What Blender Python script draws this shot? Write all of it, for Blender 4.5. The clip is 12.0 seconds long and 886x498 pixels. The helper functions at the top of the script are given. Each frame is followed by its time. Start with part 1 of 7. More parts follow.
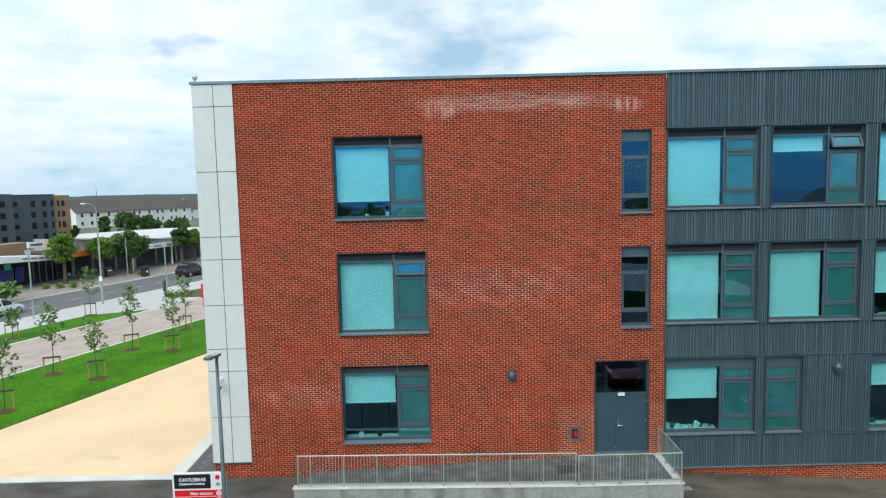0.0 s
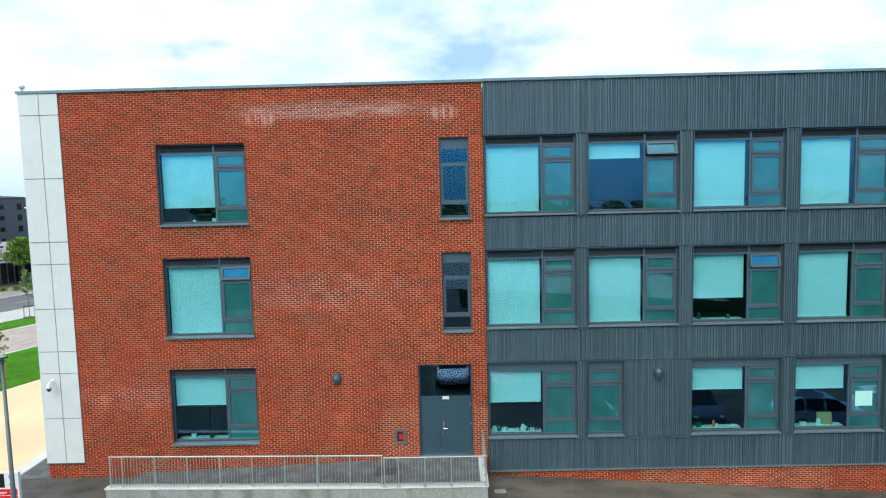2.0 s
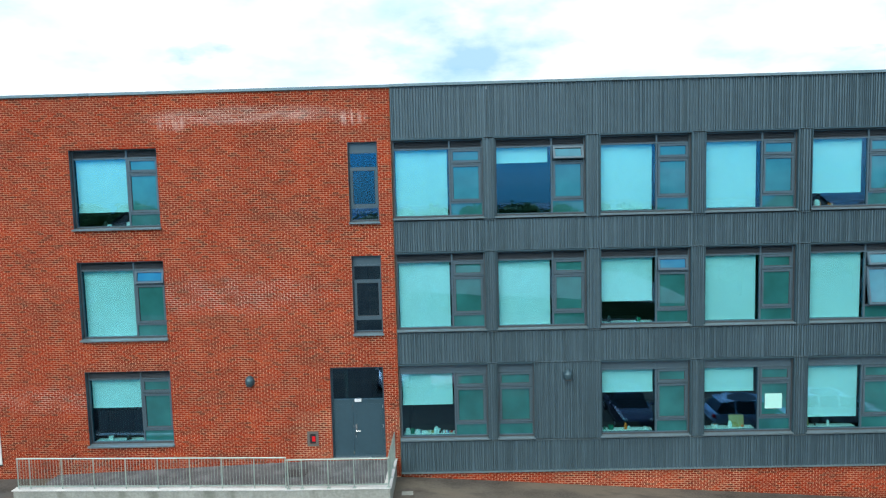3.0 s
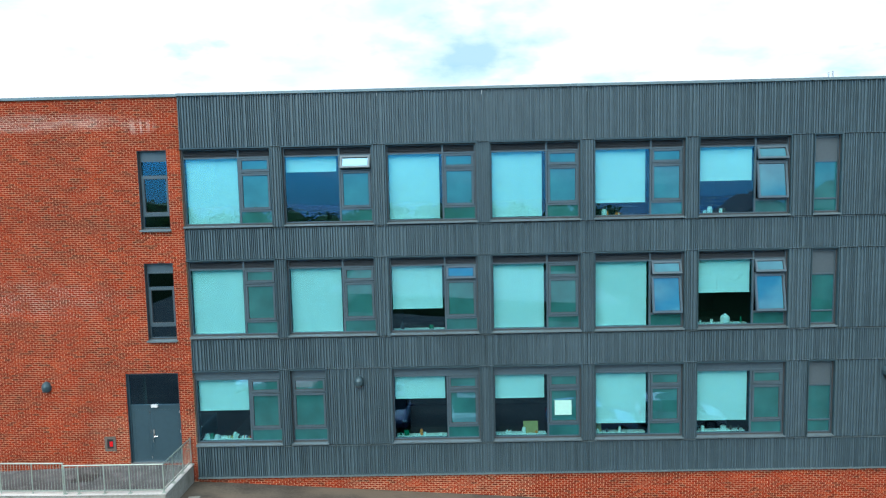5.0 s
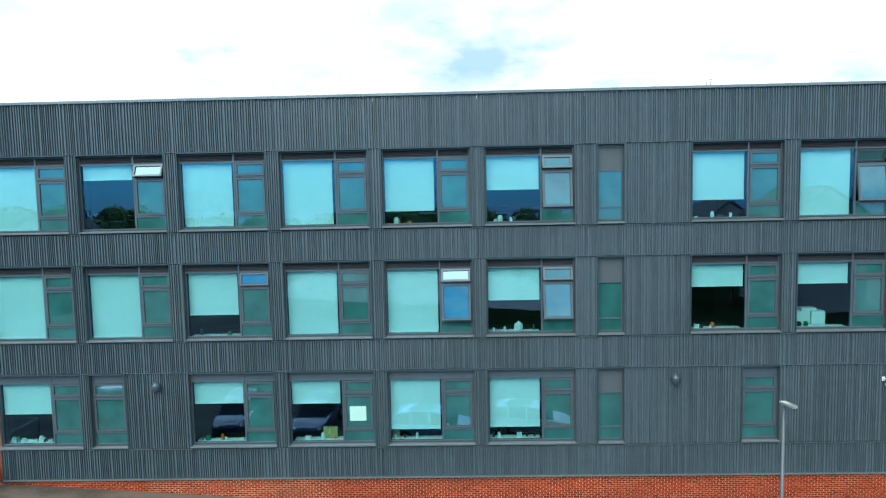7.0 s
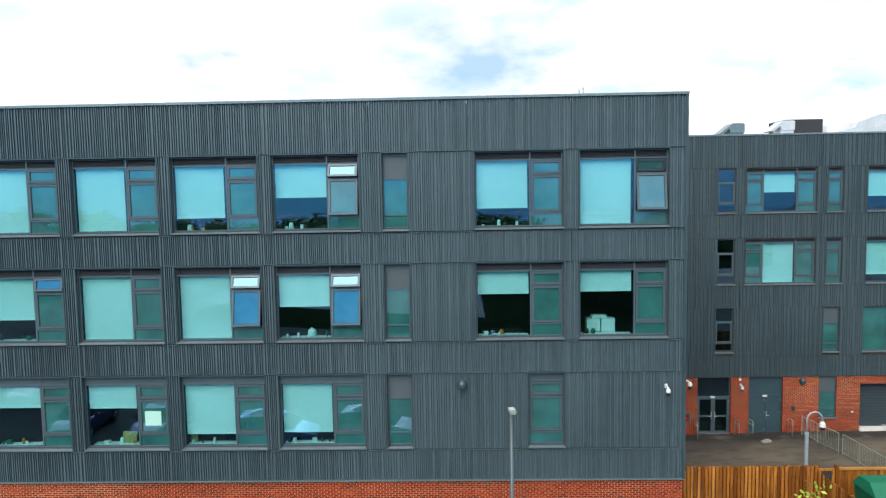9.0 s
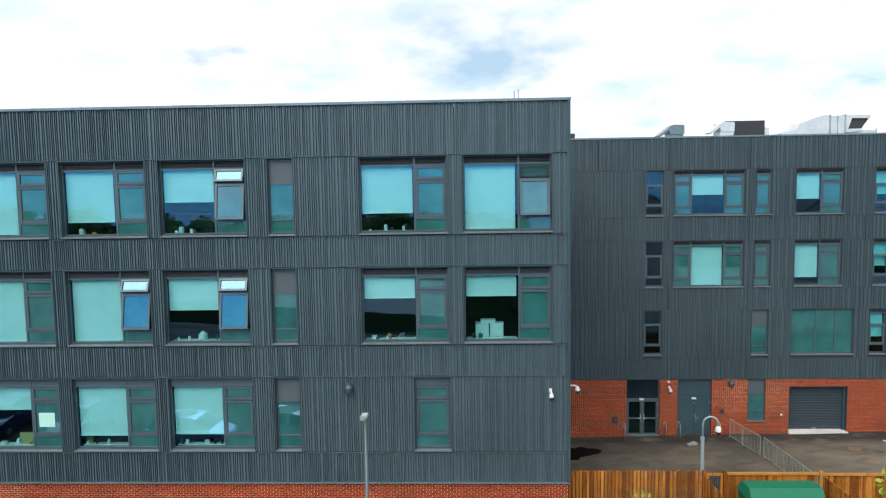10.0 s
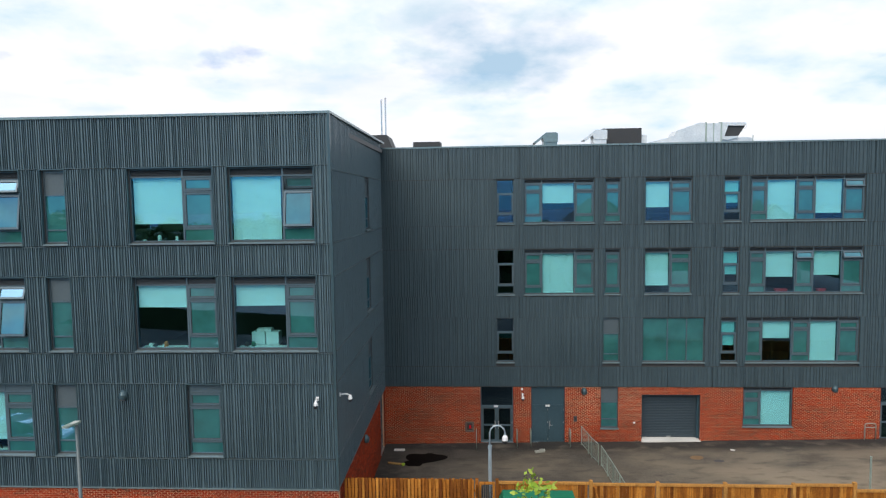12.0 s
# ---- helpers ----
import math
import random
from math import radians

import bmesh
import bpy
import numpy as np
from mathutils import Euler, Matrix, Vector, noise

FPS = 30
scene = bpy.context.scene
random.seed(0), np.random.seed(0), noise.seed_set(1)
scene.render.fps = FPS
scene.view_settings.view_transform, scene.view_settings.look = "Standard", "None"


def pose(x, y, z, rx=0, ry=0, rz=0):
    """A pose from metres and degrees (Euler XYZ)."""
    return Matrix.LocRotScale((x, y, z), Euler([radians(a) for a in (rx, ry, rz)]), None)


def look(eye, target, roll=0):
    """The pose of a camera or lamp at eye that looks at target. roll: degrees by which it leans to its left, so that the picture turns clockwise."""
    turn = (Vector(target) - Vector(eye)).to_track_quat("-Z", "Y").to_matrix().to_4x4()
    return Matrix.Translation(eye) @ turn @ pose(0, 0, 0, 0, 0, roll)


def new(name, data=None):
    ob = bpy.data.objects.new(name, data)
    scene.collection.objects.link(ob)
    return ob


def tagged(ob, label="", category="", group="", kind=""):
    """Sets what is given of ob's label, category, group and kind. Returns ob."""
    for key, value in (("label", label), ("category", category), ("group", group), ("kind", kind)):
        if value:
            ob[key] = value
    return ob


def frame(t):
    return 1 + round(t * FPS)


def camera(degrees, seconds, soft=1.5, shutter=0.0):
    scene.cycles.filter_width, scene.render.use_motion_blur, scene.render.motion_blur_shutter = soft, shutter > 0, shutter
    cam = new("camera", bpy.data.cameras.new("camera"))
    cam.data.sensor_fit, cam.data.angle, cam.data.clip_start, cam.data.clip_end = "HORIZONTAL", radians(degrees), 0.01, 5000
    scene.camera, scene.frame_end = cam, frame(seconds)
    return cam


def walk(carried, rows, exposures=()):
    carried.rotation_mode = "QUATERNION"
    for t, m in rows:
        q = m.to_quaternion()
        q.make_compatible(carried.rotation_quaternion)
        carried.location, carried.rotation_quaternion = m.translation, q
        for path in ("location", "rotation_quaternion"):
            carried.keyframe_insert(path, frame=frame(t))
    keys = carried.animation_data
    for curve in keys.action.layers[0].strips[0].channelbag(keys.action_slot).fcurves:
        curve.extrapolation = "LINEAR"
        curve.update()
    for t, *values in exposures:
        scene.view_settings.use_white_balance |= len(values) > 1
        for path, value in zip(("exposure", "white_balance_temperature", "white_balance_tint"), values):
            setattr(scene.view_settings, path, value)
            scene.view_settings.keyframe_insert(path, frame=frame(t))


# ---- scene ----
cam = camera(68.9, 12.0, soft=1.3)
# camera path: seconds, eye, target, roll
PATH = [
    (0, (3.699, -22.657, 9.713), (3.703, -20.666, 9.525), -1.4),
    (0.5, (5.297, -22.75, 9.699), (5.301, -20.758, 9.513), -1.4),
    (1, (7.05, -22.842, 9.68), (7.044, -20.85, 9.497), -1.4),
    (1.5, (8.749, -22.925, 9.691), (8.732, -20.933, 9.51), -1.4),
    (2, (10.385, -23.012, 9.699), (10.36, -21.02, 9.519), -1.4),
    (2.5, (12.017, -23.1, 9.673), (11.986, -21.107, 9.499), -1.5),
    (3, (13.779, -23.175, 9.642), (13.742, -21.183, 9.473), -1.5),
    (5, (21.315, -23.283, 9.893), (21.285, -21.291, 9.714), -1.3),
    (5.5, (23.439, -23.363, 9.974), (23.39, -21.372, 9.79), -1.3),
    (6, (25.37, -23.404, 9.948), (25.32, -21.412, 9.77), -1.3),
    (6.5, (27.287, -23.426, 9.892), (27.236, -21.434, 9.721), -1.2),
    (7, (29.229, -23.448, 9.862), (29.175, -21.456, 9.698), -1.2),
    (9, (36.997, -23.554, 9.816), (36.944, -21.56, 9.668), -1.0),
    (9.5, (39.208, -23.526, 9.949), (39.145, -21.533, 9.793), -0.9),
    (10, (41.456, -23.53, 10.066), (41.382, -21.537, 9.907), -0.9),
    (10.5, (43.714, -23.535, 10.158), (43.632, -21.544, 9.996), -0.9),
    (11, (45.915, -23.549, 10.206), (45.82, -21.558, 10.047), -0.9),
    (11.5, (48.228, -23.539, 10.258), (48.124, -21.548, 10.101), -0.8),
    (12, (50.577, -23.457, 10.301), (50.464, -21.466, 10.147), -0.8),
]
walk(cam, [(t, look(eye, target, roll)) for t, eye, target, roll in PATH],
     [(0.0, -0.25, 6050, 9), (1.5, -0.10, 5980, 9), (3.0, 0.06, 5950, 9), (5.5, 0.14, 6000, 10), (7.5, 0.12, 6250, 13),
      (9.5, 0.0, 6500, 16), (12.0, -0.20, 6500, 17)])

# ---- world, sun ----
world = bpy.data.worlds.new("world")
scene.world = world
world.use_nodes = True
SUN_EL, SUN_AZ = 43, 205      # degrees; azimuth clockwise from +y


def sky_nodes():
    nt = world.node_tree
    n, l = nt.nodes, nt.links
    n.clear()
    out = n.new("ShaderNodeOutputWorld")
    bg = n.new("ShaderNodeBackground")
    sky = n.new("ShaderNodeTexSky")
    sky.sky_type = "NISHITA"
    sky.sun_disc = False
    sky.sun_elevation, sky.sun_rotation = radians(SUN_EL), radians(SUN_AZ)
    sky.air_density, sky.dust_density, sky.ozone_density = 1.0, 0.4, 1.5
    tc = n.new("ShaderNodeTexCoord")
    sep = n.new("ShaderNodeSeparateXYZ")
    l.new(tc.outputs["Generated"], sep.inputs[0])

    def math_(op, a, b, clamp=False):
        m = n.new("ShaderNodeMath")
        m.operation, m.use_clamp = op, clamp
        for k, v in enumerate((a, b)):
            if isinstance(v, (int, float)):
                m.inputs[k].default_value = v
            else:
                l.new(v, m.inputs[k])
        return m.outputs[0]

    zz = math_("MAXIMUM", sep.outputs[2], 0.0)
    den = math_("ADD", zz, 0.10)
    px_, py_ = math_("DIVIDE", sep.outputs[0], den), math_("DIVIDE", sep.outputs[1], den)
    comb = n.new("ShaderNodeCombineXYZ")
    l.new(px_, comb.inputs[0])
    l.new(py_, comb.inputs[1])

    den2 = math_("ADD", zz, 0.30)
    wide_ = n.new("ShaderNodeCombineXYZ")
    l.new(math_("DIVIDE", sep.outputs[0], den2), wide_.inputs[0])
    l.new(math_("DIVIDE", sep.outputs[1], den2), wide_.inputs[1])
    l.new(math_("DIVIDE", zz, den2), wide_.inputs[2])

    def noise_(scale, detail, offset):
        mp = n.new("ShaderNodeMapping")
        mp.inputs["Location"].default_value = offset
        l.new(wide_.outputs[0], mp.inputs[0])
        t = n.new("ShaderNodeTexNoise")
        t.inputs["Scale"].default_value, t.inputs["Detail"].default_value = scale, detail
        t.inputs["Roughness"].default_value = 0.55
        l.new(mp.outputs[0], t.inputs["Vector"])
        return t.outputs["Fac"]

    def ramp_(fac, stops):
        r = n.new("ShaderNodeValToRGB")
        e = r.color_ramp.elements
        while len(e) < len(stops):
            e.new(0.5)
        for el, (p, c) in zip(e, stops):
            el.position, el.color = p, (*c, 1)
        l.new(fac, r.inputs[0])
        return r.outputs[0]

    def mix_(fac, a, b):
        m = n.new("ShaderNodeMix")
        m.data_type = "RGBA"
        l.new(fac, m.inputs[0])
        for k, v in ((6, a), (7, b)):
            if isinstance(v, tuple):
                m.inputs[k].default_value = (*v, 1)
            else:
                l.new(v, m.inputs[k])
        return m.outputs[2]

    # broken cloud deck: bright tops, blue-grey undersides, blue gaps
    gap = ramp_(math_("ADD", noise_(1.9, 6, (3.1, 1.7, 0)), math_("ADD", math_("MULTIPLY", sep.outputs[1], 0.24), math_("ADD", math_("MULTIPLY", math_("MINIMUM", sep.outputs[0], 0.0), 0.17), math_("MULTIPLY", math_("MULTIPLY", math_("MINIMUM", zz, 0.4), math_("MAXIMUM", math_("MULTIPLY", sep.outputs[1], -1.0), 0.0)), 1.0)))), [(0.34, (0, 0, 0)), (0.52, (1, 1, 1))])
    # flat bands of cloud seen edge-on low in the sky
    band = n.new("ShaderNodeCombineXYZ")
    for k, q in enumerate((3.0, 3.0, 26.0)):
        l.new(math_("MULTIPLY", sep.outputs[k], q), band.inputs[k])
    streak = n.new("ShaderNodeTexNoise")
    streak.inputs["Scale"].default_value, streak.inputs["Detail"].default_value = 1.0, 5
    l.new(band.outputs[0], streak.inputs["Vector"])
    near = math_("SUBTRACT", 1.0, math_("MULTIPLY", zz, 3.5), True)
    gap = ramp_(math_("ADD", gap, math_("MULTIPLY", math_("MULTIPLY", math_("ADD", streak.outputs["Fac"], -0.5), near), 1.6), True), [(0.0, (0, 0, 0)), (1.0, (1, 1, 1))])
    shade = ramp_(noise_(2.6, 6, (8.4, 2.2, 0)), [(0.26, (0.60, 0.90, 1.02)), (0.39, (0.94, 1.12, 1.15)), (0.53, (1.20, 1.25, 1.25))])
    # two darker clouds low over the roofs
    wob = math_("MULTIPLY", math_("ADD", noise_(5.5, 5, (1.0, 5.0, 0)), -0.5), 4.0)

    def cloud(cx, cy, wx, wy, strength):
        dx = math_("DIVIDE", math_("ADD", px_, -cx), wx)
        dy = math_("DIVIDE", math_("ADD", py_, -cy), wy)
        rr = math_("ADD", math_("ADD", math_("MULTIPLY", dx, dx), math_("MULTIPLY", dy, dy)), wob)
        return math_("MULTIPLY", math_("MULTIPLY", math_("MULTIPLY", math_("SUBTRACT", 1.6, rr), 0.55, True), 1.0), strength)

    dark = math_("MAXIMUM", cloud(0.12, 3.22, 0.42, 0.60, 0.85), cloud(-0.16, 2.70, 0.20, 0.22, 0.5))
    clouds = mix_(dark, shade, (0.40, 0.68, 0.88))
    blue = n.new("ShaderNodeMix")
    blue.data_type, blue.blend_type = "RGBA", "MULTIPLY"
    blue.inputs[0].default_value = 1.0
    l.new(sky.outputs[0], blue.inputs[6])
    blue.inputs[7].default_value = (0.026, 0.088, 0.146, 1)
    haze = mix_(gap, blue.outputs[2], clouds)
    # bluer air low over the horizon
    low = math_("MULTIPLY", math_("SUBTRACT", 1.0, math_("MULTIPLY", zz, 10.0), True), 0.5)
    l.new(mix_(low, haze, (0.26, 0.58, 0.82)), bg.inputs[0])
    bg.inputs[1].default_value = 1.0
    l.new(bg.outputs[0], out.inputs[0])


sky_nodes()
sun = new("sun", bpy.data.lights.new("sun", "SUN"))
sun.data.energy, sun.data.angle, sun.data.color = 2.85, radians(50), (1.0, 0.96, 0.82)
_a, _e = radians(SUN_AZ), radians(SUN_EL)
sun.matrix_world = look((0, 0, 60), (-math.sin(_a) * math.cos(_e), -math.cos(_a) * math.cos(_e), 60 - math.sin(_e)))


# ---- materials ----
def material(name, base, rough=0.6, metal=0.0, vary=0.15, scales=(0.6, 9.0), bump=0.0, bump_scale=40.0, spread=None, random_by="", coat=0.0, spec=0.5, stain=None):
    """A principled surface whose colour wanders at two scales. spread: ramp stops (position, colour) read by a random number of each piece."""
    m = bpy.data.materials.new(name)
    m.use_nodes = True
    nt = m.node_tree
    n, l = nt.nodes, nt.links
    b = n["Principled BSDF"]
    b.inputs["Roughness"].default_value, b.inputs["Metallic"].default_value = rough, metal
    b.inputs["Coat Weight"].default_value, b.inputs["Coat Roughness"].default_value, b.inputs["Coat IOR"].default_value = coat, 0.03, 1.5 + 0.9 * (coat > 0.9)
    b.inputs["Specular IOR Level"].default_value = spec
    geo = n.new("ShaderNodeNewGeometry")
    colour = None
    if spread:
        r = n.new("ShaderNodeValToRGB")
        e = r.color_ramp.elements
        while len(e) < len(spread):
            e.new(0.5)
        for el, (p, c) in zip(e, spread):
            el.position, el.color = p, (*c, 1)
        if random_by == "object":
            oi = n.new("ShaderNodeObjectInfo")
            l.new(oi.outputs["Random"], r.inputs[0])
        else:
            l.new(geo.outputs["Random Per Island"], r.inputs[0])
        colour = r.outputs[0]
    last = colour
    for k, s in enumerate(scales):
        t = n.new("ShaderNodeTexNoise")
        t.inputs["Scale"].default_value, t.inputs["Detail"].default_value = s, 4
        l.new(geo.outputs["Position"], t.inputs["Vector"])
        mr = n.new("ShaderNodeMapRange")
        mr.inputs["From Min"].default_value, mr.inputs["From Max"].default_value = 0.3, 0.7
        mr.inputs["To Min"].default_value, mr.inputs["To Max"].default_value = 1 - vary, 1 + vary
        l.new(t.outputs["Fac"], mr.inputs[0])
        mx = n.new("ShaderNodeMix")
        mx.data_type, mx.blend_type = "RGBA", "MULTIPLY"
        mx.inputs[0].default_value = 1.0
        if last is None:
            mx.inputs[6].default_value = (*base, 1)
        else:
            l.new(last, mx.inputs[6])
        l.new(mr.outputs[0], mx.inputs[7])
        last = mx.outputs[2]
        if k == 0:
            rr = n.new("ShaderNodeMapRange")
            rr.inputs["From Min"].default_value, rr.inputs["From Max"].default_value = 0.3, 0.7
            rr.inputs["To Min"].default_value, rr.inputs["To Max"].default_value = max(rough - 0.07, 0.02), min(rough + 0.07, 1)
            l.new(t.outputs["Fac"], rr.inputs[0])
            l.new(rr.outputs[0], b.inputs["Roughness"])
    for c, strength, sc, thr, boxes in ([stain] if isinstance(stain, tuple) else stain or []):
        # each stain: colour, strength, noise scale (x, y, z), threshold, optional boxes (centre, half size)
        mp = n.new("ShaderNodeMapping")
        mp.inputs["Scale"].default_value = sc
        l.new(geo.outputs["Position"], mp.inputs[0])
        t = n.new("ShaderNodeTexNoise")
        t.inputs["Scale"].default_value, t.inputs["Detail"].default_value = 1.0, 6
        l.new(mp.outputs[0], t.inputs["Vector"])
        mr = n.new("ShaderNodeMapRange")
        mr.inputs["From Min"].default_value, mr.inputs["From Max"].default_value = thr, thr + 0.2
        mr.inputs["To Max"].default_value = strength
        l.new(t.outputs["Fac"], mr.inputs[0])
        fac = mr.outputs[0]
        if boxes:
            total = None
            for cen, half in boxes:
                v = n.new("ShaderNodeVectorMath")
                v.operation = "SUBTRACT"
                l.new(geo.outputs["Position"], v.inputs[0])
                v.inputs[1].default_value = cen
                d = n.new("ShaderNodeVectorMath")
                d.operation = "DIVIDE"
                l.new(v.outputs[0], d.inputs[0])
                d.inputs[1].default_value = half
                ln = n.new("ShaderNodeVectorMath")
                ln.operation = "LENGTH"
                l.new(d.outputs[0], ln.inputs[0])
                f = n.new("ShaderNodeMapRange")
                f.inputs["From Min"].default_value, f.inputs["From Max"].default_value = 1.0, 0.45
                l.new(ln.outputs["Value"], f.inputs[0])
                if total is None:
                    total = f.outputs[0]
                else:
                    a = n.new("ShaderNodeMath")
                    a.operation = "MAXIMUM"
                    l.new(total, a.inputs[0])
                    l.new(f.outputs[0], a.inputs[1])
                    total = a.outputs[0]
            a = n.new("ShaderNodeMath")
            a.operation = "MULTIPLY"
            l.new(total, a.inputs[0])
            l.new(fac, a.inputs[1])
            fac = a.outputs[0]
        mx = n.new("ShaderNodeMix")
        mx.data_type = "RGBA"
        l.new(fac, mx.inputs[0])
        l.new(last, mx.inputs[6])
        mx.inputs[7].default_value = (*c, 1)
        last = mx.outputs[2]
    l.new(last, b.inputs["Base Color"])
    if bump:
        t = n.new("ShaderNodeTexNoise")
        t.inputs["Scale"].default_value, t.inputs["Detail"].default_value = bump_scale, 5
        l.new(geo.outputs["Position"], t.inputs["Vector"])
        bp = n.new("ShaderNodeBump")
        bp.inputs["Strength"].default_value, bp.inputs["Distance"].default_value = bump, 0.02
        l.new(t.outputs["Fac"], bp.inputs["Height"])
        l.new(bp.outputs[0], b.inputs["Normal"])
    return m


def glass_material(name, tint, ior, gloss_tint=(0.36, 0.59, 0.95), backed=False):
    """Coated glass: clear, or backed by an opaque coloured sheet."""
    m = bpy.data.materials.new(name)
    m.use_nodes = True
    nt = m.node_tree
    n, l = nt.nodes, nt.links
    n.clear()
    out, mix = n.new("ShaderNodeOutputMaterial"), n.new("ShaderNodeMixShader")
    tr = n.new("ShaderNodeBsdfDiffuse" if backed else "ShaderNodeBsdfTransparent")
    gl, lw = n.new("ShaderNodeBsdfGlossy"), n.new("ShaderNodeLayerWeight")
    geo = n.new("ShaderNodeNewGeometry")
    tr.inputs[0].default_value = (*tint, 1)
    if backed:
        # streaky film on the back of the sheet
        f, r = n.new("ShaderNodeTexNoise"), n.new("ShaderNodeValToRGB")
        f.inputs["Scale"].default_value, f.inputs["Detail"].default_value = 1.1, 3
        l.new(geo.outputs["Position"], f.inputs["Vector"])
        for el, p, k in zip(r.color_ramp.elements, (0.3, 0.7), (0.75, 1.25)):
            el.position, el.color = p, (tint[0] * k, tint[1] * k, tint[2] * k, 1)
        l.new(f.outputs["Fac"], r.inputs[0])
        l.new(r.outputs[0], tr.inputs[0])
    gl.inputs["Color"].default_value = (*gloss_tint, 1)   # blue tint: solar-control coat, with the mirrored sky's blue mixed in
    gl.inputs["Roughness"].default_value = 0.01
    lw.inputs["Blend"].default_value = 0.5
    r0 = ((ior - 1) / (ior + 1)) ** 2
    pw, fr = n.new("ShaderNodeMath"), n.new("ShaderNodeMapRange")
    pw.operation = "POWER"
    l.new(lw.outputs["Facing"], pw.inputs[0])
    pw.inputs[1].default_value = 5.0
    l.new(pw.outputs[0], fr.inputs[0])
    fr.inputs["To Min"].default_value, fr.inputs["To Max"].default_value = r0, 1.0
    # slight pillowing of the sealed units
    t, bp = n.new("ShaderNodeTexNoise"), n.new("ShaderNodeBump")
    t.inputs["Scale"].default_value, t.inputs["Detail"].default_value = 0.8, 1
    l.new(geo.outputs["Position"], t.inputs["Vector"])
    bp.inputs["Strength"].default_value, bp.inputs["Distance"].default_value = 0.07, 0.02
    l.new(t.outputs["Fac"], bp.inputs["Height"])
    l.new(bp.outputs[0], gl.inputs["Normal"])
    l.new(fr.outputs[0], mix.inputs[0])
    l.new(tr.outputs[0], mix.inputs[1])
    l.new(gl.outputs[0], mix.inputs[2])
    l.new(mix.outputs[0], out.inputs[0])
    return m


BRICK_RAMP = [(0.0, (0.135, 0.034, 0.017)), (0.08, (0.18, 0.030, 0.011)), (0.18, (0.225, 0.029, 0.009)), (0.6, (0.285, 0.033, 0.009)), (0.88, (0.335, 0.043, 0.011)), (1.0, (0.38, 0.066, 0.020))]
SALT_DRIPS = [((3.75, 0, 12.40), (0.72, 2, 0.36)), ((10.15, 0, 12.45), (0.7, 2, 0.34))]
SALT_BAND = [((6.4, 0, 12.62), (4.2, 2, 0.40))]
EFFLO = [((0.66, 0.50, 0.44), 0.55, (7.0, 7.0, 0.7), 0.44, SALT_DRIPS), ((0.62, 0.46, 0.40), 0.38, (0.9, 0.9, 13.0), 0.40, SALT_BAND), ((0.13, 0.038, 0.020), 0.55, (0.30, 0.30, 2.4), 0.50, None)]
M_BRICK = material("brick", (0.4, 0.1, 0.05), 0.9, spec=0.2, vary=0.17, scales=(0.5, 30), spread=BRICK_RAMP, stain=EFFLO, bump=0.25, bump_scale=60)
M_BRICK_PIECE = material("brick_piece", (0.4, 0.1, 0.05), 0.9, spec=0.2, vary=0.17, scales=(0.5, 30), spread=BRICK_RAMP, random_by="object", stain=EFFLO, bump=0.25, bump_scale=60)
M_MORTAR = material("mortar", (0.64, 0.40, 0.25), 0.95, vary=0.2, scales=(0.7, 25), stain=((1.0, 0.84, 0.68), 0.7, (1.2, 1.2, 2.5), 0.32, SALT_DRIPS + SALT_BAND + [((5.5, 0, 6.2), (4.5, 3, 0.9)), ((-1.0, 0, 2.4), (3.5, 3, 0.6))]))
M_CLAD = material("slate_cladding", (0.086, 0.136, 0.160), 0.42, 0.1, vary=0.08, scales=(0.25, 3.0), stain=((0.135, 0.18, 0.19), 0.35, (6.0, 6.0, 0.35), 0.60, None))
# same slate cladding, its colour darkened for the rear wing's shade
M_CLAD_SHADED = material("slate_cladding_shaded", (0.051, 0.083, 0.098), 0.5, 0.1, vary=0.08, scales=(0.25, 3.0))
M_TRIM = material("flashing", (0.055, 0.10, 0.118), 0.35, 0.3, vary=0.06, scales=(0.5, 6.0))
M_COPING = material("coping_metal", (0.20, 0.27, 0.28), 0.32, 0.4, vary=0.08, scales=(0.5, 6.0))
M_FRAME = material("window_frame_grey", (0.086, 0.132, 0.158), 0.38, 0.2, vary=0.05, scales=(0.7, 8.0))
M_SILL = material("sill_metal", (0.17, 0.225, 0.24), 0.35, 0.3, vary=0.08, scales=(0.7, 8.0))
M_LOUVRE = material("louvre_grey", (0.052, 0.064, 0.074), 0.5, 0.1, vary=0.06)
M_INFILL = material("infill_panel", (0.085, 0.115, 0.13), 0.5, 0.1, vary=0.05)
M_GLASS = glass_material("tinted_glass", (0.60, 0.92, 0.915), 2.15)
M_CLEAR = glass_material("stair_glass", (0.7, 0.9, 0.9), 2.1)
M_DOORGLASS = glass_material("door_glass", (0.55, 0.72, 0.72), 1.55)
M_TEAL = glass_material("obscured_glass", (0.028, 0.150, 0.145), 2.75, (0.40, 0.68, 1.0), True)
M_BLIND = material("blind_fabric", (0.80, 0.81, 0.80), 0.8, vary=0.05, scales=(0.5, 4.0))
M_PAPER = material("tinted_paper", (0.46, 0.80, 0.70), 0.7, vary=0.03)
M_BAR = material("blind_bar", (0.8, 0.85, 0.84), 0.4, vary=0.03)
M_WHITEPANEL = material("white_panel", (0.67, 0.69, 0.66), 0.45, vary=0.035, scales=(0.3, 3.0), stain=((0.5, 0.5, 0.5), 0.25, (3.0, 3.0, 0.5), 0.58, None))
M_JOINT = material("joint_dark", (0.06, 0.06, 0.06), 0.8, vary=0.05)
# rooms coloured near black: indoor dimness is put into walls and floors
M_ROOM = material("room_dim_tone", (0.016, 0.017, 0.018), 0.8, vary=0.06)
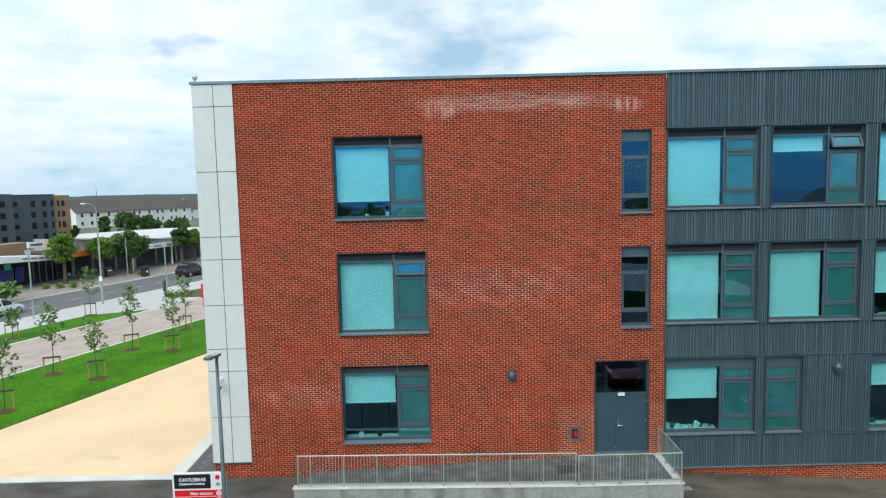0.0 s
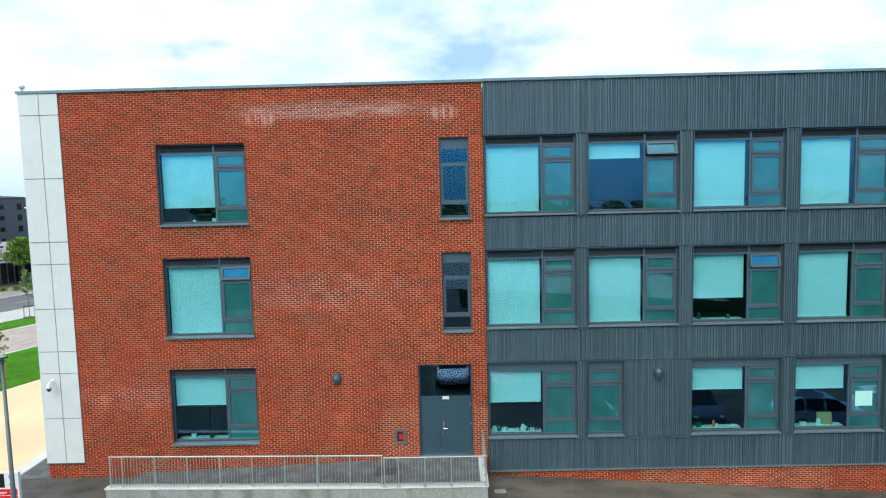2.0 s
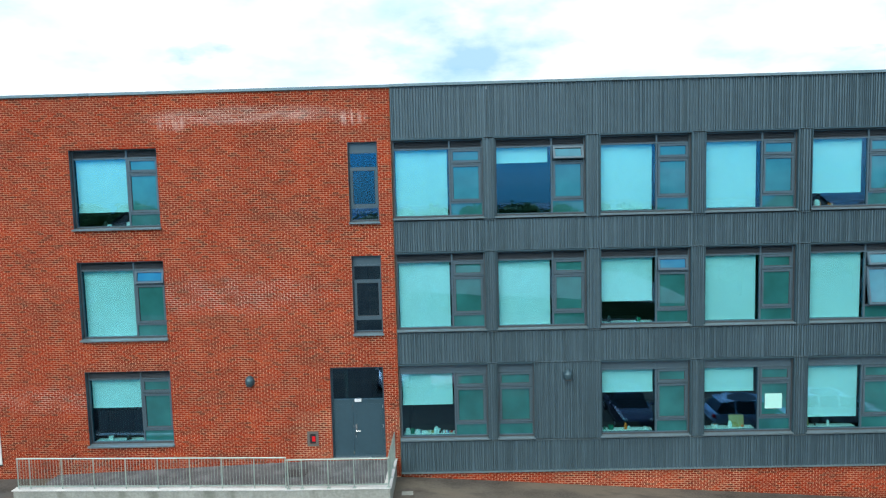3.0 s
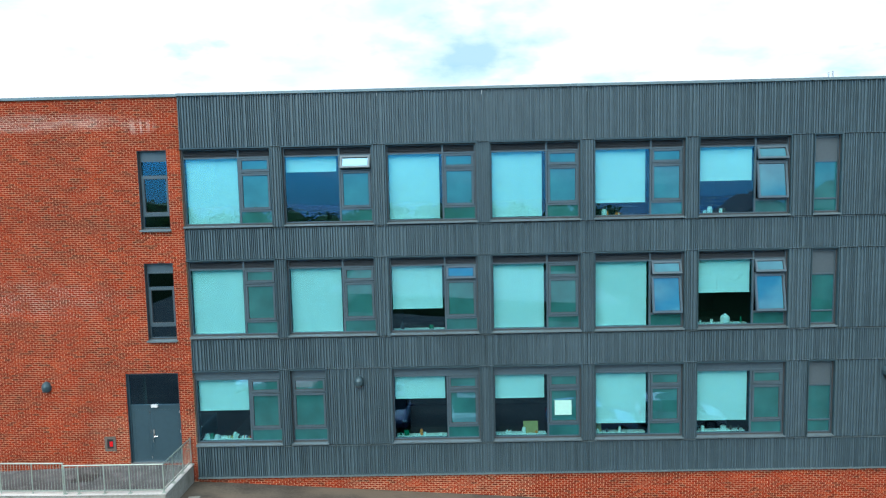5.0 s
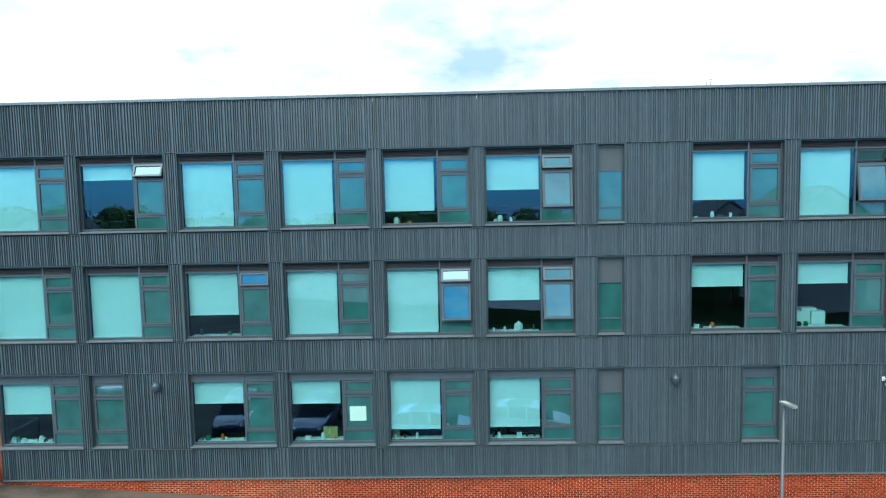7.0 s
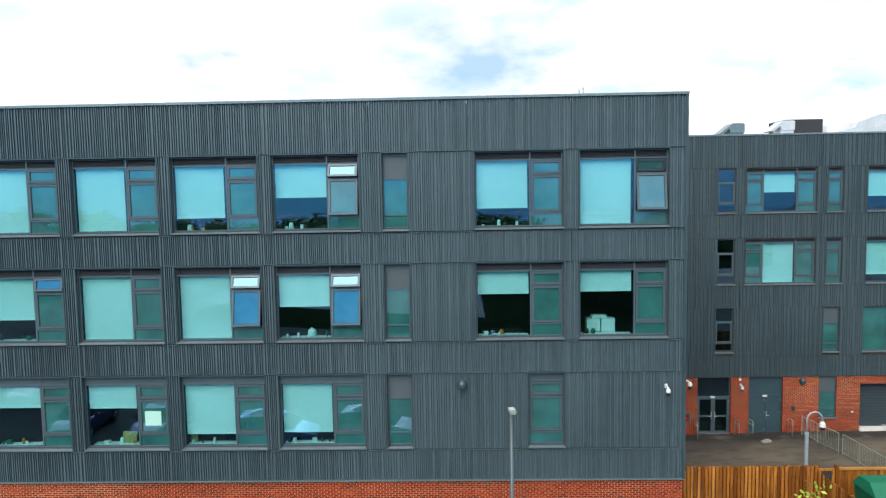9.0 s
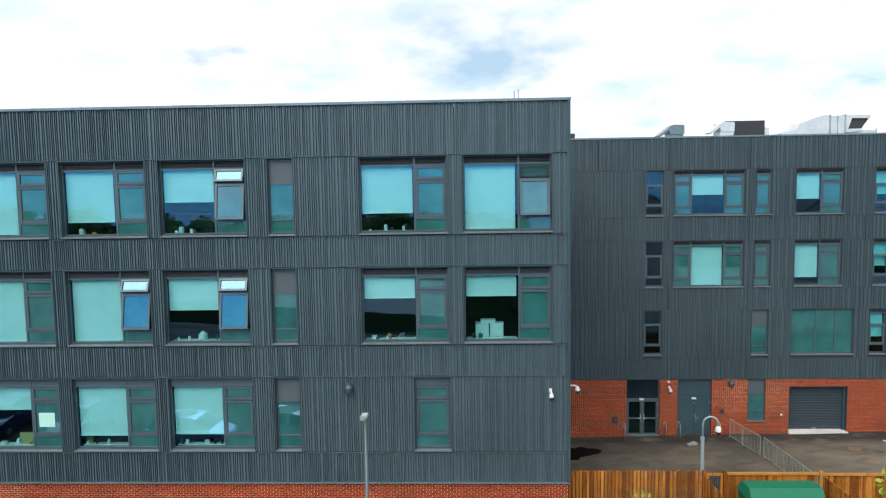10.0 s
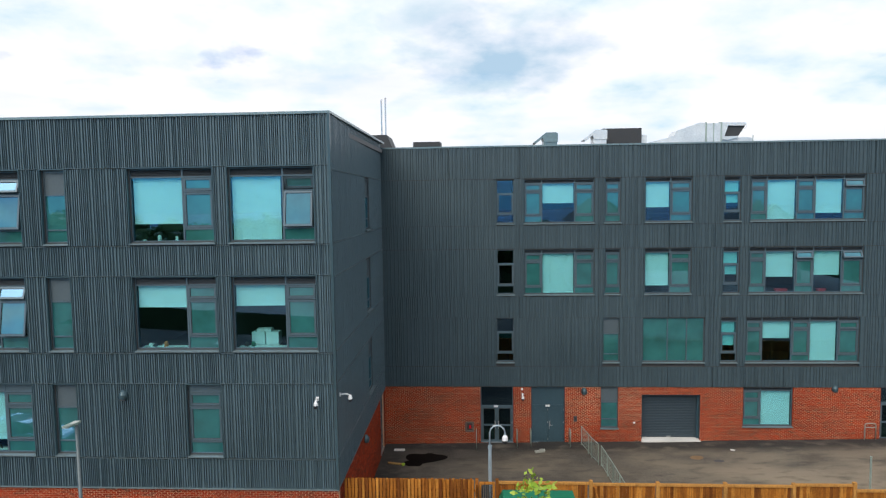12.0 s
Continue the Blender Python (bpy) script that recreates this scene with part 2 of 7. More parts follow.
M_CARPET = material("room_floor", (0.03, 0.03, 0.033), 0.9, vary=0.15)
M_JOINTTRIM = material("joint_trim_metal", (0.13, 0.18, 0.195), 0.35, 0.3, vary=0.08, scales=(0.5, 6.0))
# furniture darkened with the rooms, dimness in its colour
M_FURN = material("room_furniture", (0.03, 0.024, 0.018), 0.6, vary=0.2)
M_WHITE = material("white_plastic", (0.78, 0.79, 0.79), 0.35, vary=0.03)
M_BLACK = material("black_plastic", (0.025, 0.025, 0.028), 0.4, vary=0.05)
M_DOOR = material("door_slate", (0.038, 0.078, 0.10), 0.4, vary=0.05, scales=(0.5, 6.0))
M_STEEL = material("stainless", (0.62, 0.63, 0.64), 0.3, 0.9, vary=0.06)
M_GALV = material("galvanised", (0.36, 0.44, 0.39), 0.45, 0.4, vary=0.12, scales=(2.0, 25))
M_GALV_PAINT = material("lamp_post_paint", (0.10, 0.13, 0.14), 0.4, 0.2, vary=0.08)
M_CONC = material("concrete", (0.33, 0.34, 0.30), 0.9, vary=0.16, scales=(0.8, 12), bump=0.3, stain=((0.13, 0.14, 0.11), 0.75, (1.6, 1.6, 0.7), 0.50, None))
M_KERB = material("kerb_stone", (0.66, 0.65, 0.62), 0.85, vary=0.10, scales=(0.8, 14), bump=0.2)
# last entry: darker tarmac along the feet of the rear and side walls
M_ASPHALT = material("asphalt", (0.090, 0.081, 0.069), 0.92, spec=0.15, vary=0.28, scales=(0.5, 14), bump=0.5, bump_scale=90, stain=[((0.195, 0.163, 0.122), 0.75, (0.30, 0.55, 0.35), 0.46, None), ((0.30, 0.245, 0.18), 0.8, (0.16, 0.45, 0.3), 0.36, [((72, 8.0, -4), (17, 5.2, 6))]), ((0.20, 0.165, 0.125), 0.7, (0.25, 0.6, 0.3), 0.40, [((52, 7.0, -4), (6, 5.5, 6)), ((14, -2.2, -1), (9, 1.6, 3))]), ((0.125, 0.128, 0.125), 0.8, (0.9, 1.3, 0.5), 0.38, [((-9, -4, -0.6), (16, 6, 3))]), ((0.050, 0.046, 0.042), 0.55, (0.9, 2.2, 0.8), 0.53, None), ((0.034, 0.033, 0.032), 0.85, (0.8, 1.2, 0.8), 0.30, [((60, 13.0, -4), (30, 1.5, 6)), ((45.6, 6.5, -4), (1.7, 8, 6))])])
M_TAR = material("dark_tarmac", (0.105, 0.108, 0.110), 0.9, vary=0.22, scales=(0.6, 22), bump=0.5, bump_scale=90, stain=((0.22, 0.22, 0.22), 0.6, (2.4, 2.4, 2.4), 0.48, None))
M_ROAD = material("road_asphalt", (0.13, 0.135, 0.14), 0.9, vary=0.12, scales=(0.2, 9))
M_RESIN = material("buff_resin_gravel", (0.84, 0.61, 0.37), 0.9, vary=0.10, scales=(0.25, 30), bump=0.3, bump_scale=120, stain=((0.36, 0.27, 0.15), 0.35, (0.5, 0.8, 0.5), 0.64, None))
M_GRASS = material("lawn", (0.060, 0.19, 0.006), 0.95, spec=0.1, vary=0.26, scales=(0.5, 5), bump=0.6, bump_scale=30)
M_PAVE = material("pale_paving", (0.50, 0.50, 0.485), 0.85, vary=0.06, scales=(0.3, 5))
M_PINK = material("pink_paving", (0.44, 0.36, 0.315), 0.88, vary=0.08, scales=(0.4, 6))
M_PINKSLAB = material("pink_slab", (0.44, 0.36, 0.315), 0.88, vary=0.06, spread=[(0, (0.40, 0.325, 0.28)), (0.5, (0.45, 0.365, 0.32)), (1, (0.49, 0.41, 0.36))])
M_FARPAVE = material("far_paving", (0.30, 0.265, 0.235), 0.9, vary=0.12, scales=(0.3, 3))
M_BED = material("planting_bed", (0.10, 0.085, 0.035), 0.95, vary=0.35, scales=(1.5, 9), bump=0.6)
M_SOIL = material("bark_mulch", (0.09, 0.05, 0.025), 0.95, vary=0.3, scales=(3, 20), bump=0.6)
M_STAKE = material("stake_timber", (0.36, 0.22, 0.07), 0.8, vary=0.15, scales=(2, 20))
M_FENCE = material("fence_timber", (0.34, 0.155, 0.045), 0.85, spec=0.2, vary=0.18, scales=(1.5, 18), spread=[(0, (0.15, 0.045, 0.008)), (0.3, (0.29, 0.098, 0.014)), (0.7, (0.42, 0.155, 0.022)), (1, (0.52, 0.22, 0.04))], random_by="object", stain=((0.08, 0.025, 0.004), 0.8, (26.0, 26.0, 1.1), 0.50, None))
M_BARK = material("bark", (0.11, 0.085, 0.06), 0.95, vary=0.25, scales=(3, 25), bump=0.5)
M_LEAF = material("leaves", (0.06, 0.13, 0.02), 0.6, vary=0.15, spread=[(0, (0.028, 0.075, 0.010)), (0.5, (0.05, 0.115, 0.016)), (1, (0.10, 0.17, 0.03))])
M_LEAF_YOUNG = material("young_leaves", (0.12, 0.22, 0.05), 0.55, vary=0.12, spread=[(0, (0.08, 0.17, 0.03)), (0.6, (0.15, 0.27, 0.06)), (1, (0.24, 0.36, 0.12))])
M_LEAF_SAPLING = material("sapling_leaves", (0.09, 0.19, 0.03), 0.55, vary=0.12, spread=[(0, (0.045, 0.12, 0.012)), (0.6, (0.10, 0.20, 0.03)), (1, (0.19, 0.30, 0.07))])
M_LEAF_LIME = material("lime_leaves", (0.25, 0.36, 0.03), 0.55, vary=0.12, spread=[(0, (0.18, 0.30, 0.02)), (0.6, (0.30, 0.42, 0.03)), (1, (0.42, 0.50, 0.08))])
M_HILL = material("far_hills", (0.030, 0.058, 0.045), 1.0, vary=0.3, scales=(0.004, 0.02))
M_FIELD = material("far_ground", (0.13, 0.14, 0.10), 1.0, vary=0.25, scales=(0.01, 0.1))
M_RED = material("sign_red", (0.66, 0.012, 0.018), 0.5, spec=0.2, vary=0.03)
M_SIGNBLACK = material("sign_black", (0.012, 0.012, 0.014), 0.35, vary=0.03)
M_ORANGE = material("orange_fascia", (0.72, 0.17, 0.02), 0.5, vary=0.06)
M_GREEN = material("green_paint", (0.0, 0.145, 0.072), 0.45, vary=0.08)
M_DARKMETAL = material("plant_dark", (0.035, 0.037, 0.04), 0.6, vary=0.1)
M_DUCT = material("duct_galvanised", (0.70, 0.73, 0.74), 0.35, 0.35, vary=0.1, scales=(1.2, 10))
M_ROOFFELT = material("roof_membrane", (0.16, 0.165, 0.17), 0.9, vary=0.1)
M_SHUTTER = material("roller_shutter", (0.048, 0.072, 0.09), 0.45, 0.3, vary=0.05)
# shutter grey lowered to carry the shade under the shop canopy
M_SHOPSHUT = material("shop_shutter_shaded", (0.055, 0.06, 0.066), 0.6, vary=0.12)
M_SHOPWHITE = material("shop_fascia", (0.78, 0.80, 0.80), 0.6, vary=0.06)
M_SHOPWALL = material("shop_wall", (0.42, 0.34, 0.31), 0.85, vary=0.08)
M_SHOPROOF = material("shop_roof", (0.62, 0.62, 0.62), 0.8, vary=0.08)
# near-black shop body: canopy shade is put into the colour
M_SHOPDARK = material("shop_body_shaded", (0.012, 0.012, 0.014), 0.7, vary=0.2)
M_TAN = material("tan_brick", (0.33, 0.21, 0.12), 0.9, vary=0.1)
M_GREYBRICK = material("grey_brick", (0.085, 0.105, 0.13), 0.9, vary=0.1)
M_RENDER = material("white_render", (0.78, 0.78, 0.75), 0.9, vary=0.06)
M_SLATE = material("roof_tiles", (0.105, 0.090, 0.085), 0.85, vary=0.12)
M_FARGLASS = material("far_window_glass", (0.012, 0.018, 0.024), 0.2, vary=0.1, spec=0.25)
M_TYRE = material("tyre", (0.02, 0.02, 0.02), 0.85, vary=0.1)
M_POSTER = material("blue_poster", (0.015, 0.03, 0.26), 0.4, vary=0.3, scales=(2.0, 8.0))
M_GREENFIELD = material("near_black_field", (0.018, 0.027, 0.011), 0.95, spec=0.0, vary=0.3, scales=(0.05, 0.6))
M_WATER = material("firth_water", (0.05, 0.10, 0.14), 0.25, vary=0.08, scales=(0.004, 0.03))
M_LINE = material("road_marking", (0.5, 0.5, 0.48), 0.8, vary=0.1)
M_BOXGREY = material("weathered_box", (0.13, 0.115, 0.10), 0.6, vary=0.12, scales=(2, 14))
M_POLE = material("pale_pole_paint", (0.34, 0.42, 0.47), 0.4, 0.2, vary=0.07, scales=(1, 8))
M_RAILTIMBER = material("fence_rail_timber", (0.46, 0.22, 0.055), 0.85, spec=0.2, vary=0.16, scales=(1.5, 18), stain=((0.10, 0.035, 0.008), 0.7, (14.0, 14.0, 2.0), 0.56, None))
M_TANCARD = material("tan_card", (0.42, 0.30, 0.11), 0.8, vary=0.1)
M_LENS = material("lamp_lens", (0.55, 0.57, 0.56), 0.25, vary=0.05)
M_PATCH = material("patched_tarmac", (0.20, 0.12, 0.06), 0.9, vary=0.15)
M_WET = material("wet_stain", (0.007, 0.006, 0.0055), 0.8, spec=0.05, vary=0.2)
M_PLANT_POT = material("blue_bin", (0.02, 0.03, 0.04), 0.5, vary=0.1)


# ---- mesh building ----
class Shape:
    """Gathers points and faces of one mesh."""

    def __init__(self):
        self.v, self.f = [], []

    def box(self, x0, x1, y0, y1, z0, z1, skip=()):
        b = len(self.v)
        self.v += [(x0, y0, z0), (x1, y0, z0), (x1, y1, z0), (x0, y1, z0), (x0, y0, z1), (x1, y0, z1), (x1, y1, z1), (x0, y1, z1)]
        sides = {"b": (0, 3, 2, 1), "t": (4, 5, 6, 7), "s": (0, 1, 5, 4), "e": (1, 2, 6, 5), "n": (2, 3, 7, 6), "w": (3, 0, 4, 7)}
        self.f += [tuple(b + i for i in q) for k, q in sides.items() if k not in skip]
        return self

    def poly(self, pts):
        b = len(self.v)
        self.v += [tuple(p) for p in pts]
        self.f.append(tuple(range(b, b + len(pts))))
        return self

    def prism(self, pts, way):
        """A flat outline pushed along a vector."""
        b, k = len(self.v), len(pts)
        self.v += [tuple(p) for p in pts] + [(p[0] + way[0], p[1] + way[1], p[2] + way[2]) for p in pts]
        self.f.append(tuple(b + i for i in reversed(range(k))))
        self.f.append(tuple(b + k + i for i in range(k)))
        self.f += [(b + i, b + (i + 1) % k, b + k + (i + 1) % k, b + k + i) for i in range(k)]
        return self

    def tube(self, pts, radii, n=8, caps=True):
        """A round bar along points."""
        pts = [Vector(p) for p in pts]
        if isinstance(radii, (int, float)):
            radii = [radii] * len(pts)
        rings = []
        for i, p in enumerate(pts):
            d = (pts[min(i + 1, len(pts) - 1)] - pts[max(i - 1, 0)]).normalized()
            a = d.cross(Vector((0, 0, 1)) if abs(d.z) < 0.9 else Vector((0, 1, 0))).normalized()
            c = d.cross(a)
            b = len(self.v)
            self.v += [tuple(p + (a * math.cos(q) + c * math.sin(q)) * radii[i]) for q in (2 * math.pi * j / n for j in range(n))]
            rings.append(b)
        for r0, r1 in zip(rings, rings[1:]):
            self.f += [(r0 + j, r0 + (j + 1) % n, r1 + (j + 1) % n, r1 + j) for j in range(n)]
        if caps:
            self.f.append(tuple(rings[0] + j for j in reversed(range(n))))
            self.f.append(tuple(rings[-1] + j for j in range(n)))
        return self

    def ball(self, c, r, nu=10, nv=6):
        """A ball, or an egg if r is three radii."""
        if isinstance(r, (int, float)):
            r = (r, r, r)
        b = len(self.v)
        for j in range(nv + 1):
            th = math.pi * j / nv
            for i in range(nu):
                ph = 2 * math.pi * i / nu
                self.v.append((c[0] + r[0] * math.sin(th) * math.cos(ph), c[1] + r[1] * math.sin(th) * math.sin(ph), c[2] + r[2] * math.cos(th)))
        for j in range(nv):
            for i in range(nu):
                self.f.append((b + j * nu + i, b + (j + 1) * nu + i, b + (j + 1) * nu + (i + 1) % nu, b + j * nu + (i + 1) % nu))
        return self

    def mesh(self, name, mat, smooth=False):
        me = bpy.data.meshes.new(name)
        me.from_pydata(self.v, [], self.f)
        me.materials.append(mat)
        if smooth:
            me.polygons.foreach_set("use_smooth", [True] * len(me.polygons))
        me.update()
        return me


def part(name, shape, mat, parent, label="", smooth=False):
    """Links a shape as one mesh object under a thing or a part."""
    ob = new(name, shape if isinstance(shape, bpy.types.Mesh) else shape.mesh(name, mat, smooth))
    ob.parent = parent
    return tagged(ob, label) if label else ob


def thing(name, label, category, at=(0, 0, 0), turn=0, group="", kind=""):
    ob = new(name)
    ob.matrix_basis = pose(*at, 0, 0, turn)
    ob.empty_display_size = 0.2
    return tagged(ob, label, category, group, kind)


def solid(name, shape, mat, label, category, at=(0, 0, 0), turn=0, group="", kind="", smooth=False):
    ob = new(name, shape.mesh(name, mat, smooth))
    ob.matrix_basis = pose(*at, 0, 0, turn)
    return tagged(ob, label, category, group, kind)


def pierced(x0, x1, z0, z1, y0, y1, holes):
    """A wall in the xz plane with openings right through it."""
    xs = sorted({x0, x1, *(v for h in holes for v in (h[0], h[1]) if x0 < v < x1)})
    zs = sorted({z0, z1, *(v for h in holes for v in (h[2], h[3]) if z0 < v < z1)})

    def full(i, j):
        if not (0 <= i < len(xs) - 1 and 0 <= j < len(zs) - 1):
            return False
        cx, cz = (xs[i] + xs[i + 1]) / 2, (zs[j] + zs[j + 1]) / 2
        return not any(h[0] < cx < h[1] and h[2] < cz < h[3] for h in holes)

    s = Shape()
    for i in range(len(xs) - 1):
        for j in range(len(zs) - 1):
            if full(i, j):
                skip = [k for k, (di, dj) in {"w": (-1, 0), "e": (1, 0), "b": (0, -1), "t": (0, 1)}.items() if full(i + di, j + dj)]
                s.box(xs[i], xs[i + 1], y0, y1, zs[j], zs[j + 1], skip)
    return s


def brick_boxes(x0, x1, z0, z1, holes, y=0.0, course=0.075, length=0.225, gap=0.0105, vgap=0.0185, low=None):
    """Stretcher-bond bricks, clipped at openings and, with low(x), at the ground."""
    out, rng = [], random.Random(5)
    k0, k1 = math.floor(z0 / course), math.ceil(z1 / course)
    for k in range(k0, k1):
        a, b = max(k * course, z0), min((k + 1) * course - gap, z1)
        if b - a < 0.015:
            continue
        free = [(x0, x1)]
        for h in holes:
            if h[2] < b - 0.02 and h[3] > a + 0.02:
                free = [q for f in free for q in ((f[0], min(f[1], h[0])), (max(f[0], h[1]), f[1])) if q[1] - q[0] > 0.02]
        for f in free:
            i = math.floor((f[0] - (k % 2) * length / 2) / length)
            while True:
                p = i * length + (k % 2) * length / 2
                if p > f[1]:
                    break
                q0, q1 = max(p, f[0]), min(p + length - vgap, f[1])
                if q1 - q0 > 0.006 and (low is None or b > low((q0 + q1) / 2)):
                    out.append((q0, q1, y + rng.uniform(-0.003, 0.002), a, b))
                i += 1
        # cut bricks over the heads and under the sills of openings
        for h in holes:
            for c, d in ((h[3] + 0.004, b), (a, h[2] - 0.004)):
                if a - 0.001 <= c < d <= b + 0.001 and 0.008 < d - c < b - a - 0.012 and h[2] < b - 0.02 and h[3] > a + 0.02:
                    p = max(h[0], x0)
                    while p < min(h[1], x1) - 0.03:
                        q1 = min(p + length - vgap, h[1], x1)
                        out.append((p, q1, y + rng.uniform(-0.003, 0.002), c, d))
                        p += length
    return out


def lay_bricks(parent, boxes, inside, mat_joined=None):
    """Bricks inside a stretch of the wall become pieces of their own; the rest is one part."""
    cache, joined, count = {}, Shape(), 0
    random.Random(8).shuffle(boxes)
    for q0, q1, y, a, b in boxes:
        if count < 290 and inside(q0, a):
            key = (round(q1 - q0, 3), round(b - a, 3))
            if key not in cache:
                w, h = key
                e = 0.004
                s = Shape()
                s.v += [(0, 0.03, 0), (w, 0.03, 0), (w, 0.03, h), (0, 0.03, h), (e, 0, e), (w - e, 0, e), (w - e, 0, h - e), (e, 0, h - e)]
                s.f += [(4, 5, 6, 7), (0, 1, 5, 4), (1, 2, 6, 5), (2, 3, 7, 6), (3, 0, 4, 7)]
                cache[key] = s.mesh("brick", M_BRICK_PIECE)
            ob = new("brick", cache[key])
            ob.location = (q0, y - 0.001, a)
            ob.parent = parent
            count += 1
        else:
            joined.box(q0, q1, y, y + 0.03, a, b, ("n",))
    return tagged(part("brickwork", joined, M_BRICK, parent), "red stretcher-bond brickwork", kind="stuff")


# ---- ground ----
def smooth01(t):
    t = min(max(t, 0.0), 1.0)
    return t * t * (3 - 2 * t)


def front_ground(x):
    """Height of the tarmac along the front: level at the west, falling to the east."""
    return -0.60 if x < 7 else max(-0.60 - 0.18 * smooth01((x - 7) / 5) - 0.0655 * max(x - 11.6, 0), -3.75)


def ground_z(x, y):
    yard = -4.02 + 0.018 * (min(max(x, 45), 90) - 45)
    k = smooth01((y - 1.2) / 3.0) * smooth01((x - 20) / 20)
    z = front_ground(x) * (1 - k) + yard * k
    z -= 44.5 * smooth01((-140 - y) / 180)      # falls away to the shore
    return z - 0.35 * smooth01((-9 - x) / 4) * smooth01((y - 0.35) / 1.5)


def grid_values(near, far_):
    steps, v, d = [], 0.0, 1.5
    while v < far_:
        steps.append(v)
        v += d
        if v > near:
            d *= 1.35
    return steps + [far_]


gx = sorted({20 + s * q for q in grid_values(60, 3200) for s in (-1, 1)})
gy = sorted({0 + s * q for q in grid_values(45, 3200) for s in (-1, 1)})
s = Shape()
s.v = [(x, y, ground_z(x, y)) for y in gy for x in gx]
w_ = len(gx)
s.f = [(j * w_ + i, j * w_ + i + 1, (j + 1) * w_ + i + 1, (j + 1) * w_ + i) for j in range(len(gy) - 1) for i in range(w_ - 1)]
solid("ground", s, M_ASPHALT, "worn grey tarmac ground sloping down beside the school", "ground", kind="structure", smooth=True)

UX, UY, VX, VY = 0.33, 0.944, -0.944, 0.33      # street directions: along and across
STREET_TURN = math.degrees(math.atan2(UY, UX))


def street(u, v, z=-0.6):
    return (u * UX + v * VX, u * UY + v * VY, z)


def slab(name, pts, z0, z1, mat, label, category, kind="structure"):
    s = Shape().prism([(*street(u, v)[:2], z0) for u, v in pts], (0, 0, z1 - z0))
    return solid(name, s, mat, label, category, kind=kind)


slab("far_ground", [(-400, 72), (900, 72), (900, 1500), (-400, 1500)], -1.05, -0.592, M_FIELD, "dull ground of the town beyond the shops", "ground")
solid("resin_forecourt", Shape().prism([(-6.0, 0.35, -1.05), (-18.05, 0.35, -1.05), (-2.99, 43.4, -1.05), (-2.99, 20, -1.05), (-6.0, 14, -1.05)], (0, 0, 0.465)), M_RESIN, "bright buff resin-bound gravel forecourt", "forecourt", kind="structure")
slab("lawn", [(-14, 17.25), (29, 17.25), (29, 25.15), (-14, 25.15)], -1.05, -0.57, M_GRASS, "bright green mown lawn strip beside the forecourt", "lawn")
slab("pink_path", [(-14, 25.35), (32, 25.35), (32, 32.75), (-14, 32.75)], -1.05, -0.586, M_PINK, "wide path of pale pinkish block paving", "path")
slab("lawn", [(-14, 33.0), (25.8, 33.0), (22.0, 36.6), (-14, 37.8)], -1.05, -0.572, M_GRASS, "narrow green lawn strip beside the road pavement", "lawn")
slab("pavement", [(-20, 33), (80, 33), (80, 41.3), (-20, 41.3)], -1.05, -0.594, M_PAVE, "pale grey paved footway along the road", "pavement")
slab("plaza", [(22, 24), (60, 24), (60, 33), (22, 33)], -1.05, -0.596, M_PAVE, "pale grey paved plaza", "pavement")
slab("road", [(-80, 41.5), (220, 41.5), (220, 50.6), (-80, 50.6)], -1.1, -0.665, M_ROAD, "grey asphalt road with faded centre line", "road")
slab("pavement", [(-80, 50.8), (220, 50.8), (220, 72), (-80, 72)], -1.05, -0.56, M_FARPAVE, "brownish paved footway in front of the shops", "pavement")
slab("kerb", [(-80, 41.3), (220, 41.3), (220, 41.5), (-80, 41.5)], -1.1, -0.56, M_KERB, "pale stone road kerb", "kerb")
slab("kerb", [(-80, 50.6), (220, 50.6), (220, 50.8), (-80, 50.8)], -1.1, -0.55, M_KERB, "pale stone road kerb", "kerb")
slab("lawn_edging", [(-14, 25.15), (29, 25.15), (29, 25.35), (-14, 25.35)], -1.05, -0.555, M_KERB, "pale concrete edging beside the lawn", "kerb")
slab("lawn_edging", [(-14, 32.75), (26, 32.75), (26, 33.0), (-14, 33.0)], -1.05, -0.555, M_KERB, "pale concrete edging beside the lawn", "kerb")
s = Shape()
for k in range(-8, 30):
    s.prism([(*street(k * 4.0 + a, 46.0 + b)[:2], -0.665) for a, b in ((0, 0), (2.2, 0), (2.2, 0.12), (0, 0.12))], (0, 0, 0.006))
solid("road_marking", s, M_LINE, "faded white centre line dashes on the road", "road marking", kind="structure")
s = Shape().prism([(-60, 0.40, -1.05), (-6.05, -0.02, -1.05), (-6.05, 0.32, -1.05), (-60, 0.85, -1.05)], (0, 0, 0.485))
solid("kerb", s, M_KERB, "pale flush kerb at the edge of the buff forecourt", "kerb", kind="structure")
s = Shape().prism([(-6.50, 0.33, -1.0), (-6.02, 0.33, -1.0), (-6.0, 13.5, -1.0), (-6.5, 13.5, -1.0)], (0, 0, 0.435))
solid("kerb", s, M_KERB, "pale kerb running back beside the white wall", "kerb", kind="structure")
s = Shape().prism([(-6.0, -0.02, -1.0), (-4.6, -0.02, -1.0), (-4.6, 13.5, -1.0), (-6.0, 13.5, -1.0)], (0, 0, 0.415))
solid("side_path", s, M_TAR, "dark tarmac strip beside the white wall", "path", kind="structure")
slab("planting_bed", [(31.6, 37.0), (33.0, 31), (45, 31), (40, 36.8)], -1.05, -0.50, M_BED, "raised planting bed of rough grass and soil", "planting bed")

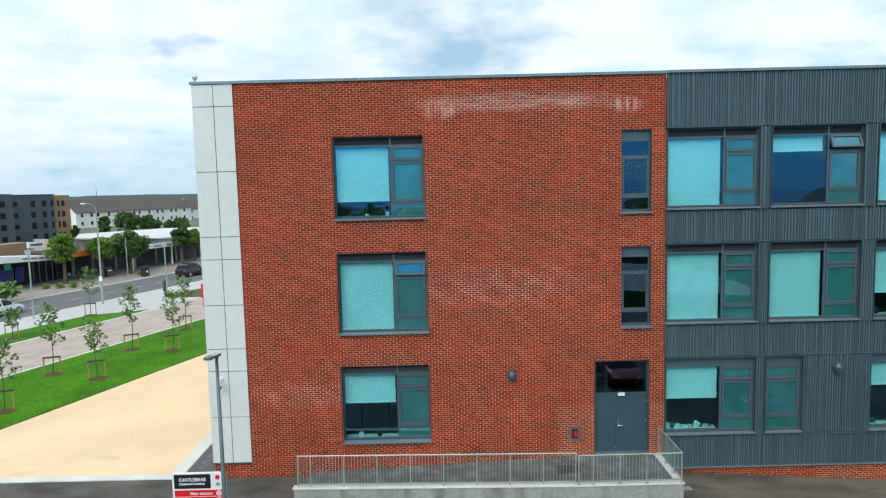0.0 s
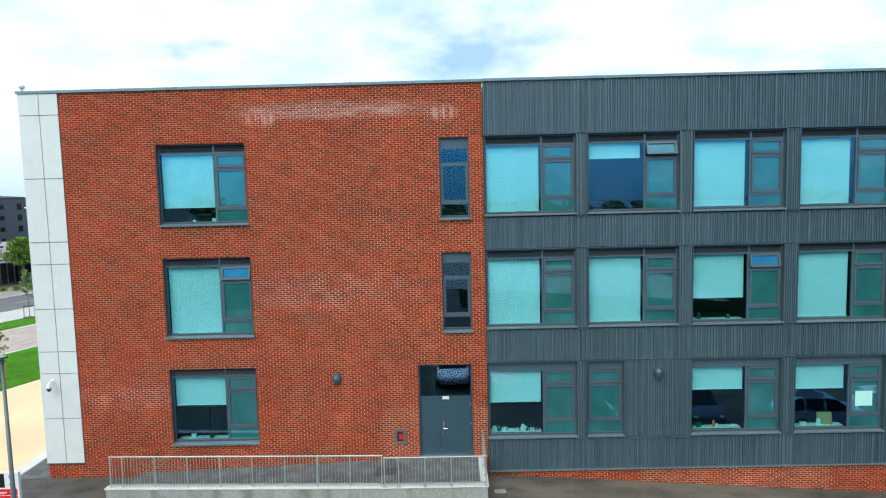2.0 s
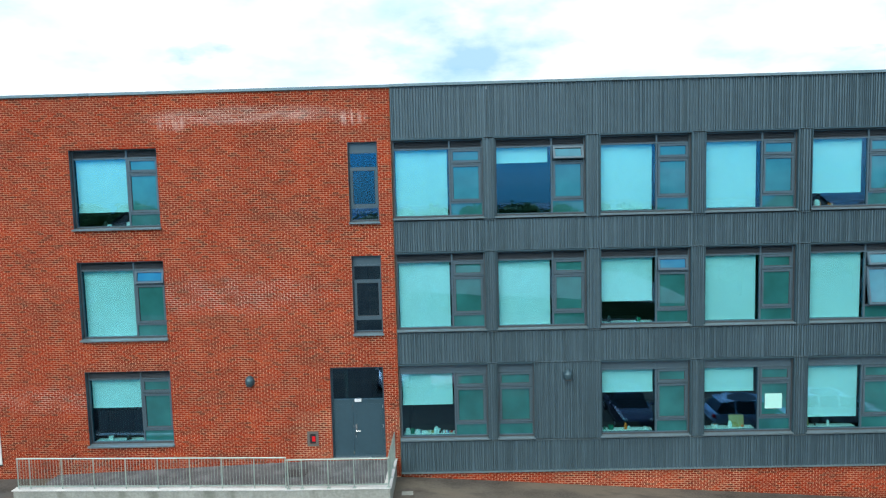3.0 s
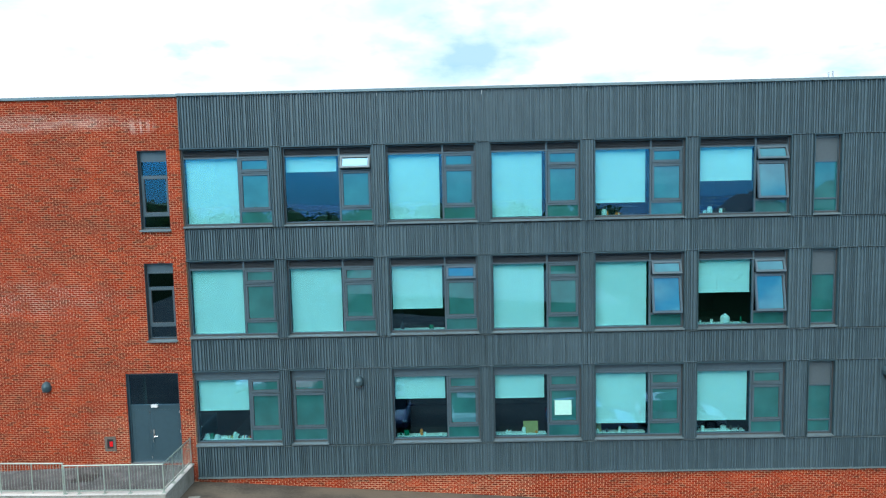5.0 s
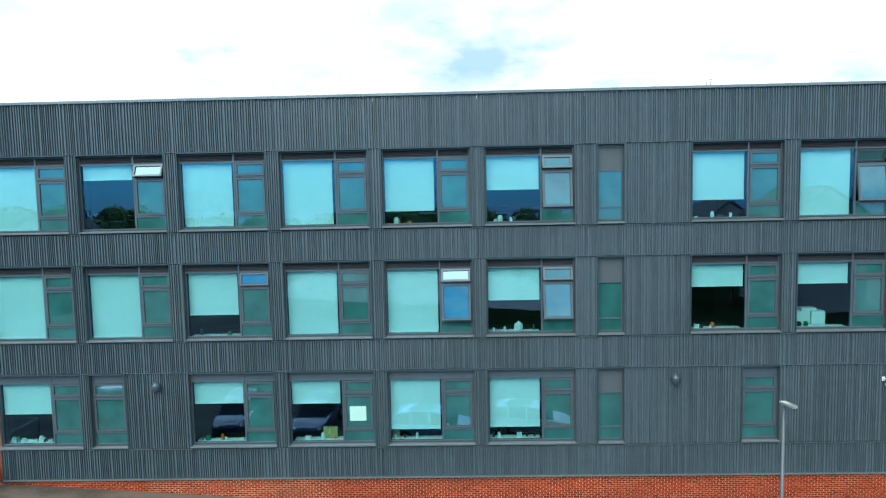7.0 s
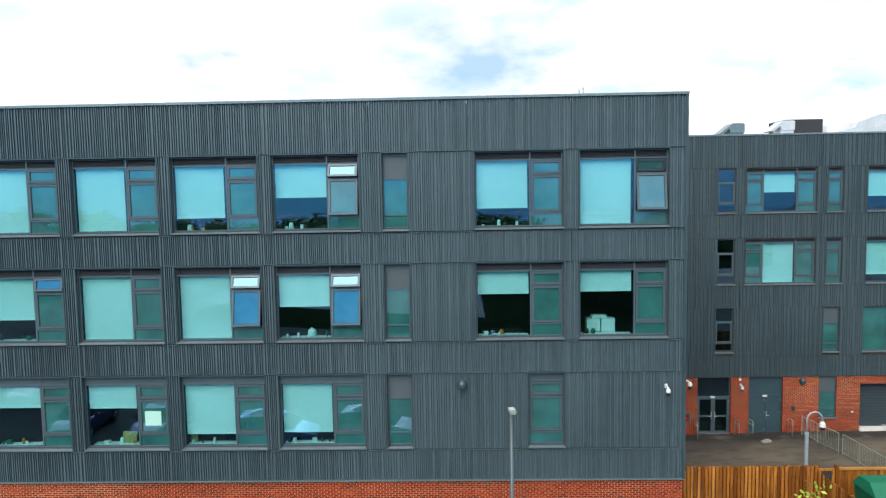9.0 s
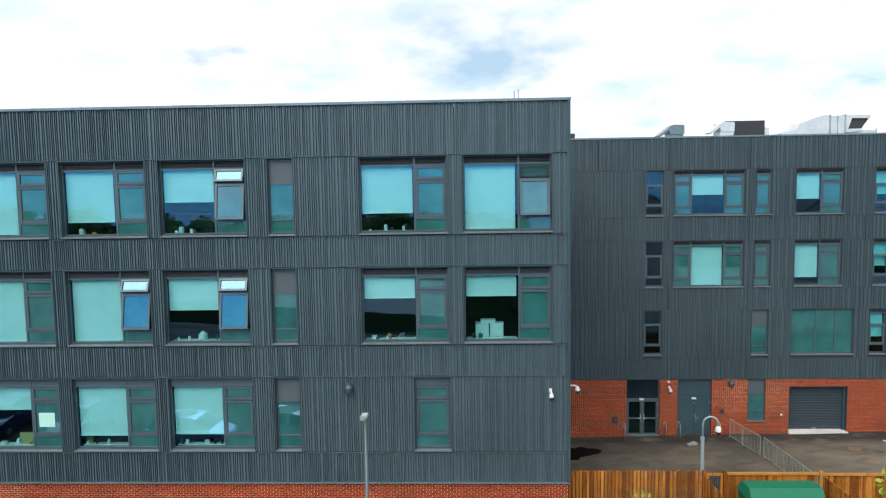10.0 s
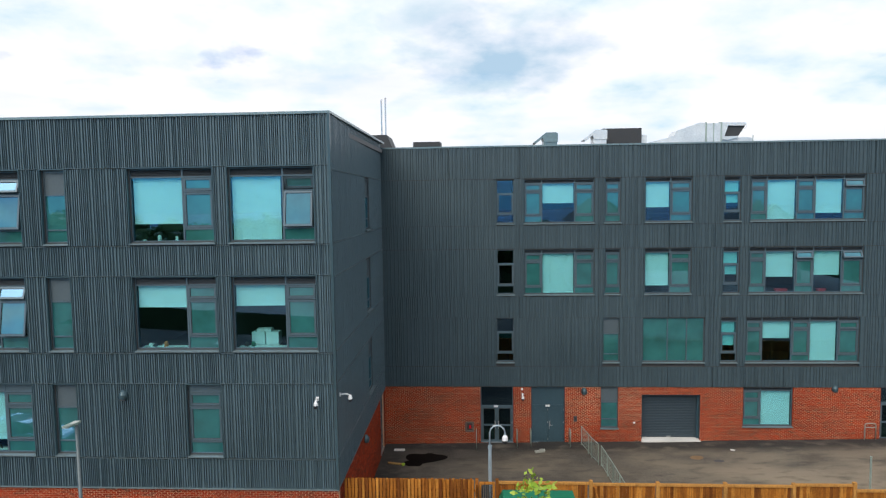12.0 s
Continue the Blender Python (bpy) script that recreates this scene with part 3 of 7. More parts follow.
# blocks of the pink path that lie nearest the school
pink = thing("pink_path_blocks", "pale pinkish paving blocks of mixed shade", "paving", kind="structure")
s = Shape()
for iu in range(-4, 28):
    for iv in range(15):
        u0, v0 = iu * 1.0 + (iv % 2) * 0.5, 25.4 + iv * 0.485
        if u0 + 1 > 31.5:
            continue
        s.prism([(*street(u0 + a, v0 + b)[:2], -0.59) for a, b in ((0.02, 0.02), (0.98, 0.02), (0.98, 0.465), (0.02, 0.465))], (0, 0, 0.010))
tagged(part("paving_slab", s, M_PINKSLAB, pink), kind="stuff")

def ring(x0, x1, z0, z1, t, y0, y1):
    s = Shape()
    s.box(x0, x0 + t, y0, y1, z0, z1)
    s.box(x1 - t, x1, y0, y1, z0, z1)
    s.box(x0 + t, x1 - t, y0, y1, z0, z0 + t)
    s.box(x0 + t, x1 - t, y0, y1, z1 - t, z1)
    return s


# ---- the school: levels and openings ----
TOP3, LOW3, TOP2, LOW2, TOP1, LOW1 = 11.58, 8.75, 7.54, 4.68, 3.43, 0.60
ROOF, CLAD_LOW = 13.53, -0.64
BRICK_WINDOWS = [(-0.02, 3.16, 8.65, 11.56), (-0.02, 3.16, 4.57, 7.50), (-0.02, 3.16, 0.57, 3.42)]
STAIR_WINDOWS = [(10.03, 11.09, 8.66, 11.57), (10.03, 11.09, 4.58, 7.50)]
DOOR_HOLE = (9.08, 11.04, -0.05, 3.40)
BAYS = [11.63, 15.27, 18.99, 22.71, 26.43, 30.15]
BAY_W = 3.21
CLAD_HOLES = []
for x in BAYS + [37.55, 41.33]:
    CLAD_HOLES += [(x, x + BAY_W, LOW3, TOP3), (x, x + BAY_W, LOW2, TOP2)]
for x in (11.63, 18.99, 22.71, 26.43, 30.15):
    CLAD_HOLES.append((x, x + BAY_W, LOW1, TOP1))
CLAD_HOLES += [(15.22, 16.54, LOW1, TOP1), (39.44, 40.77, LOW1, TOP1)]
CLAD_HOLES += [(34.20, 35.13, a, b) for a, b in ((LOW3, TOP3), (LOW2, TOP2), (LOW1, TOP1))]
EAST = 45.17

# brick end of the front
wall = thing("wall_south_brick", "red brick wall with pale salt stains near the roof", "wall", kind="structure")
holes = BRICK_WINDOWS + STAIR_WINDOWS + [DOOR_HOLE]
part("mortar_backing", pierced(-3.36, 11.58, -1.4, ROOF - 0.08, 0.007, 0.30, holes), M_MORTAR, wall)
lay_bricks(wall, brick_boxes(-3.36, 11.58, -0.75, ROOF - 0.085, holes), lambda x, z: 7.6 < x < 11.6 and -0.1 < z < 1.75)
for h in holes:
    part("reveal", ring(h[0] - 0.004, h[1] + 0.004, h[2] - 0.004, h[3] + 0.004, 0.012, 0.004, 0.29), M_TRIM, wall)
# brick plinth under the white panels
part("plinth_backing", Shape().box(-4.74, -3.36, 0.02, 0.30, -1.4, -0.03), M_MORTAR, wall)
lay_bricks(wall, brick_boxes(-4.74, -3.36, -0.75, -0.04, [], 0.012), lambda x, z: False)

# white panels at the corner
wall = thing("wall_west_panels", "white rainscreen panels with thin dark joints", "wall", kind="structure")
part("backing", Shape().box(-4.74, -3.38, 0.0, 0.3, -0.03, ROOF - 0.08), M_JOINT, wall)
rows_ = [-0.03, 1.68, 3.37, 4.18, 5.76, 7.39, 8.19, 10.46, 12.69, ROOF - 0.08]
for z0, z1 in zip(rows_, rows_[1:]):
    for x0, x1 in ((-4.76, -4.04), (-4.04, -3.36)):
        part("panel", Shape().box(x0 + 0.012, x1 - 0.012, -0.03, 0.0, z0 + 0.012, z1 - 0.012), M_WHITEPANEL, wall)
part("drip_trim", Shape().box(-4.78, -3.36, -0.045, 0.0, -0.06, -0.025), M_TRIM, wall)
part("return_panel", Shape().box(-4.772, -4.752, -0.025, 13.2, -0.03, ROOF - 0.08), M_WHITEPANEL, wall)


# ribbed cladding: flat boards of mixed width, thin grooves between
def ribbed(x0, x1, z0, z1, y, deep=0.062, widths=(0.030, 0.036, 0.046, 0.060), grooves=(0.03, 0.036, 0.045, 0.07), seed=0):
    """A sheet with square ribs at uneven steps, in the xz plane."""
    rng = random.Random(round(x0 * 7) + round(z0 * 3) + seed)
    line, x = [(x0, y)], x0 + 0.006
    while x < x1 - 0.03:
        wr = min(rng.choice(widths), x1 - 0.008 - x)
        line += [(x, y), (x + 0.008, y - deep), (x + wr - 0.008, y - deep), (x + wr, y)]
        x += wr + rng.choice(grooves)
    line.append((x1, y))
    s = Shape()
    b = len(s.v)
    for px_, py_ in line:
        s.v += [(px_, py_, z0), (px_, py_, z1)]
    s.f += [(b + 2 * i, b + 2 * i + 2, b + 2 * i + 3, b + 2 * i + 1) for i in range(len(line) - 1)]
    s.box(x0, x1, y + 0.002, y + 0.05, z0, z1, ("s",))
    return s


wall = thing("wall_south_cladding", "slate-grey ribbed metal cladding on the school front", "wall", kind="structure")
part("inner_wall", pierced(11.60, EAST - 0.05, -1.5, 13.3, 0.06, 0.32, CLAD_HOLES), M_JOINT, wall)
edges = [11.60] + [x - 0.26 for x in BAYS[1:]] + [33.75, 37.29, 41.05, EAST]
for x0, x1 in zip(edges, edges[1:]):
    part("cladding_panel", ribbed(x0 + 0.006, x1 - 0.006, TOP3 + 0.05, ROOF - 0.07, 0.0), M_CLAD, wall)
    for a, b in ((TOP2 + 0.05, LOW3 - 0.06), (TOP1 + 0.05, LOW2 - 0.06), (CLAD_LOW + 0.03, LOW1 - 0.06)):
        part("cladding_panel", ribbed(x0 + 0.006, x1 - 0.006, a, b, 0.0), M_CLAD, wall)
# piers and wide plain bays between the windows of each floor
for lo, hi in ((LOW3, TOP3), (LOW2, TOP2), (LOW1, TOP1)):
    spans = sorted((h[0], h[1]) for h in CLAD_HOLES if h[2] == lo)
    cuts = [11.60] + [v for sp in spans for v in sp] + [EAST]
    for x0, x1 in zip(cuts[::2], cuts[1::2]):
        if x1 - x0 > 0.1:
            part("cladding_panel", ribbed(x0 + 0.02, x1 - 0.02, lo - 0.018, hi + 0.012, -0.004), M_CLAD, wall)
            part("edge_trim", Shape().box(x0, x0 + 0.03, -0.092, 0.10, lo - 0.03, hi + 0.04), M_TRIM, wall)
            part("edge_trim", Shape().box(x1 - 0.03, x1, -0.092, 0.10, lo - 0.03, hi + 0.04), M_TRIM, wall)
            for z in (lo - 0.055, hi + 0.045):
                part("joint_trim", Shape().box(x0, x1, -0.078, 0.01, z - 0.006, z + 0.006), M_JOINTTRIM, wall)
    for x0, x1 in spans:
        part("head_trim", Shape().box(x0 - 0.02, x1 + 0.02, -0.098, 0.12, hi, hi + 0.04), M_TRIM, wall)
part("base_trim", Shape().box(11.6, EAST + 0.02, -0.105, 0.02, CLAD_LOW, CLAD_LOW + 0.035), M_COPING, wall)
part("corner_trim", Shape().box(EAST - 0.06, EAST + 0.03, -0.10, 0.03, CLAD_LOW, ROOF - 0.06), M_TRIM, wall)

# brick plinth under the cladding
wall = thing("wall_south_plinth", "low red brick plinth under the slate cladding", "wall", kind="structure")
part("mortar_backing", Shape().box(11.60, EAST - 0.03, 0.027, 0.30, -5.0, CLAD_LOW - 0.002), M_MORTAR, wall)
lay_bricks(wall, brick_boxes(11.60, EAST - 0.03, -3.0, CLAD_LOW - 0.01, [], 0.02, low=lambda x: front_ground(x) - 0.05), lambda x, z: 17 < x < 24)

# roof and coping
roof = thing("roof_front", "flat grey membrane roof behind a metal coping", "roof", kind="structure")
part("membrane", Shape().box(-4.7, EAST - 0.05, 0.3, 13.2, 12.95, 13.15), M_ROOFFELT, roof)
part("coping", Shape().box(-4.82, 11.6, -0.07, 0.34, ROOF - 0.08, ROOF + 0.012), M_COPING, roof)
part("coping", Shape().box(11.6, EAST + 0.05, -0.11, 0.34, ROOF - 0.07, ROOF + 0.02), M_COPING, roof)
part("coping", Shape().box(EAST - 0.36, EAST + 0.05, 0.34, 13.4, ROOF - 0.07, ROOF + 0.02), M_COPING, roof)
part("coping", Shape().box(-4.82, -4.4, 0.34, 13.3, ROOF - 0.08, ROOF + 0.012), M_COPING, roof)

# east side of the front block, turned so that its local x runs back to the rear wing
SIDE_LEN = 13.25
side = thing("wall_east_side", "shaded slate ribbed side wall over red brick", "wall", at=(EAST - 0.02, 0.03, 0), turn=90.7, kind="structure")
SIDE_DOOR = (11.3, 12.7, -3.95, -0.70)
SIDE_HOLES = [(7.6, 8.9, 8.8, 11.4), (7.6, 8.9, 4.75, 7.4), (7.6, 8.9, 0.7, 3.35)]
part("inner_wall", pierced(0, SIDE_LEN, -0.62, 13.35, 0.06, 0.30, SIDE_HOLES), M_JOINT, side)
for a, b in ((11.46, ROOF - 0.07), (7.50, 8.72), (3.46, 4.64), (-0.60, 0.56)):
    part("cladding_panel", ribbed(0.02, SIDE_LEN, a, b, 0.0, deep=0.022), M_CLAD, side)
for a, b in ((8.76, 11.42), (4.68, 7.46), (0.60, 3.42)):
    for x0, x1 in ((0.02, 7.58), (8.92, SIDE_LEN)):
        part("cladding_panel", ribbed(x0, x1, a, b, 0.0, deep=0.022), M_CLAD, side)
for z in (11.44, 8.74, 7.48, 4.66, 3.44, 0.58, -0.62):
    part("joint_trim", Shape().box(0, SIDE_LEN, -0.035, 0.01, z - 0.012, z + 0.012), M_SILL, side)
part("mortar_backing", pierced(0, SIDE_LEN, -5.0, -0.63, 0.027, 0.30, [SIDE_DOOR]), M_MORTAR, side)
lay_bricks(side, brick_boxes(0, SIDE_LEN, -4.1, -0.64, [SIDE_DOOR], 0.02), lambda x, z: z > -1.9)

# inside of the front block: floors, back wall, partitions
inside = thing("interior_shell", "plain rooms behind the windows, coloured near black for indoor dimness", "room", kind="structure")
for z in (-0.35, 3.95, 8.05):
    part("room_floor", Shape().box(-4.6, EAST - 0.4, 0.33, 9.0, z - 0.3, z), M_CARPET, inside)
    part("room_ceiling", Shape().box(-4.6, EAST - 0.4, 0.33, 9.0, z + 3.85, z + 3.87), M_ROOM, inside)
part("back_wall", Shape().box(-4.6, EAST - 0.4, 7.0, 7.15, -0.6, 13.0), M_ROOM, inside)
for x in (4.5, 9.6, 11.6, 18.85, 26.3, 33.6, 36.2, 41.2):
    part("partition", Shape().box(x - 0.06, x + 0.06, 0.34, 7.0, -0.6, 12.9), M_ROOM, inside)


# ---- windows ----
window_count = [0]


def roller_blind(m, x0, x1, top, drop, floor_word):
    """A blind inside the glass, hung from the head of its pane; m places the window."""
    skew = random.uniform(-0.006, 0.010)
    s = Shape()
    n = 6
    for i in range(n + 1):
        xx = x0 + (x1 - x0) * i / n
        bulge = 0.006 * math.sin(i * 2.1 + drop * 5)
        s.v += [(xx, bulge, top), (xx, bulge * 0.3, top - drop - skew * (xx - x0))]
    s.f += [(2 * i, 2 * i + 1, 2 * i + 3, 2 * i + 2) for i in range(n)]
    s.box(x0, x1, 0.012, 0.014, top - drop + 0.02, top)
    s.box(x0, x1, -0.03, 0.03, top - 0.05, top)
    ob = solid("roller_blind", s, M_BLIND, "pale fabric roller blind " + floor_word, "blind", group="window blinds")
    ob.matrix_basis = m @ pose(0, 0.215, 0)
    b = part("bottom_bar", Shape().box(x0, x1, -0.022, 0.012, top - drop - 0.036, top - drop), M_BAR, ob)
    return ob


def light(win, x0, x1, z0, z1, angle, glass, label=""):
    """A hinged light hung from its head, angle degrees open."""
    w, h = x1 - x0, z1 - z0
    sash = part("sash", ring(0, w, -h, 0, 0.07, -0.045, 0.04), M_FRAME, win, label)
    sash.matrix_basis = pose(x0, 0.10, z1, -angle)
    # dark ring round the pane, drawn in for the sash's shadow line
    part("shadow_line", ring(0.07, w - 0.07, -h + 0.07, -0.07, 0.014, -0.012, 0.03), M_JOINT, sash)
    part("pane", Shape().box(0.084, w - 0.084, 0.0, 0.012, -h + 0.084, -0.084), glass, sash)
    return sash


def window(hole, y, columns, blinds=(), louvre=0.30, slatted=True, label="", turn=None, sill=True, low=0.46, vent_h=0.50, glass=None, category="window"):
    """columns: (width share, kind, vent angle, casement angle). Kinds: big, cas, panel, plain, stair."""
    x0, x1, z0, z1 = hole
    window_count[0] += 1
    w, h = x1 - x0, z1 - z0
    win = thing("window_%d" % window_count[0], label, category, kind="structure")
    m = (turn or Matrix()) @ pose(x0, y, z0)
    win.matrix_basis = m
    glass = glass or M_GLASS
    f, ya, yb = 0.055, 0.07, 0.16
    bot = 0.09 if sill else 0.0
    frame_ = ring(0, w, bot, h, f, ya, yb)
    top = h - f
    if louvre:
        top = h - louvre
        frame_.box(f, w - f, ya - 0.01, yb, top - 0.05, top)
    total = sum(c[0] for c in columns)
    cx, lefts = f, []
    for k, c in enumerate(columns):
        cw = (w - 2 * f) * c[0] / total
        a, b = cx, cx + cw
        cx = b
        if k:
            frame_.box(a - 0.03, a + 0.03, ya, yb, bot + f, h - f)
            a += 0.03
        if k < len(columns) - 1:
            b -= 0.03
        lefts.append((a, b))
        zt, zb = top - 0.05, bot + f
        kind, va, ca = c[1], c[2] if len(c) > 2 else 0, c[3] if len(c) > 3 else 0
        if kind == "big":
            part("pane", Shape().box(a, b, 0.112, 0.124, zb, zt), glass, win).visible_shadow = False
        elif kind == "cas":
            part("fixed_pane", Shape().box(a, b, 0.108, 0.120, zb, zb + low - 0.06), M_TEAL, win)
            frame_.box(a, b, ya, yb, zb + low - 0.06, zb + low)
            light(win, a + 0.016, b - 0.016, zb + low + 0.014, zt - vent_h - 0.054, ca, M_TEAL, "top-hung casement set open" if ca > 3 else "")
            # dark ring behind the sashes, drawn in for the shadow gap
            part("shadow_rebate", ring(a, b, zb + low, zt, 0.02, 0.125, 0.15), M_JOINT, win)
            frame_.box(a, b, ya, yb, zt - vent_h - 0.04, zt - vent_h)
            light(win, a + 0.016, b - 0.016, zt - vent_h + 0.014, zt - 0.014, va, M_TEAL, "open top vent light" if abs(va) > 3 else "")
        elif kind == "panel":
            part("infill_panel", Shape().box(a, b, 0.10, 0.13, zt - 0.80, zt + 0.04), M_INFILL, win, "plain grey infill panel")
            frame_.box(a, b, ya, yb, zt - 0.85, zt - 0.80)
            part("pane", Shape().box(a, b, 0.108, 0.120, zb + low, zt - 0.85), M_TEAL, win)
            frame_.box(a, b, ya, yb, zb + low - 0.05, zb + low)
            part("fixed_pane", Shape().box(a, b, 0.108, 0.120, zb, zb + low - 0.05), M_TEAL, win)
        elif kind == "plain":
            part("pane", Shape().box(a, b, 0.108, 0.120, zb, zt + 0.05), M_TEAL, win)
        elif kind == "stair":
            hs = (zt - zb) * (1.1 if louvre > 0.3 else 1.0)
            part("fixed_pane", Shape().box(a, b, 0.108, 0.120, zb, zb + 0.40), glass, win)
            frame_.box(a, b, ya, yb, zb + 0.40, zb + 0.47)
            light(win, a + 0.005, b - 0.005, zb + 0.475, zb + hs * 0.70, 0, glass)
            frame_.box(a, b, ya, yb, zb + hs * 0.70, zb + hs * 0.70 + 0.05)
            part("pane", Shape().box(a, b, 0.108, 0.120, zb + hs * 0.70 + 0.05, zt + 0.05), glass, win)
    part("window_frame", frame_, M_FRAME, win)
    # dark ring that stands for the shadow gap between frame and wall
    part("shadow_gap_ring", ring(-0.002, w + 0.002, bot, h + 0.002, 0.026, 0.025, 0.17), M_JOINT, win)
    if louvre:
        s = Shape()
        n = 4
        for i in range(n):
            zz = top + 0.012 + (louvre - f - 0.01) * i / n
            hgt = (louvre - f) / n
            s.prism([(f, 0.085, zz), (f, 0.14, zz + hgt * 0.9), (f, 0.15, zz + hgt * 0.9), (f, 0.095, zz)], (w - 2 * f, 0, 0))
        s.box(f, w - f, 0.15, 0.16, top, h - f)
        if slatted:
            part("louvre", s, M_LOUVRE, win, "dark ventilation louvre")
        else:
            part("head_panel", Shape().box(f, w - f, 0.09, 0.14, top, h - f), M_FRAME, win)
    if sill:
        s = Shape().prism([(-0.03, -0.115 - max(y % 1, 0) if y < 1 else -0.09, 0.0), (-0.03, -0.115 - max(y % 1, 0) if y < 1 else -0.09, 0.05), (-0.03, 0.10, 0.09), (-0.03, 0.10, 0.0)], (w + 0.06, 0, 0))
        part("window_sill", s, M_SILL, win)
    for spec in blinds:
        k, drop = spec[0], spec[1]
        a, b = lefts[k]
        full = (top - 0.05) - (bot + f)
        words = "fully drawn down" if drop > 0.95 else ("half lowered" if drop > 0.3 else "mostly raised")
        roller_blind(m, a + 0.02, b - (spec[2] if len(spec) > 2 else 0.06), top - 0.045, full * drop, words)
    return win


def wide(hole, y, drop, va=0, ca=0, gap=0.06, label="grey-framed window with tinted glass", slatted=True):
    return window(hole, y, [(1.98, "big"), (1.14, "cas", va, ca)], [(0, drop, gap)], label=label, slatted=slatted)


LB = "wide grey-framed window in red brick"
LC = "wide grey-framed window in slate cladding"
wide(BRICK_WINDOWS[0], 0.09, 0.78, label=LB)
wide(BRICK_WINDOWS[1], 0.09, 0.99, 9, 0, 0.03, label=LB)
wide(BRICK_WINDOWS[2], 0.09, 0.45, label=LB)
for h in STAIR_WINDOWS:
    window(h, 0.08, [(1, "stair")], louvre=0.34, slatted=False, label="narrow dark stair window in red brick", glass=M_CLEAR)
top_row = [(0.99, 0, 0, 0.06), (0.22, 24, 0, 0.10), (0.98, 0, 0, 0.10), (0.98, 0, 0, 0.12), (0.80, 0, 0, 0.12), (0.50, 20, 9, 0.03)]
mid_row = [(0.99, 0, 0, 0.06), (0.99, 0, 0, 0.06), (0.66, 9, 0, 0.08), (0.985, 0, 0, 0.08), (0.985, 20, 10, 0.06), (0.50, 20, 10, 0.04)]
for x, a, b in zip(BAYS, top_row, mid_row):
    wide((x, x + BAY_W, LOW3, TOP3), 0.0, *a, label=LC)
    wide((x, x + BAY_W, LOW2, TOP2), 0.0, *b, label=LC)
for x, a in zip((11.63, 18.99, 22.71, 26.43, 30.15), [(0.50, 0, 0, 0.06), (0.36, 0, 0, 0.06), (0.38, 0, 0, 0.10), (0.82, 0, 0, 0.06), (0.80, 0, 0, 0.06)]):
    wide((x, x + BAY_W, LOW1, TOP1), 0.0, *a, label=LC, slatted=False)
wide((37.55, 37.55 + BAY_W, LOW3, TOP3), 0.0, 0.72, 0, 0, 0.06, LC)
wide((41.33, 41.33 + BAY_W, LOW3, TOP3), 0.0, 0.985, -24, 9, 0.09, LC)
wide((37.55, 37.55 + BAY_W, LOW2, TOP2), 0.0, 0.34, 0, 0, 0.04, LC)
wide((41.33, 41.33 + BAY_W, LOW2, TOP2), 0.0, 0.32, 0, 0, 0.06, LC)
for h in ((15.22, 16.54, LOW1, TOP1), (39.44, 40.77, LOW1, TOP1)):
    window(h, 0.0, [(1, "cas")], slatted=False, label="narrow grey casement window in slate cladding")
for a, b in ((LOW3, TOP3), (LOW2, TOP2), (LOW1, TOP1)):
    window((34.20, 35.13, a, b), 0.0, [(1, "panel")], louvre=0.06, label="slim window with a grey infill panel on top")
for h in SIDE_HOLES:
    window(h, 0.0, [(1, "panel")], louvre=0.06, label="slim window in the shaded side wall", turn=side.matrix_basis)

# ---- rear wing ----
RY, REAR0, REAR1, REAR_TOP = 13.3, 44.9, 84.0, 13.22
R3, R2, R1 = (8.80, 11.34), (4.74, 7.38), (0.82, 3.44)
RCOLS = [(51.55, 52.55), (53.10, 57.05), (57.62, 58.52), (59.84, 62.44), (64.15, 65.08), (65.58, 71.76)]
REAR_HOLES = [(a, b, *R3) for a, b in RCOLS] + [(a, b, *R2) for a, b in RCOLS]
REAR_HOLES += [(51.50, 52.52, *R1), (57.54, 58.48, *R1), (59.76, 63.22, *R1), (64.10, 65.02, *R1), (65.48, 71.69, *R1)]
REAR_BASE = -0.55
GROUND_HOLES = [(50.54, 52.45, -3.90, REAR_BASE), (53.47, 55.41, -3.88, REAR_BASE), (57.44, 58.44, -3.05, REAR_BASE), (59.77, 63.04, -3.68, -1.02), (65.43, 68.18, -2.90, REAR_BASE), (72.96, 74.9, -3.6, REAR_BASE)]
# rear cladding takes the copy with shade put into its colour
wall = thing("wall_rear_cladding", "slate-grey ribbed metal cladding on the rear wing", "wall", kind="structure")
part("inner_wall", pierced(REAR0, REAR1, REAR_BASE, 13.1, RY + 0.06, RY + 0.32, REAR_HOLES), M_JOINT, wall)
RRIBS = dict(deep=0.04, widths=(0.06, 0.09, 0.12, 0.17), grooves=(0.03, 0.04, 0.06))
cuts = [REAR0, 48.9, 52.85, 57.3, 61.2, 63.7, 67.6, 72.2, 76.5, REAR1]
for x0, x1 in zip(cuts, cuts[1:]):
    for a, b in ((R3[1] + 0.06, REAR_TOP - 0.06), (R2[1] + 0.05, R3[0] - 0.07), (R1[1] + 0.03, R2[0] - 0.06), (REAR_BASE + 0.02, R1[0] - 0.20)):
        part("cladding_panel", ribbed(x0 + 0.01, x1 - 0.01, a, b, RY, **RRIBS), M_CLAD_SHADED, wall)
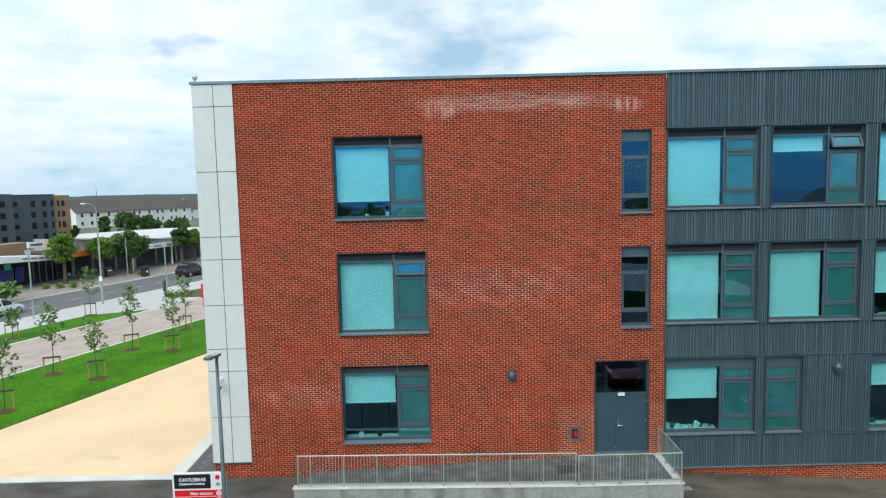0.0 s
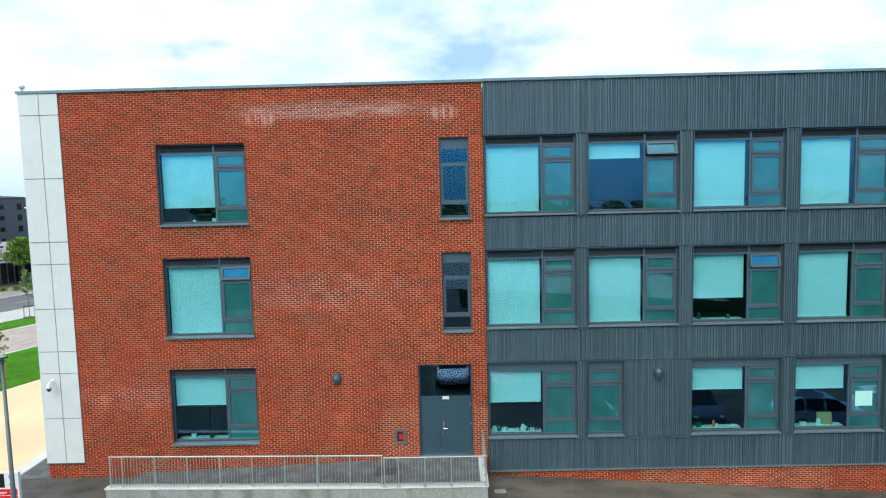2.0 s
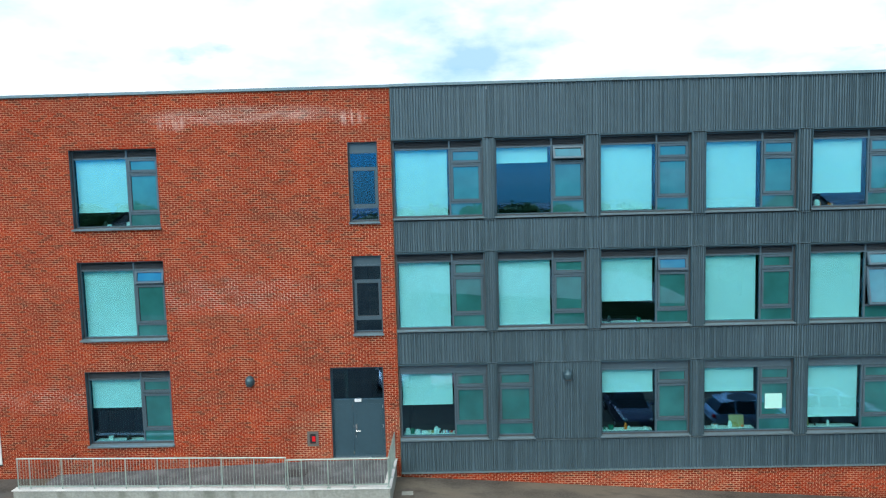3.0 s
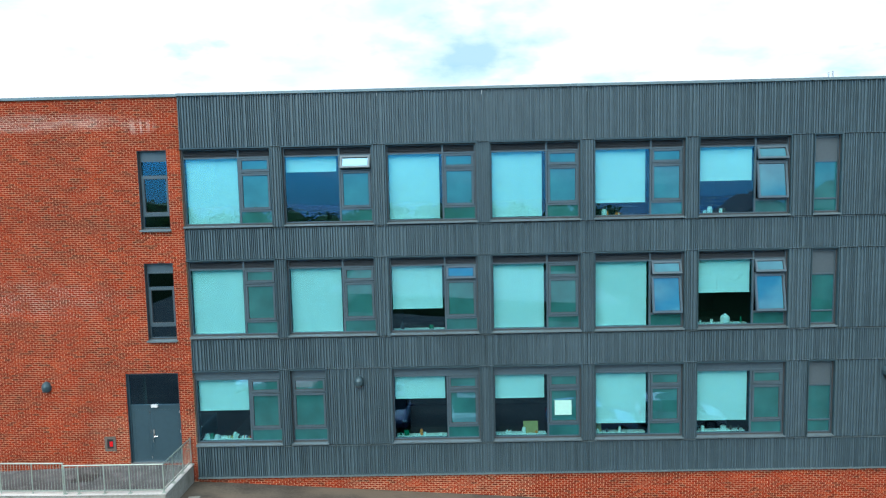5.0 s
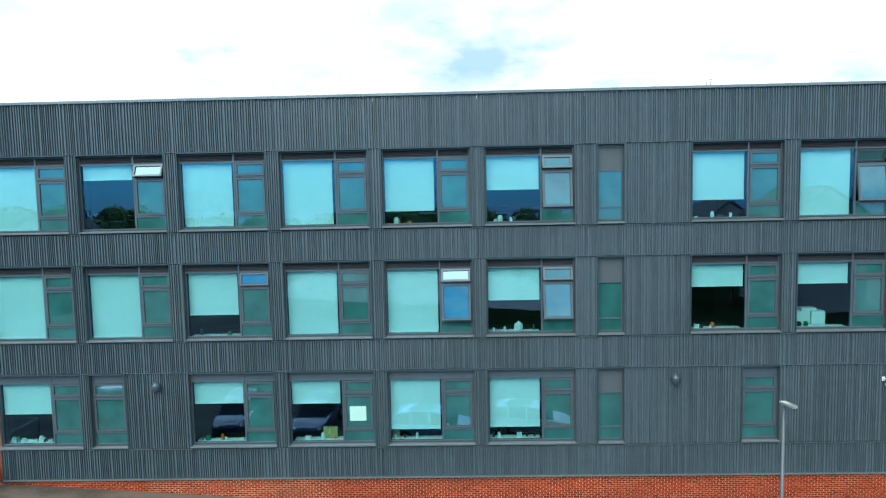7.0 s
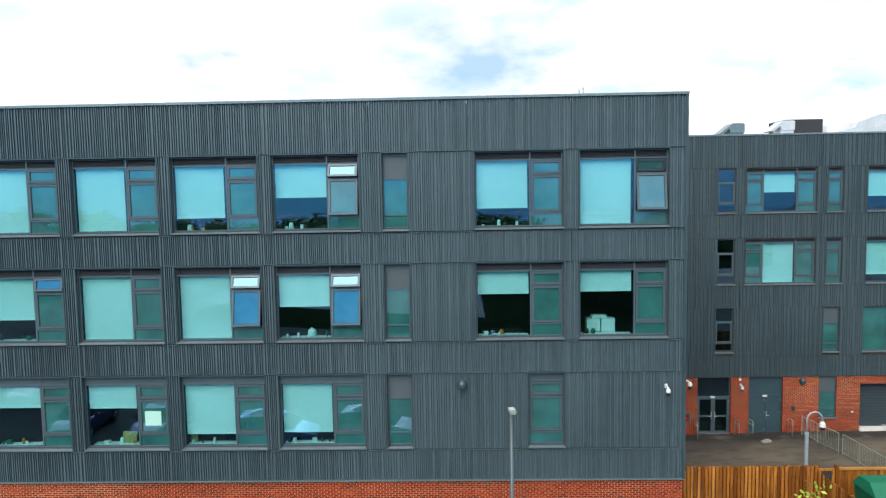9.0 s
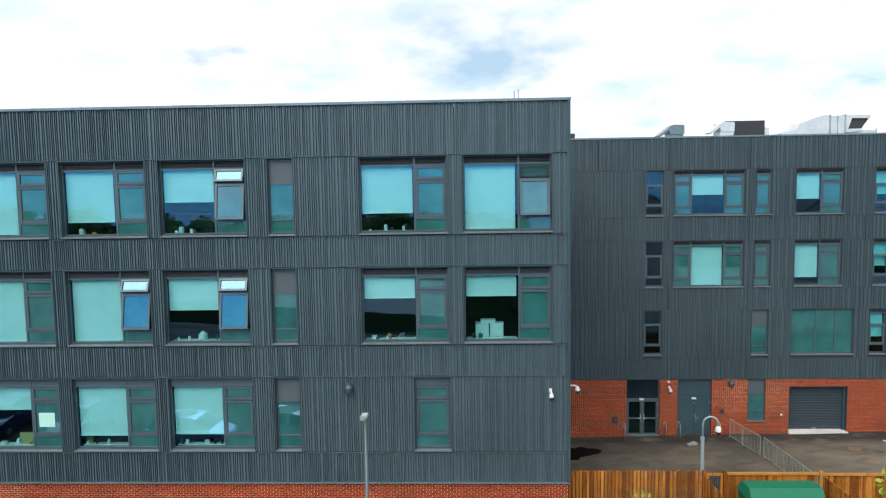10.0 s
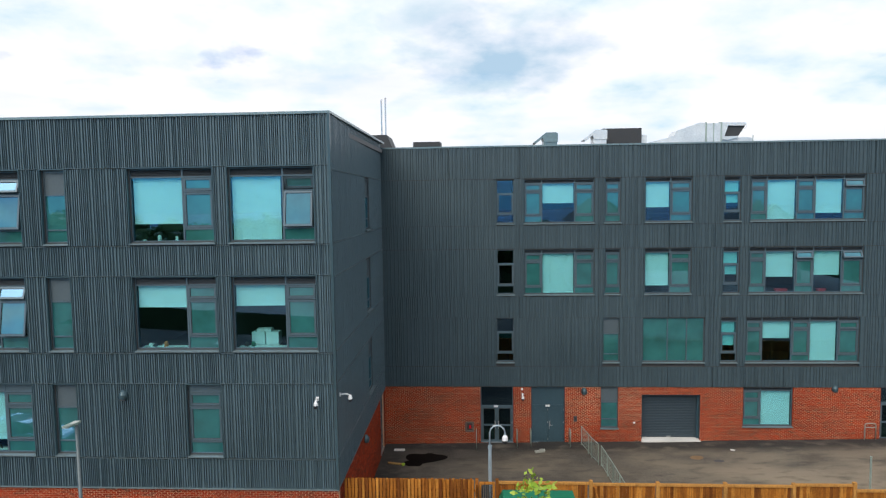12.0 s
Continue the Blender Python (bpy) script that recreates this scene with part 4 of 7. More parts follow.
for lo, hi in (R3, R2, R1):
    spans = sorted((h[0], h[1]) for h in REAR_HOLES if h[2] == lo)
    c = [REAR0] + [v for sp in spans for v in sp] + [REAR1]
    for x0, x1 in zip(c[::2], c[1::2]):
        part("cladding_panel", ribbed(x0 + 0.02, x1 - 0.02, lo - 0.17 if lo < 1 else lo - 0.05, hi + 0.02, RY - 0.003, **RRIBS), M_CLAD_SHADED, wall)
        for xx in (x0, x1 - 0.03):
            part("edge_trim", Shape().box(xx, xx + 0.03, RY - 0.05, RY + 0.1, lo - 0.03, hi + 0.02), M_TRIM, wall)
for z in (R3[1] + 0.04, R3[0] - 0.06, R2[1] + 0.03, R2[0] - 0.055, R1[1] + 0.015, R1[0] - 0.185, REAR_BASE):
    s = Shape()
    s.box(REAR0, REAR1, RY - 0.012, RY + 0.01, z - 0.018, z + 0.018)
    part("joint_trim", s, M_JOINT, wall)
wall = thing("wall_rear_brick", "red brick ground floor of the rear wing", "wall", kind="structure")
part("mortar_backing", pierced(REAR0, REAR1, -5, REAR_BASE - 0.01, RY + 0.027, RY + 0.32, GROUND_HOLES), M_MORTAR, wall)
lay_bricks(wall, brick_boxes(REAR0, REAR1, -4.2, REAR_BASE - 0.02, GROUND_HOLES, RY + 0.02), lambda x, z: 53.5 < x < 60 and z > -2.6)
for h in GROUND_HOLES:
    part("reveal", ring(h[0] - 0.004, h[1] + 0.004, h[2] - 0.004, h[3] + 0.004, 0.012, RY + 0.024, RY + 0.31), M_TRIM if h == GROUND_HOLES[3] else M_BRICK, wall)
roof = thing("roof_rear", "flat roof of the rear wing with metal coping", "roof", kind="structure")
part("membrane", Shape().box(REAR0, REAR1, RY + 0.3, 40, 12.5, 12.7), M_ROOFFELT, roof)
part("coping", Shape().box(REAR0, REAR1, RY - 0.08, RY + 0.4, REAR_TOP - 0.06, REAR_TOP + 0.03), M_COPING, roof)
inside = thing("interior_shell", "plain rooms of the rear wing, coloured near black for indoor dimness", "room", kind="structure")
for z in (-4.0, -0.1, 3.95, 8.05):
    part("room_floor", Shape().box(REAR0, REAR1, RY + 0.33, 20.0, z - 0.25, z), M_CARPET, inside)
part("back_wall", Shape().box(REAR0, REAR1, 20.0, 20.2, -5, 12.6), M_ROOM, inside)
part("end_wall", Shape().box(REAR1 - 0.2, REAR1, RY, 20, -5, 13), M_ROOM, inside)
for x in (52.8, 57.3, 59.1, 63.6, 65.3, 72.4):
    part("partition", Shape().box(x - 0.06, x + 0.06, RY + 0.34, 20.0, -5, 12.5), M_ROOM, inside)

for lo, hi in (R3, R2):
    t3 = lo > 8
    window((51.55, 52.55, lo, hi), RY, [(1, "stair")], louvre=0, label="narrow dark stair window in slate cladding", glass=M_CLEAR)
    window((53.10, 57.05, lo, hi), RY, [(0.98, "cas"), (1.9, "big"), (1.07, "cas")], [(1, 0.50 if t3 else 0.99, 0.03)], louvre=0.2, label="three-part grey window on the rear wing", low=0.36, vent_h=0.42)
    window((57.62, 58.52, lo, hi), RY, [(1, "cas")], louvre=0.2, label="narrow casement window on the rear wing", low=0.36, vent_h=0.42)
    window((59.84, 62.44, lo, hi), RY, [(1.43, "big"), (1.17, "cas")], [(0, 0.64 if t3 else 0.82, 0.03)], louvre=0.2, label="two-part grey window on the rear wing", low=0.36, vent_h=0.42)
    window((64.15, 65.08, lo, hi), RY, [(1, "stair")], [(0, 0.55, 0.03)], louvre=0.2, label="narrow window on the rear wing")
    window((65.58, 71.76, lo, hi), RY, [(0.88, "cas"), (1.64, "big"), (1.0, "cas", 0 if t3 else 22), (1.56, "big"), (1.1, "cas", 16 if t3 else 26)], [(1, 0.99 if t3 else 0.62, 0.03), (3, 0.84 if t3 else 0.58, 0.03)], louvre=0.2, label="long five-part grey window on the rear wing", low=0.36, vent_h=0.42)
window((51.50, 52.52, *R1), RY, [(1, "stair")], louvre=0, label="narrow dark stair window in slate cladding", glass=M_CLEAR)
window((57.54, 58.48, *R1), RY, [(1, "panel")], louvre=0.06, label="slim window with a grey infill panel on top", low=0.4)
window((59.76, 63.22, *R1), RY, [(1.4, "plain"), (1.1, "plain"), (0.95, "plain")], louvre=0, label="wide window of three plain teal panes")
window((64.10, 65.02, *R1), RY, [(1, "stair")], [(0, 0.6, 0.03)], louvre=0.2, label="narrow window on the rear wing")
window((65.48, 71.69, *R1), RY, [(0.88, "cas"), (1.64, "big"), (1.0, "cas"), (1.56, "big"), (1.1, "cas", 5)], [(1, 0.42, 0.03), (3, 0.99, 0.03)], louvre=0.2, label="long five-part grey window on the rear wing", low=0.36, vent_h=0.42)
window(GROUND_HOLES[2], RY + 0.03, [(1, "panel")], louvre=0.06, label="slim window in the brick ground floor", low=0.45)
window(GROUND_HOLES[4], RY + 0.03, [(0.95, "cas"), (1.75, "big")], [(1, 0.99, 0.03)], louvre=0.2, label="grey window in the brick ground floor", low=0.40)


# ---- doors ----
def leaf(door, x0, x1, z0, z1, mat, handle_at=None, glazed=False):
    s = Shape()
    if glazed:
        s = ring(x0, x1, z0, z1, 0.11, 0.09, 0.14)
        s.box(x0 + 0.14, x1 - 0.14, 0.09, 0.14, z0 + 0.95, z0 + 1.05)
    else:
        s.box(x0, x1, 0.09, 0.14, z0, z1)
        r = ring(x0 + 0.09, x1 - 0.09, z0 + 0.12, z1 - 0.12, 0.025, 0.082, 0.09)
        base = len(s.v)
        s.v += r.v
        s.f += [tuple(base + i for i in q) for q in r.f]
    ob = part("door_leaf", s, mat, door)
    if glazed:
        part("pane", Shape().box(x0 + 0.14, x1 - 0.14, 0.11, 0.12, z0 + 0.14, z0 + 0.95), M_DOORGLASS, ob)
        part("pane", Shape().box(x0 + 0.14, x1 - 0.14, 0.11, 0.12, z0 + 1.05, z1 - 0.14), M_DOORGLASS, ob)
    if handle_at is not None:
        hx, way = handle_at
        h = Shape().box(hx - 0.025, hx + 0.025, 0.07, 0.09, z0 + 0.95, z0 + 1.25)
        h.tube([(hx, 0.075, z0 + 1.0), (hx, 0.035, z0 + 1.0), (hx + way * 0.16, 0.035, z0 + 1.0)], 0.014, 6)
        part("handle", h, M_STEEL, ob, "steel lever handle")
        part("pull_bar", Shape().tube([(hx - way * 0.02, 0.09, z0 + 0.75), (hx - way * 0.02, 0.04, z0 + 0.78), (hx - way * 0.02, 0.04, z0 + 0.92), (hx - way * 0.02, 0.09, z0 + 0.94)], 0.012, 6), M_STEEL, ob)
    for z in (z0 + 0.18, z0 + (z1 - z0) / 2 + 0.1, z1 - 0.22):
        hx = x0 + 0.012 if handle_at and handle_at[0] > (x0 + x1) / 2 else x1 - 0.012
        part("hinge", Shape().tube([(hx, 0.08, z - 0.05), (hx, 0.08, z + 0.05)], 0.012, 6), M_STEEL, ob)
    return ob


def double_door(name, hole, y, split, transom, label, glazed=False, transom_solid=False, sign_at=None):
    x0, x1, z0, z1 = hole
    w, h = x1 - x0, z1 - z0
    d = thing(name, label, "door", at=(x0, y, z0), kind="structure")
    f = ring(0, w, 0, h, 0.06, 0.07, 0.16)
    f.box(0.06, w - 0.06, 0.07, 0.16, transom, transom + 0.07)
    part("door_frame", f, M_FRAME if glazed else M_DOOR, d)
    leaf(d, 0.065, split - 0.004, 0.02, transom - 0.005, M_FRAME if glazed else M_DOOR, (split - 0.10, -1) if glazed else None, glazed)
    leaf(d, split + 0.004, w - 0.065, 0.02, transom - 0.005, M_FRAME if glazed else M_DOOR, (split + 0.10, 1), glazed)
    part("transom_panel" if transom_solid else "transom_pane", Shape().box(0.06, w - 0.06, 0.108, 0.122, transom + 0.07, h - 0.06), M_DOOR if transom_solid else M_CLEAR, d)
    part("threshold", Shape().box(0, w, -0.03, 0.16, -0.03, 0.02), M_STEEL, d)
    if sign_at is not None:
        solid("exit_light", Shape().box(-0.12, 0.12, -0.06, 0.0, -0.05, 0.05), M_WHITE, "small white emergency light box over the doors", "light", at=(x0 + sign_at, y + 0.07, z0 + transom + 0.03))
    return d


double_door("door_1", DOOR_HOLE, 0.03, 0.78, 2.16, "closed slate-blue double door with a dark glass transom", sign_at=0.98)
double_door("door_2", GROUND_HOLES[0], RY + 0.05, 0.95, 2.12, "glazed slate double door in the rear wing", glazed=True, sign_at=0.9)
double_door("door_3", GROUND_HOLES[1], RY + 0.05, 0.97, 2.15, "closed slate double door with a solid panel above", transom_solid=True, sign_at=0.95)
double_door("door_4", GROUND_HOLES[5], RY + 0.05, 0.95, 2.1, "glazed slate double door at the end of the rear wing", glazed=True)

d = double_door("door_6", SIDE_DOOR, 0.05, 0.70, 2.15, "closed slate double door in the shaded side wall", transom_solid=True)
d.matrix_basis = side.matrix_basis @ pose(SIDE_DOOR[0], 0.05, SIDE_DOOR[2])

# roller shutter
x0, x1, z0, z1 = GROUND_HOLES[3]
d = thing("door_5", "closed dark roller shutter door over a pale step", "shutter door", at=(x0, RY + 0.20, z0), kind="structure")
w, h = x1 - x0, z1 - z0
part("guide", Shape().box(0, 0.10, 0.05, 0.3, 0, h), M_DOOR, d)
part("guide", Shape().box(w - 0.10, w, 0.05, 0.3, 0, h), M_DOOR, d)
part("hood", Shape().box(0.10, w - 0.10, 0.08, 0.3, h - 0.12, h), M_DOOR, d)
lath = Shape().prism([(0.10, 0.215, 0), (0.10, 0.195, 0.02), (0.10, 0.195, 0.075), (0.10, 0.215, 0.092), (0.10, 0.23, 0.092), (0.10, 0.23, 0)], (w - 0.2, 0, 0)).mesh("slat", M_SHUTTER)
zz = 0.06
while zz < h - 0.15:
    o = part("slat", lath, M_SHUTTER, d)
    o.location = (0, 0, zz)
    zz += 0.095
part("pull_handle", Shape().box(w / 2 - 0.12, w / 2 + 0.12, 0.16, 0.195, 0.08, 0.12), M_STEEL, d)
solid("loading_step", Shape().box(x0 - 0.02, x1 + 0.02, RY - 0.15, RY + 0.45, z0 - 0.4, z0 + 0.03), M_KERB, "pale concrete step under the shutter", "step", kind="structure")


# ---- wall fittings ----
def wall_lamp(at, turn=0):
    t = thing("wall_lamp", "dark rounded bulkhead lamp on the wall", "lamp", at=at, turn=turn, group="wall lamps")
    s = Shape()
    prof = [(-0.17, 0.14), (-0.10, 0.17), (0.02, 0.17), (0.12, 0.13), (0.19, 0.05)]
    n = 12
    for z, r in prof:
        s.v += [(r * math.cos(math.pi * i / n + math.pi), 1.15 * r * math.sin(math.pi * i / n + math.pi), z) for i in range(n + 1)]
    for k in range(len(prof) - 1):
        s.f += [(k * (n + 1) + i, k * (n + 1) + i + 1, (k + 1) * (n + 1) + i + 1, (k + 1) * (n + 1) + i) for i in range(n)]
    s.f.append(tuple(reversed(range(n + 1))))
    s.f.append(tuple(4 * (n + 1) + i for i in range(n + 1)))
    part("housing", s, M_TRIM, t, smooth=False)
    part("diffuser", Shape().box(-0.11, 0.11, -0.16, -0.02, -0.19, -0.165), M_JOINT, t)
    return t


for p in ((6.11, 0.0, 2.98), (17.77, -0.085, 3.0), (37.0, -0.085, 3.05), (56.5, RY + 0.02, -0.80), (70.45, RY + 0.02, -0.62)):
    wall_lamp(p)
wall_lamp((45.09, 6.1, -0.95), 90)


def cctv_dome(at, turn=0, reach=0.28):
    t = thing("security_camera", "small white dome camera on a wall bracket", "camera", at=at, turn=turn, group="security cameras")
    part("bracket", Shape().tube([(0, 0, 0.14), (0, -reach * 0.7, 0.16), (0, -reach, 0.10)], 0.028, 7).box(-0.05, 0.05, -0.03, 0, 0.06, 0.21), M_WHITE, t)
    part("housing", Shape().tube([(0, -reach, 0.12), (0, -reach, 0.04), (0, -reach, -0.04)], [0.04, 0.080, 0.085], 10), M_WHITE, t)
    part("dome", Shape().ball((0, -reach, -0.05), (0.085, 0.085, 0.12), 12, 8), M_BLACK, t, smooth=True)
    return t


cctv_dome((44.47, -0.085, 2.78))
cctv_dome((45.17, 0.55, 2.75), 90, 0.4)
cctv_dome((-4.30, -0.03, 2.95))
cctv_dome((52.98, RY, -1.15))
solid("alarm_sounder", Shape().tube([(0, 0, 0), (0, -0.05, 0)], 0.07, 10), M_WHITE, "small round white sounder on the brick pier", "alarm", at=(52.95, RY + 0.02, -0.70))


t = thing("entry_panel", "small dark entry panel beside the doors", "entry panel", at=(56.0, RY + 0.02, -2.45))
part("back_plate", Shape().box(-0.10, 0.10, -0.03, 0, -0.16, 0.16), M_LOUVRE, t)
part("keypad", Shape().box(-0.06, 0.06, -0.042, -0.03, -0.05, 0.10), M_BLACK, t)
solid("push_button", Shape().tube([(0, 0, 0), (0, -0.05, 0)], 0.06, 10), M_WHITE, "round white button beside the shutter", "button", at=(59.35, RY + 0.02, -2.65))


def call_box(at, w=0.42, h=0.56):
    t = thing("dry_riser_box", "grey inlet cabinet with a small red notice", "cabinet", at=at)
    part("frame", ring(-w / 2, w / 2, -h / 2, h / 2, 0.09, -0.03, 0.02), M_BOXGREY, t)
    part("recess", Shape().box(-w / 2 + 0.1, w / 2 - 0.1, -0.01, 0.02, -h / 2 + 0.1, h / 2 - 0.1), M_BLACK, t)
    part("notice", Shape().box(-0.03, 0.09, -0.02, -0.01, -0.10, 0.09), M_RED, t)
    return t


call_box((8.35, 0.0, 0.74))
call_box((49.9, RY + 0.02, -2.95), 0.5, 0.6)
solid("corner_beacon", Shape().tube([(0, 0, 0), (0, 0, 0.10)], 0.05, 8).ball((0, 0, 0.17), (0.1, 0.1, 0.09)), M_LENS, "small pale dome on the roof corner", "beacon", at=(-4.68, 0.12, ROOF + 0.012))

# ---- ramp and its guard rail ----
RAMP_Y = -2.40
ramp = thing("entrance_ramp", "concrete ramp with dark tarmac deck leading to the doors", "ramp", kind="structure")
s = Shape()
top = lambda x: -0.47 + 0.36 * min(max((x + 1.3) / 9.6, 0), 1)
xs = [-1.3, 8.3, 11.25]
s.v = [(x, y, z) for x in xs for y, z in ((RAMP_Y + 0.2, -1.6), (RAMP_Y + 0.2, top(x)), (-0.002, top(x)), (-0.002, -1.6))]
for k in range(2):
    b = 4 * k
    s.f += [(b, b + 4, b + 5, b + 1), (b + 1, b + 5, b + 6, b + 2), (b + 2, b + 6, b + 7, b + 3)]
s.f += [(0, 1, 2, 3), (8, 11, 10, 9)]
part("deck", s, M_TAR, ramp, "dark tarmac deck")
part("retaining_wall", Shape().prism([(-1.32, RAMP_Y, -2.0), (11.42, RAMP_Y, -2.0), (11.42, RAMP_Y, -0.10), (7.9, RAMP_Y, -0.10), (-1.32, RAMP_Y, 0.04)], (0, 0.2, 0)), M_CONC, ramp, "stained concrete upstand")
part("end_wall", Shape().box(11.25, 11.42, RAMP_Y + 0.2, -0.003, -2.0, -0.105), M_CONC, ramp)
part("coping_strip", Shape().prism([(-1.36, RAMP_Y - 0.03, 0.04), (7.9, RAMP_Y - 0.03, -0.10), (11.46, RAMP_Y - 0.03, -0.10), (11.46, RAMP_Y - 0.03, -0.07), (7.9, RAMP_Y - 0.03, -0.07), (-1.36, RAMP_Y - 0.03, 0.07)], (0, 0.27, 0)), M_KERB, ramp)
part("coping_strip", Shape().box(11.20, 11.46, RAMP_Y + 0.24, -0.004, -0.10, -0.069), M_KERB, ramp)
solid("floor_grating", Shape().box(7.55, 8.35, -1.35, -0.75, -0.13, -0.098), M_JOINT, "dark drain grating in the ramp deck", "grating")


def guard_rail(name, start, length, turn, posts, label, h=1.08, step=0.105, at_end=True):
    r = thing(name, label, "railing", at=start, turn=turn, group="ramp railings")
    part("top_rail", Shape().tube([(0, 0, h), (length, 0, h)], 0.024, 6), M_GALV, r)
    part("bottom_rail", Shape().box(0, length, -0.006, 0.006, 0.085, 0.135), M_GALV, r)
    post = Shape().box(-0.02, 0.02, -0.01, 0.01, 0, h).box(-0.06, 0.06, -0.05, 0.05, 0, 0.015).mesh("post", M_GALV)
    for p in posts:
        o = part("post", post, M_GALV, r)
        o.location = (p, 0, 0)
    bar = Shape().tube([(0, 0, 0.13), (0, 0, h - 0.01)], 0.0065, 5, False).mesh("bar", M_GALV)
    k = step
    while k < length - 0.03:
        if all(abs(k - p) > 0.04 for p in posts):
            o = part("bar", bar, M_GALV, r)
            o.location = (k, 0, 0)
        k += step
    return r


guard_rail("ramp_railing", (-1.22, RAMP_Y + 0.10, 0.0), 9.15, 0, [0.03, 0.44] + [0.44 + 1.089 * k for k in range(1, 8)] + [9.12], "galvanised steel railing with thin upright bars along the ramp", 1.07).matrix_basis = pose(-1.22, RAMP_Y + 0.10, 0.05, 0, 0.85, 0)
guard_rail("ramp_railing", (7.98, RAMP_Y + 0.04, -0.072), 3.42, 0, [0.02, 0.49, 1.37, 2.24, 3.39], "galvanised steel railing round the door landing", 1.0)
guard_rail("ramp_railing", (11.38, RAMP_Y + 0.06, -0.072), 2.30, 90, [0.72, 1.5, 2.27], "galvanised steel railing closing the side of the landing", 1.0)


# ---- lamp posts ----
def area_lamp(at, top, turn):
    t = thing("lamp_post", "slim dark lamp post with a flat tilted head", "lamp post", at=at, group="lamp posts")
    h = top - at[2]
    part("post", Shape().tube([(0, 0, 0), (0, 0, 1.3), (0, 0, 1.35), (0, 0, h - 0.1)], [0.085, 0.085, 0.065, 0.045], 10), M_GALV_PAINT, t, smooth=True)
    part("base_door", Shape().box(-0.04, 0.04, -0.09, -0.06, 0.5, 1.0), M_GALV_PAINT, t)
    c, s_ = math.cos(radians(turn)), math.sin(radians(turn))
    head = Shape().prism([(-0.16, -0.12, 0.0), (0.0, -0.16, 0.0), (0.72, -0.15, 0.02), (0.92, -0.10, 0.02), (0.92, 0.10, 0.02), (0.72, 0.15, 0.02), (0.0, 0.16, 0.0), (-0.16, 0.12, 0.0)], (0, 0, 0.075))
    head.tube([(-0.02, 0, -0.12), (-0.02, 0, 0.08)], 0.07, 8)
    hd = part("head", head, M_GALV_PAINT if at[0] < 0 else M_GALV, t)
    hd.matrix_basis = pose(0, 0, h - 0.05, 0, -4, turn) @ Matrix.Scale(0.78 if at[0] < 0 else 0.66, 4)
    fins = Shape()
    for i in range(5):
        fins.box(-0.08 + i * 0.09, -0.04 + i * 0.09, -0.11, 0.11, 0.076, 0.10)
    part("cooling_fins", fins, M_LENS, hd)
    part("lens", Shape().box(0.15, 0.84, -0.11, 0.11, -0.008, 0.012), M_LENS, hd)
    return t


area_lamp((-2.74, -4.75, -0.62), 5.2, 268)
area_lamp((38.41, -5.13, ground_z(38.4, -5.1)), 3.78, 272)

# swan-neck camera pole in the yard
t = thing("camera_pole", "pale steel pole with a hooked top and white dome camera", "camera pole", at=(50.92, 2.35, ground_z(50.9, 2.35)))
g = ground_z(50.9, 2.35)
part("post", Shape().tube([(0, 0, 0), (0, 0, -g + 0.12)], [0.085, 0.07], 10), M_POLE, t)
part("collar", Shape().tube([(0, 0, -g + 0.10), (0, 0, -g + 0.22)], 0.085, 10), M_POLE, t)
part("hook", Shape().tube([(0, 0, -g + 0.2), (0, 0, -g + 0.75)] + [(0.31 - 0.31 * math.cos(a), 0, -g + 0.75 + 0.31 * math.sin(a)) for a in (0.5, 1.0, 1.57, 2.1, 2.6, 3.14)] + [(0.62, 0, -g + 0.62)], 0.034, 8), M_POLE, t, smooth=True)
part("camera_housing", Shape().tube([(0.62, 0, -g + 0.66), (0.62, 0, -g + 0.58), (0.62, 0, -g + 0.44)], [0.05, 0.11, 0.12], 10), M_WHITE, t)
part("dome", Shape().ball((0.62, 0, -g + 0.42), (0.115, 0.115, 0.15)), M_BLACK, t, smooth=True)


# ---- sign ----
def lettering(words, size, at, mat, parent, name="lettering", align="LEFT"):
    cu = bpy.data.curves.new(name, "FONT")
    cu.body, cu.size, cu.extrude, cu.align_x, cu.offset = words, size, 0.002, align, 0.004
    cu.materials.append(mat)
    ob = new(name, cu)
    ob.parent = parent
    ob.matrix_basis = pose(*at, 90, 0, 0)
    return ob


sx0, sy = -4.40, -4.35
t = thing("wayfinding_sign", "white campus sign with black and red direction panels", "sign", at=(sx0, sy, -0.62))
W_, H_ = 1.56, 2.16
part("board", Shape().box(0, W_, 0, 0.10, 0, H_), M_WHITE, t, "white sign board")
part("title_panel", Shape().box(0.06, 1.13, -0.006, 0, H_ - 0.46, H_ - 0.03), M_SIGNBLACK, t, "black title panel")
lettering("CASTLEBRAE", 0.138, (0.20, -0.009, H_ - 0.235), M_WHITE, t)
lettering("COMMUNITY CAMPUS", 0.074, (0.20, -0.009, H_ - 0.345), M_WHITE, t)
crest = Shape().tube([(1.34, -0.001, H_ - 0.13), (1.34, -0.008, H_ - 0.13)], 0.07, 16)
part("crest", crest, M_RED, t, "round red emblem")
part("emblem", Shape().box(1.27, 1.41, -0.006, 0, H_ - 0.38, H_ - 0.35).box(1.31, 1.37, -0.006, 0, H_ - 0.34, H_ - 0.29), M_INFILL, t)
for k in range(6):
    z = H_ - 0.51 - 0.21 * k
    part("direction_strip", Shape().box(0.06, W_ - 0.06, -0.006, 0, z - 0.19, z), M_RED, t, "red direction strip")
lettering("Main entrance", 0.115, (1.18, -0.009, H_ - 0.65), M_WHITE, t, align="RIGHT")
lettering("Reception", 0.115, (1.18, -0.009, H_ - 0.86), M_WHITE, t, align="RIGHT")
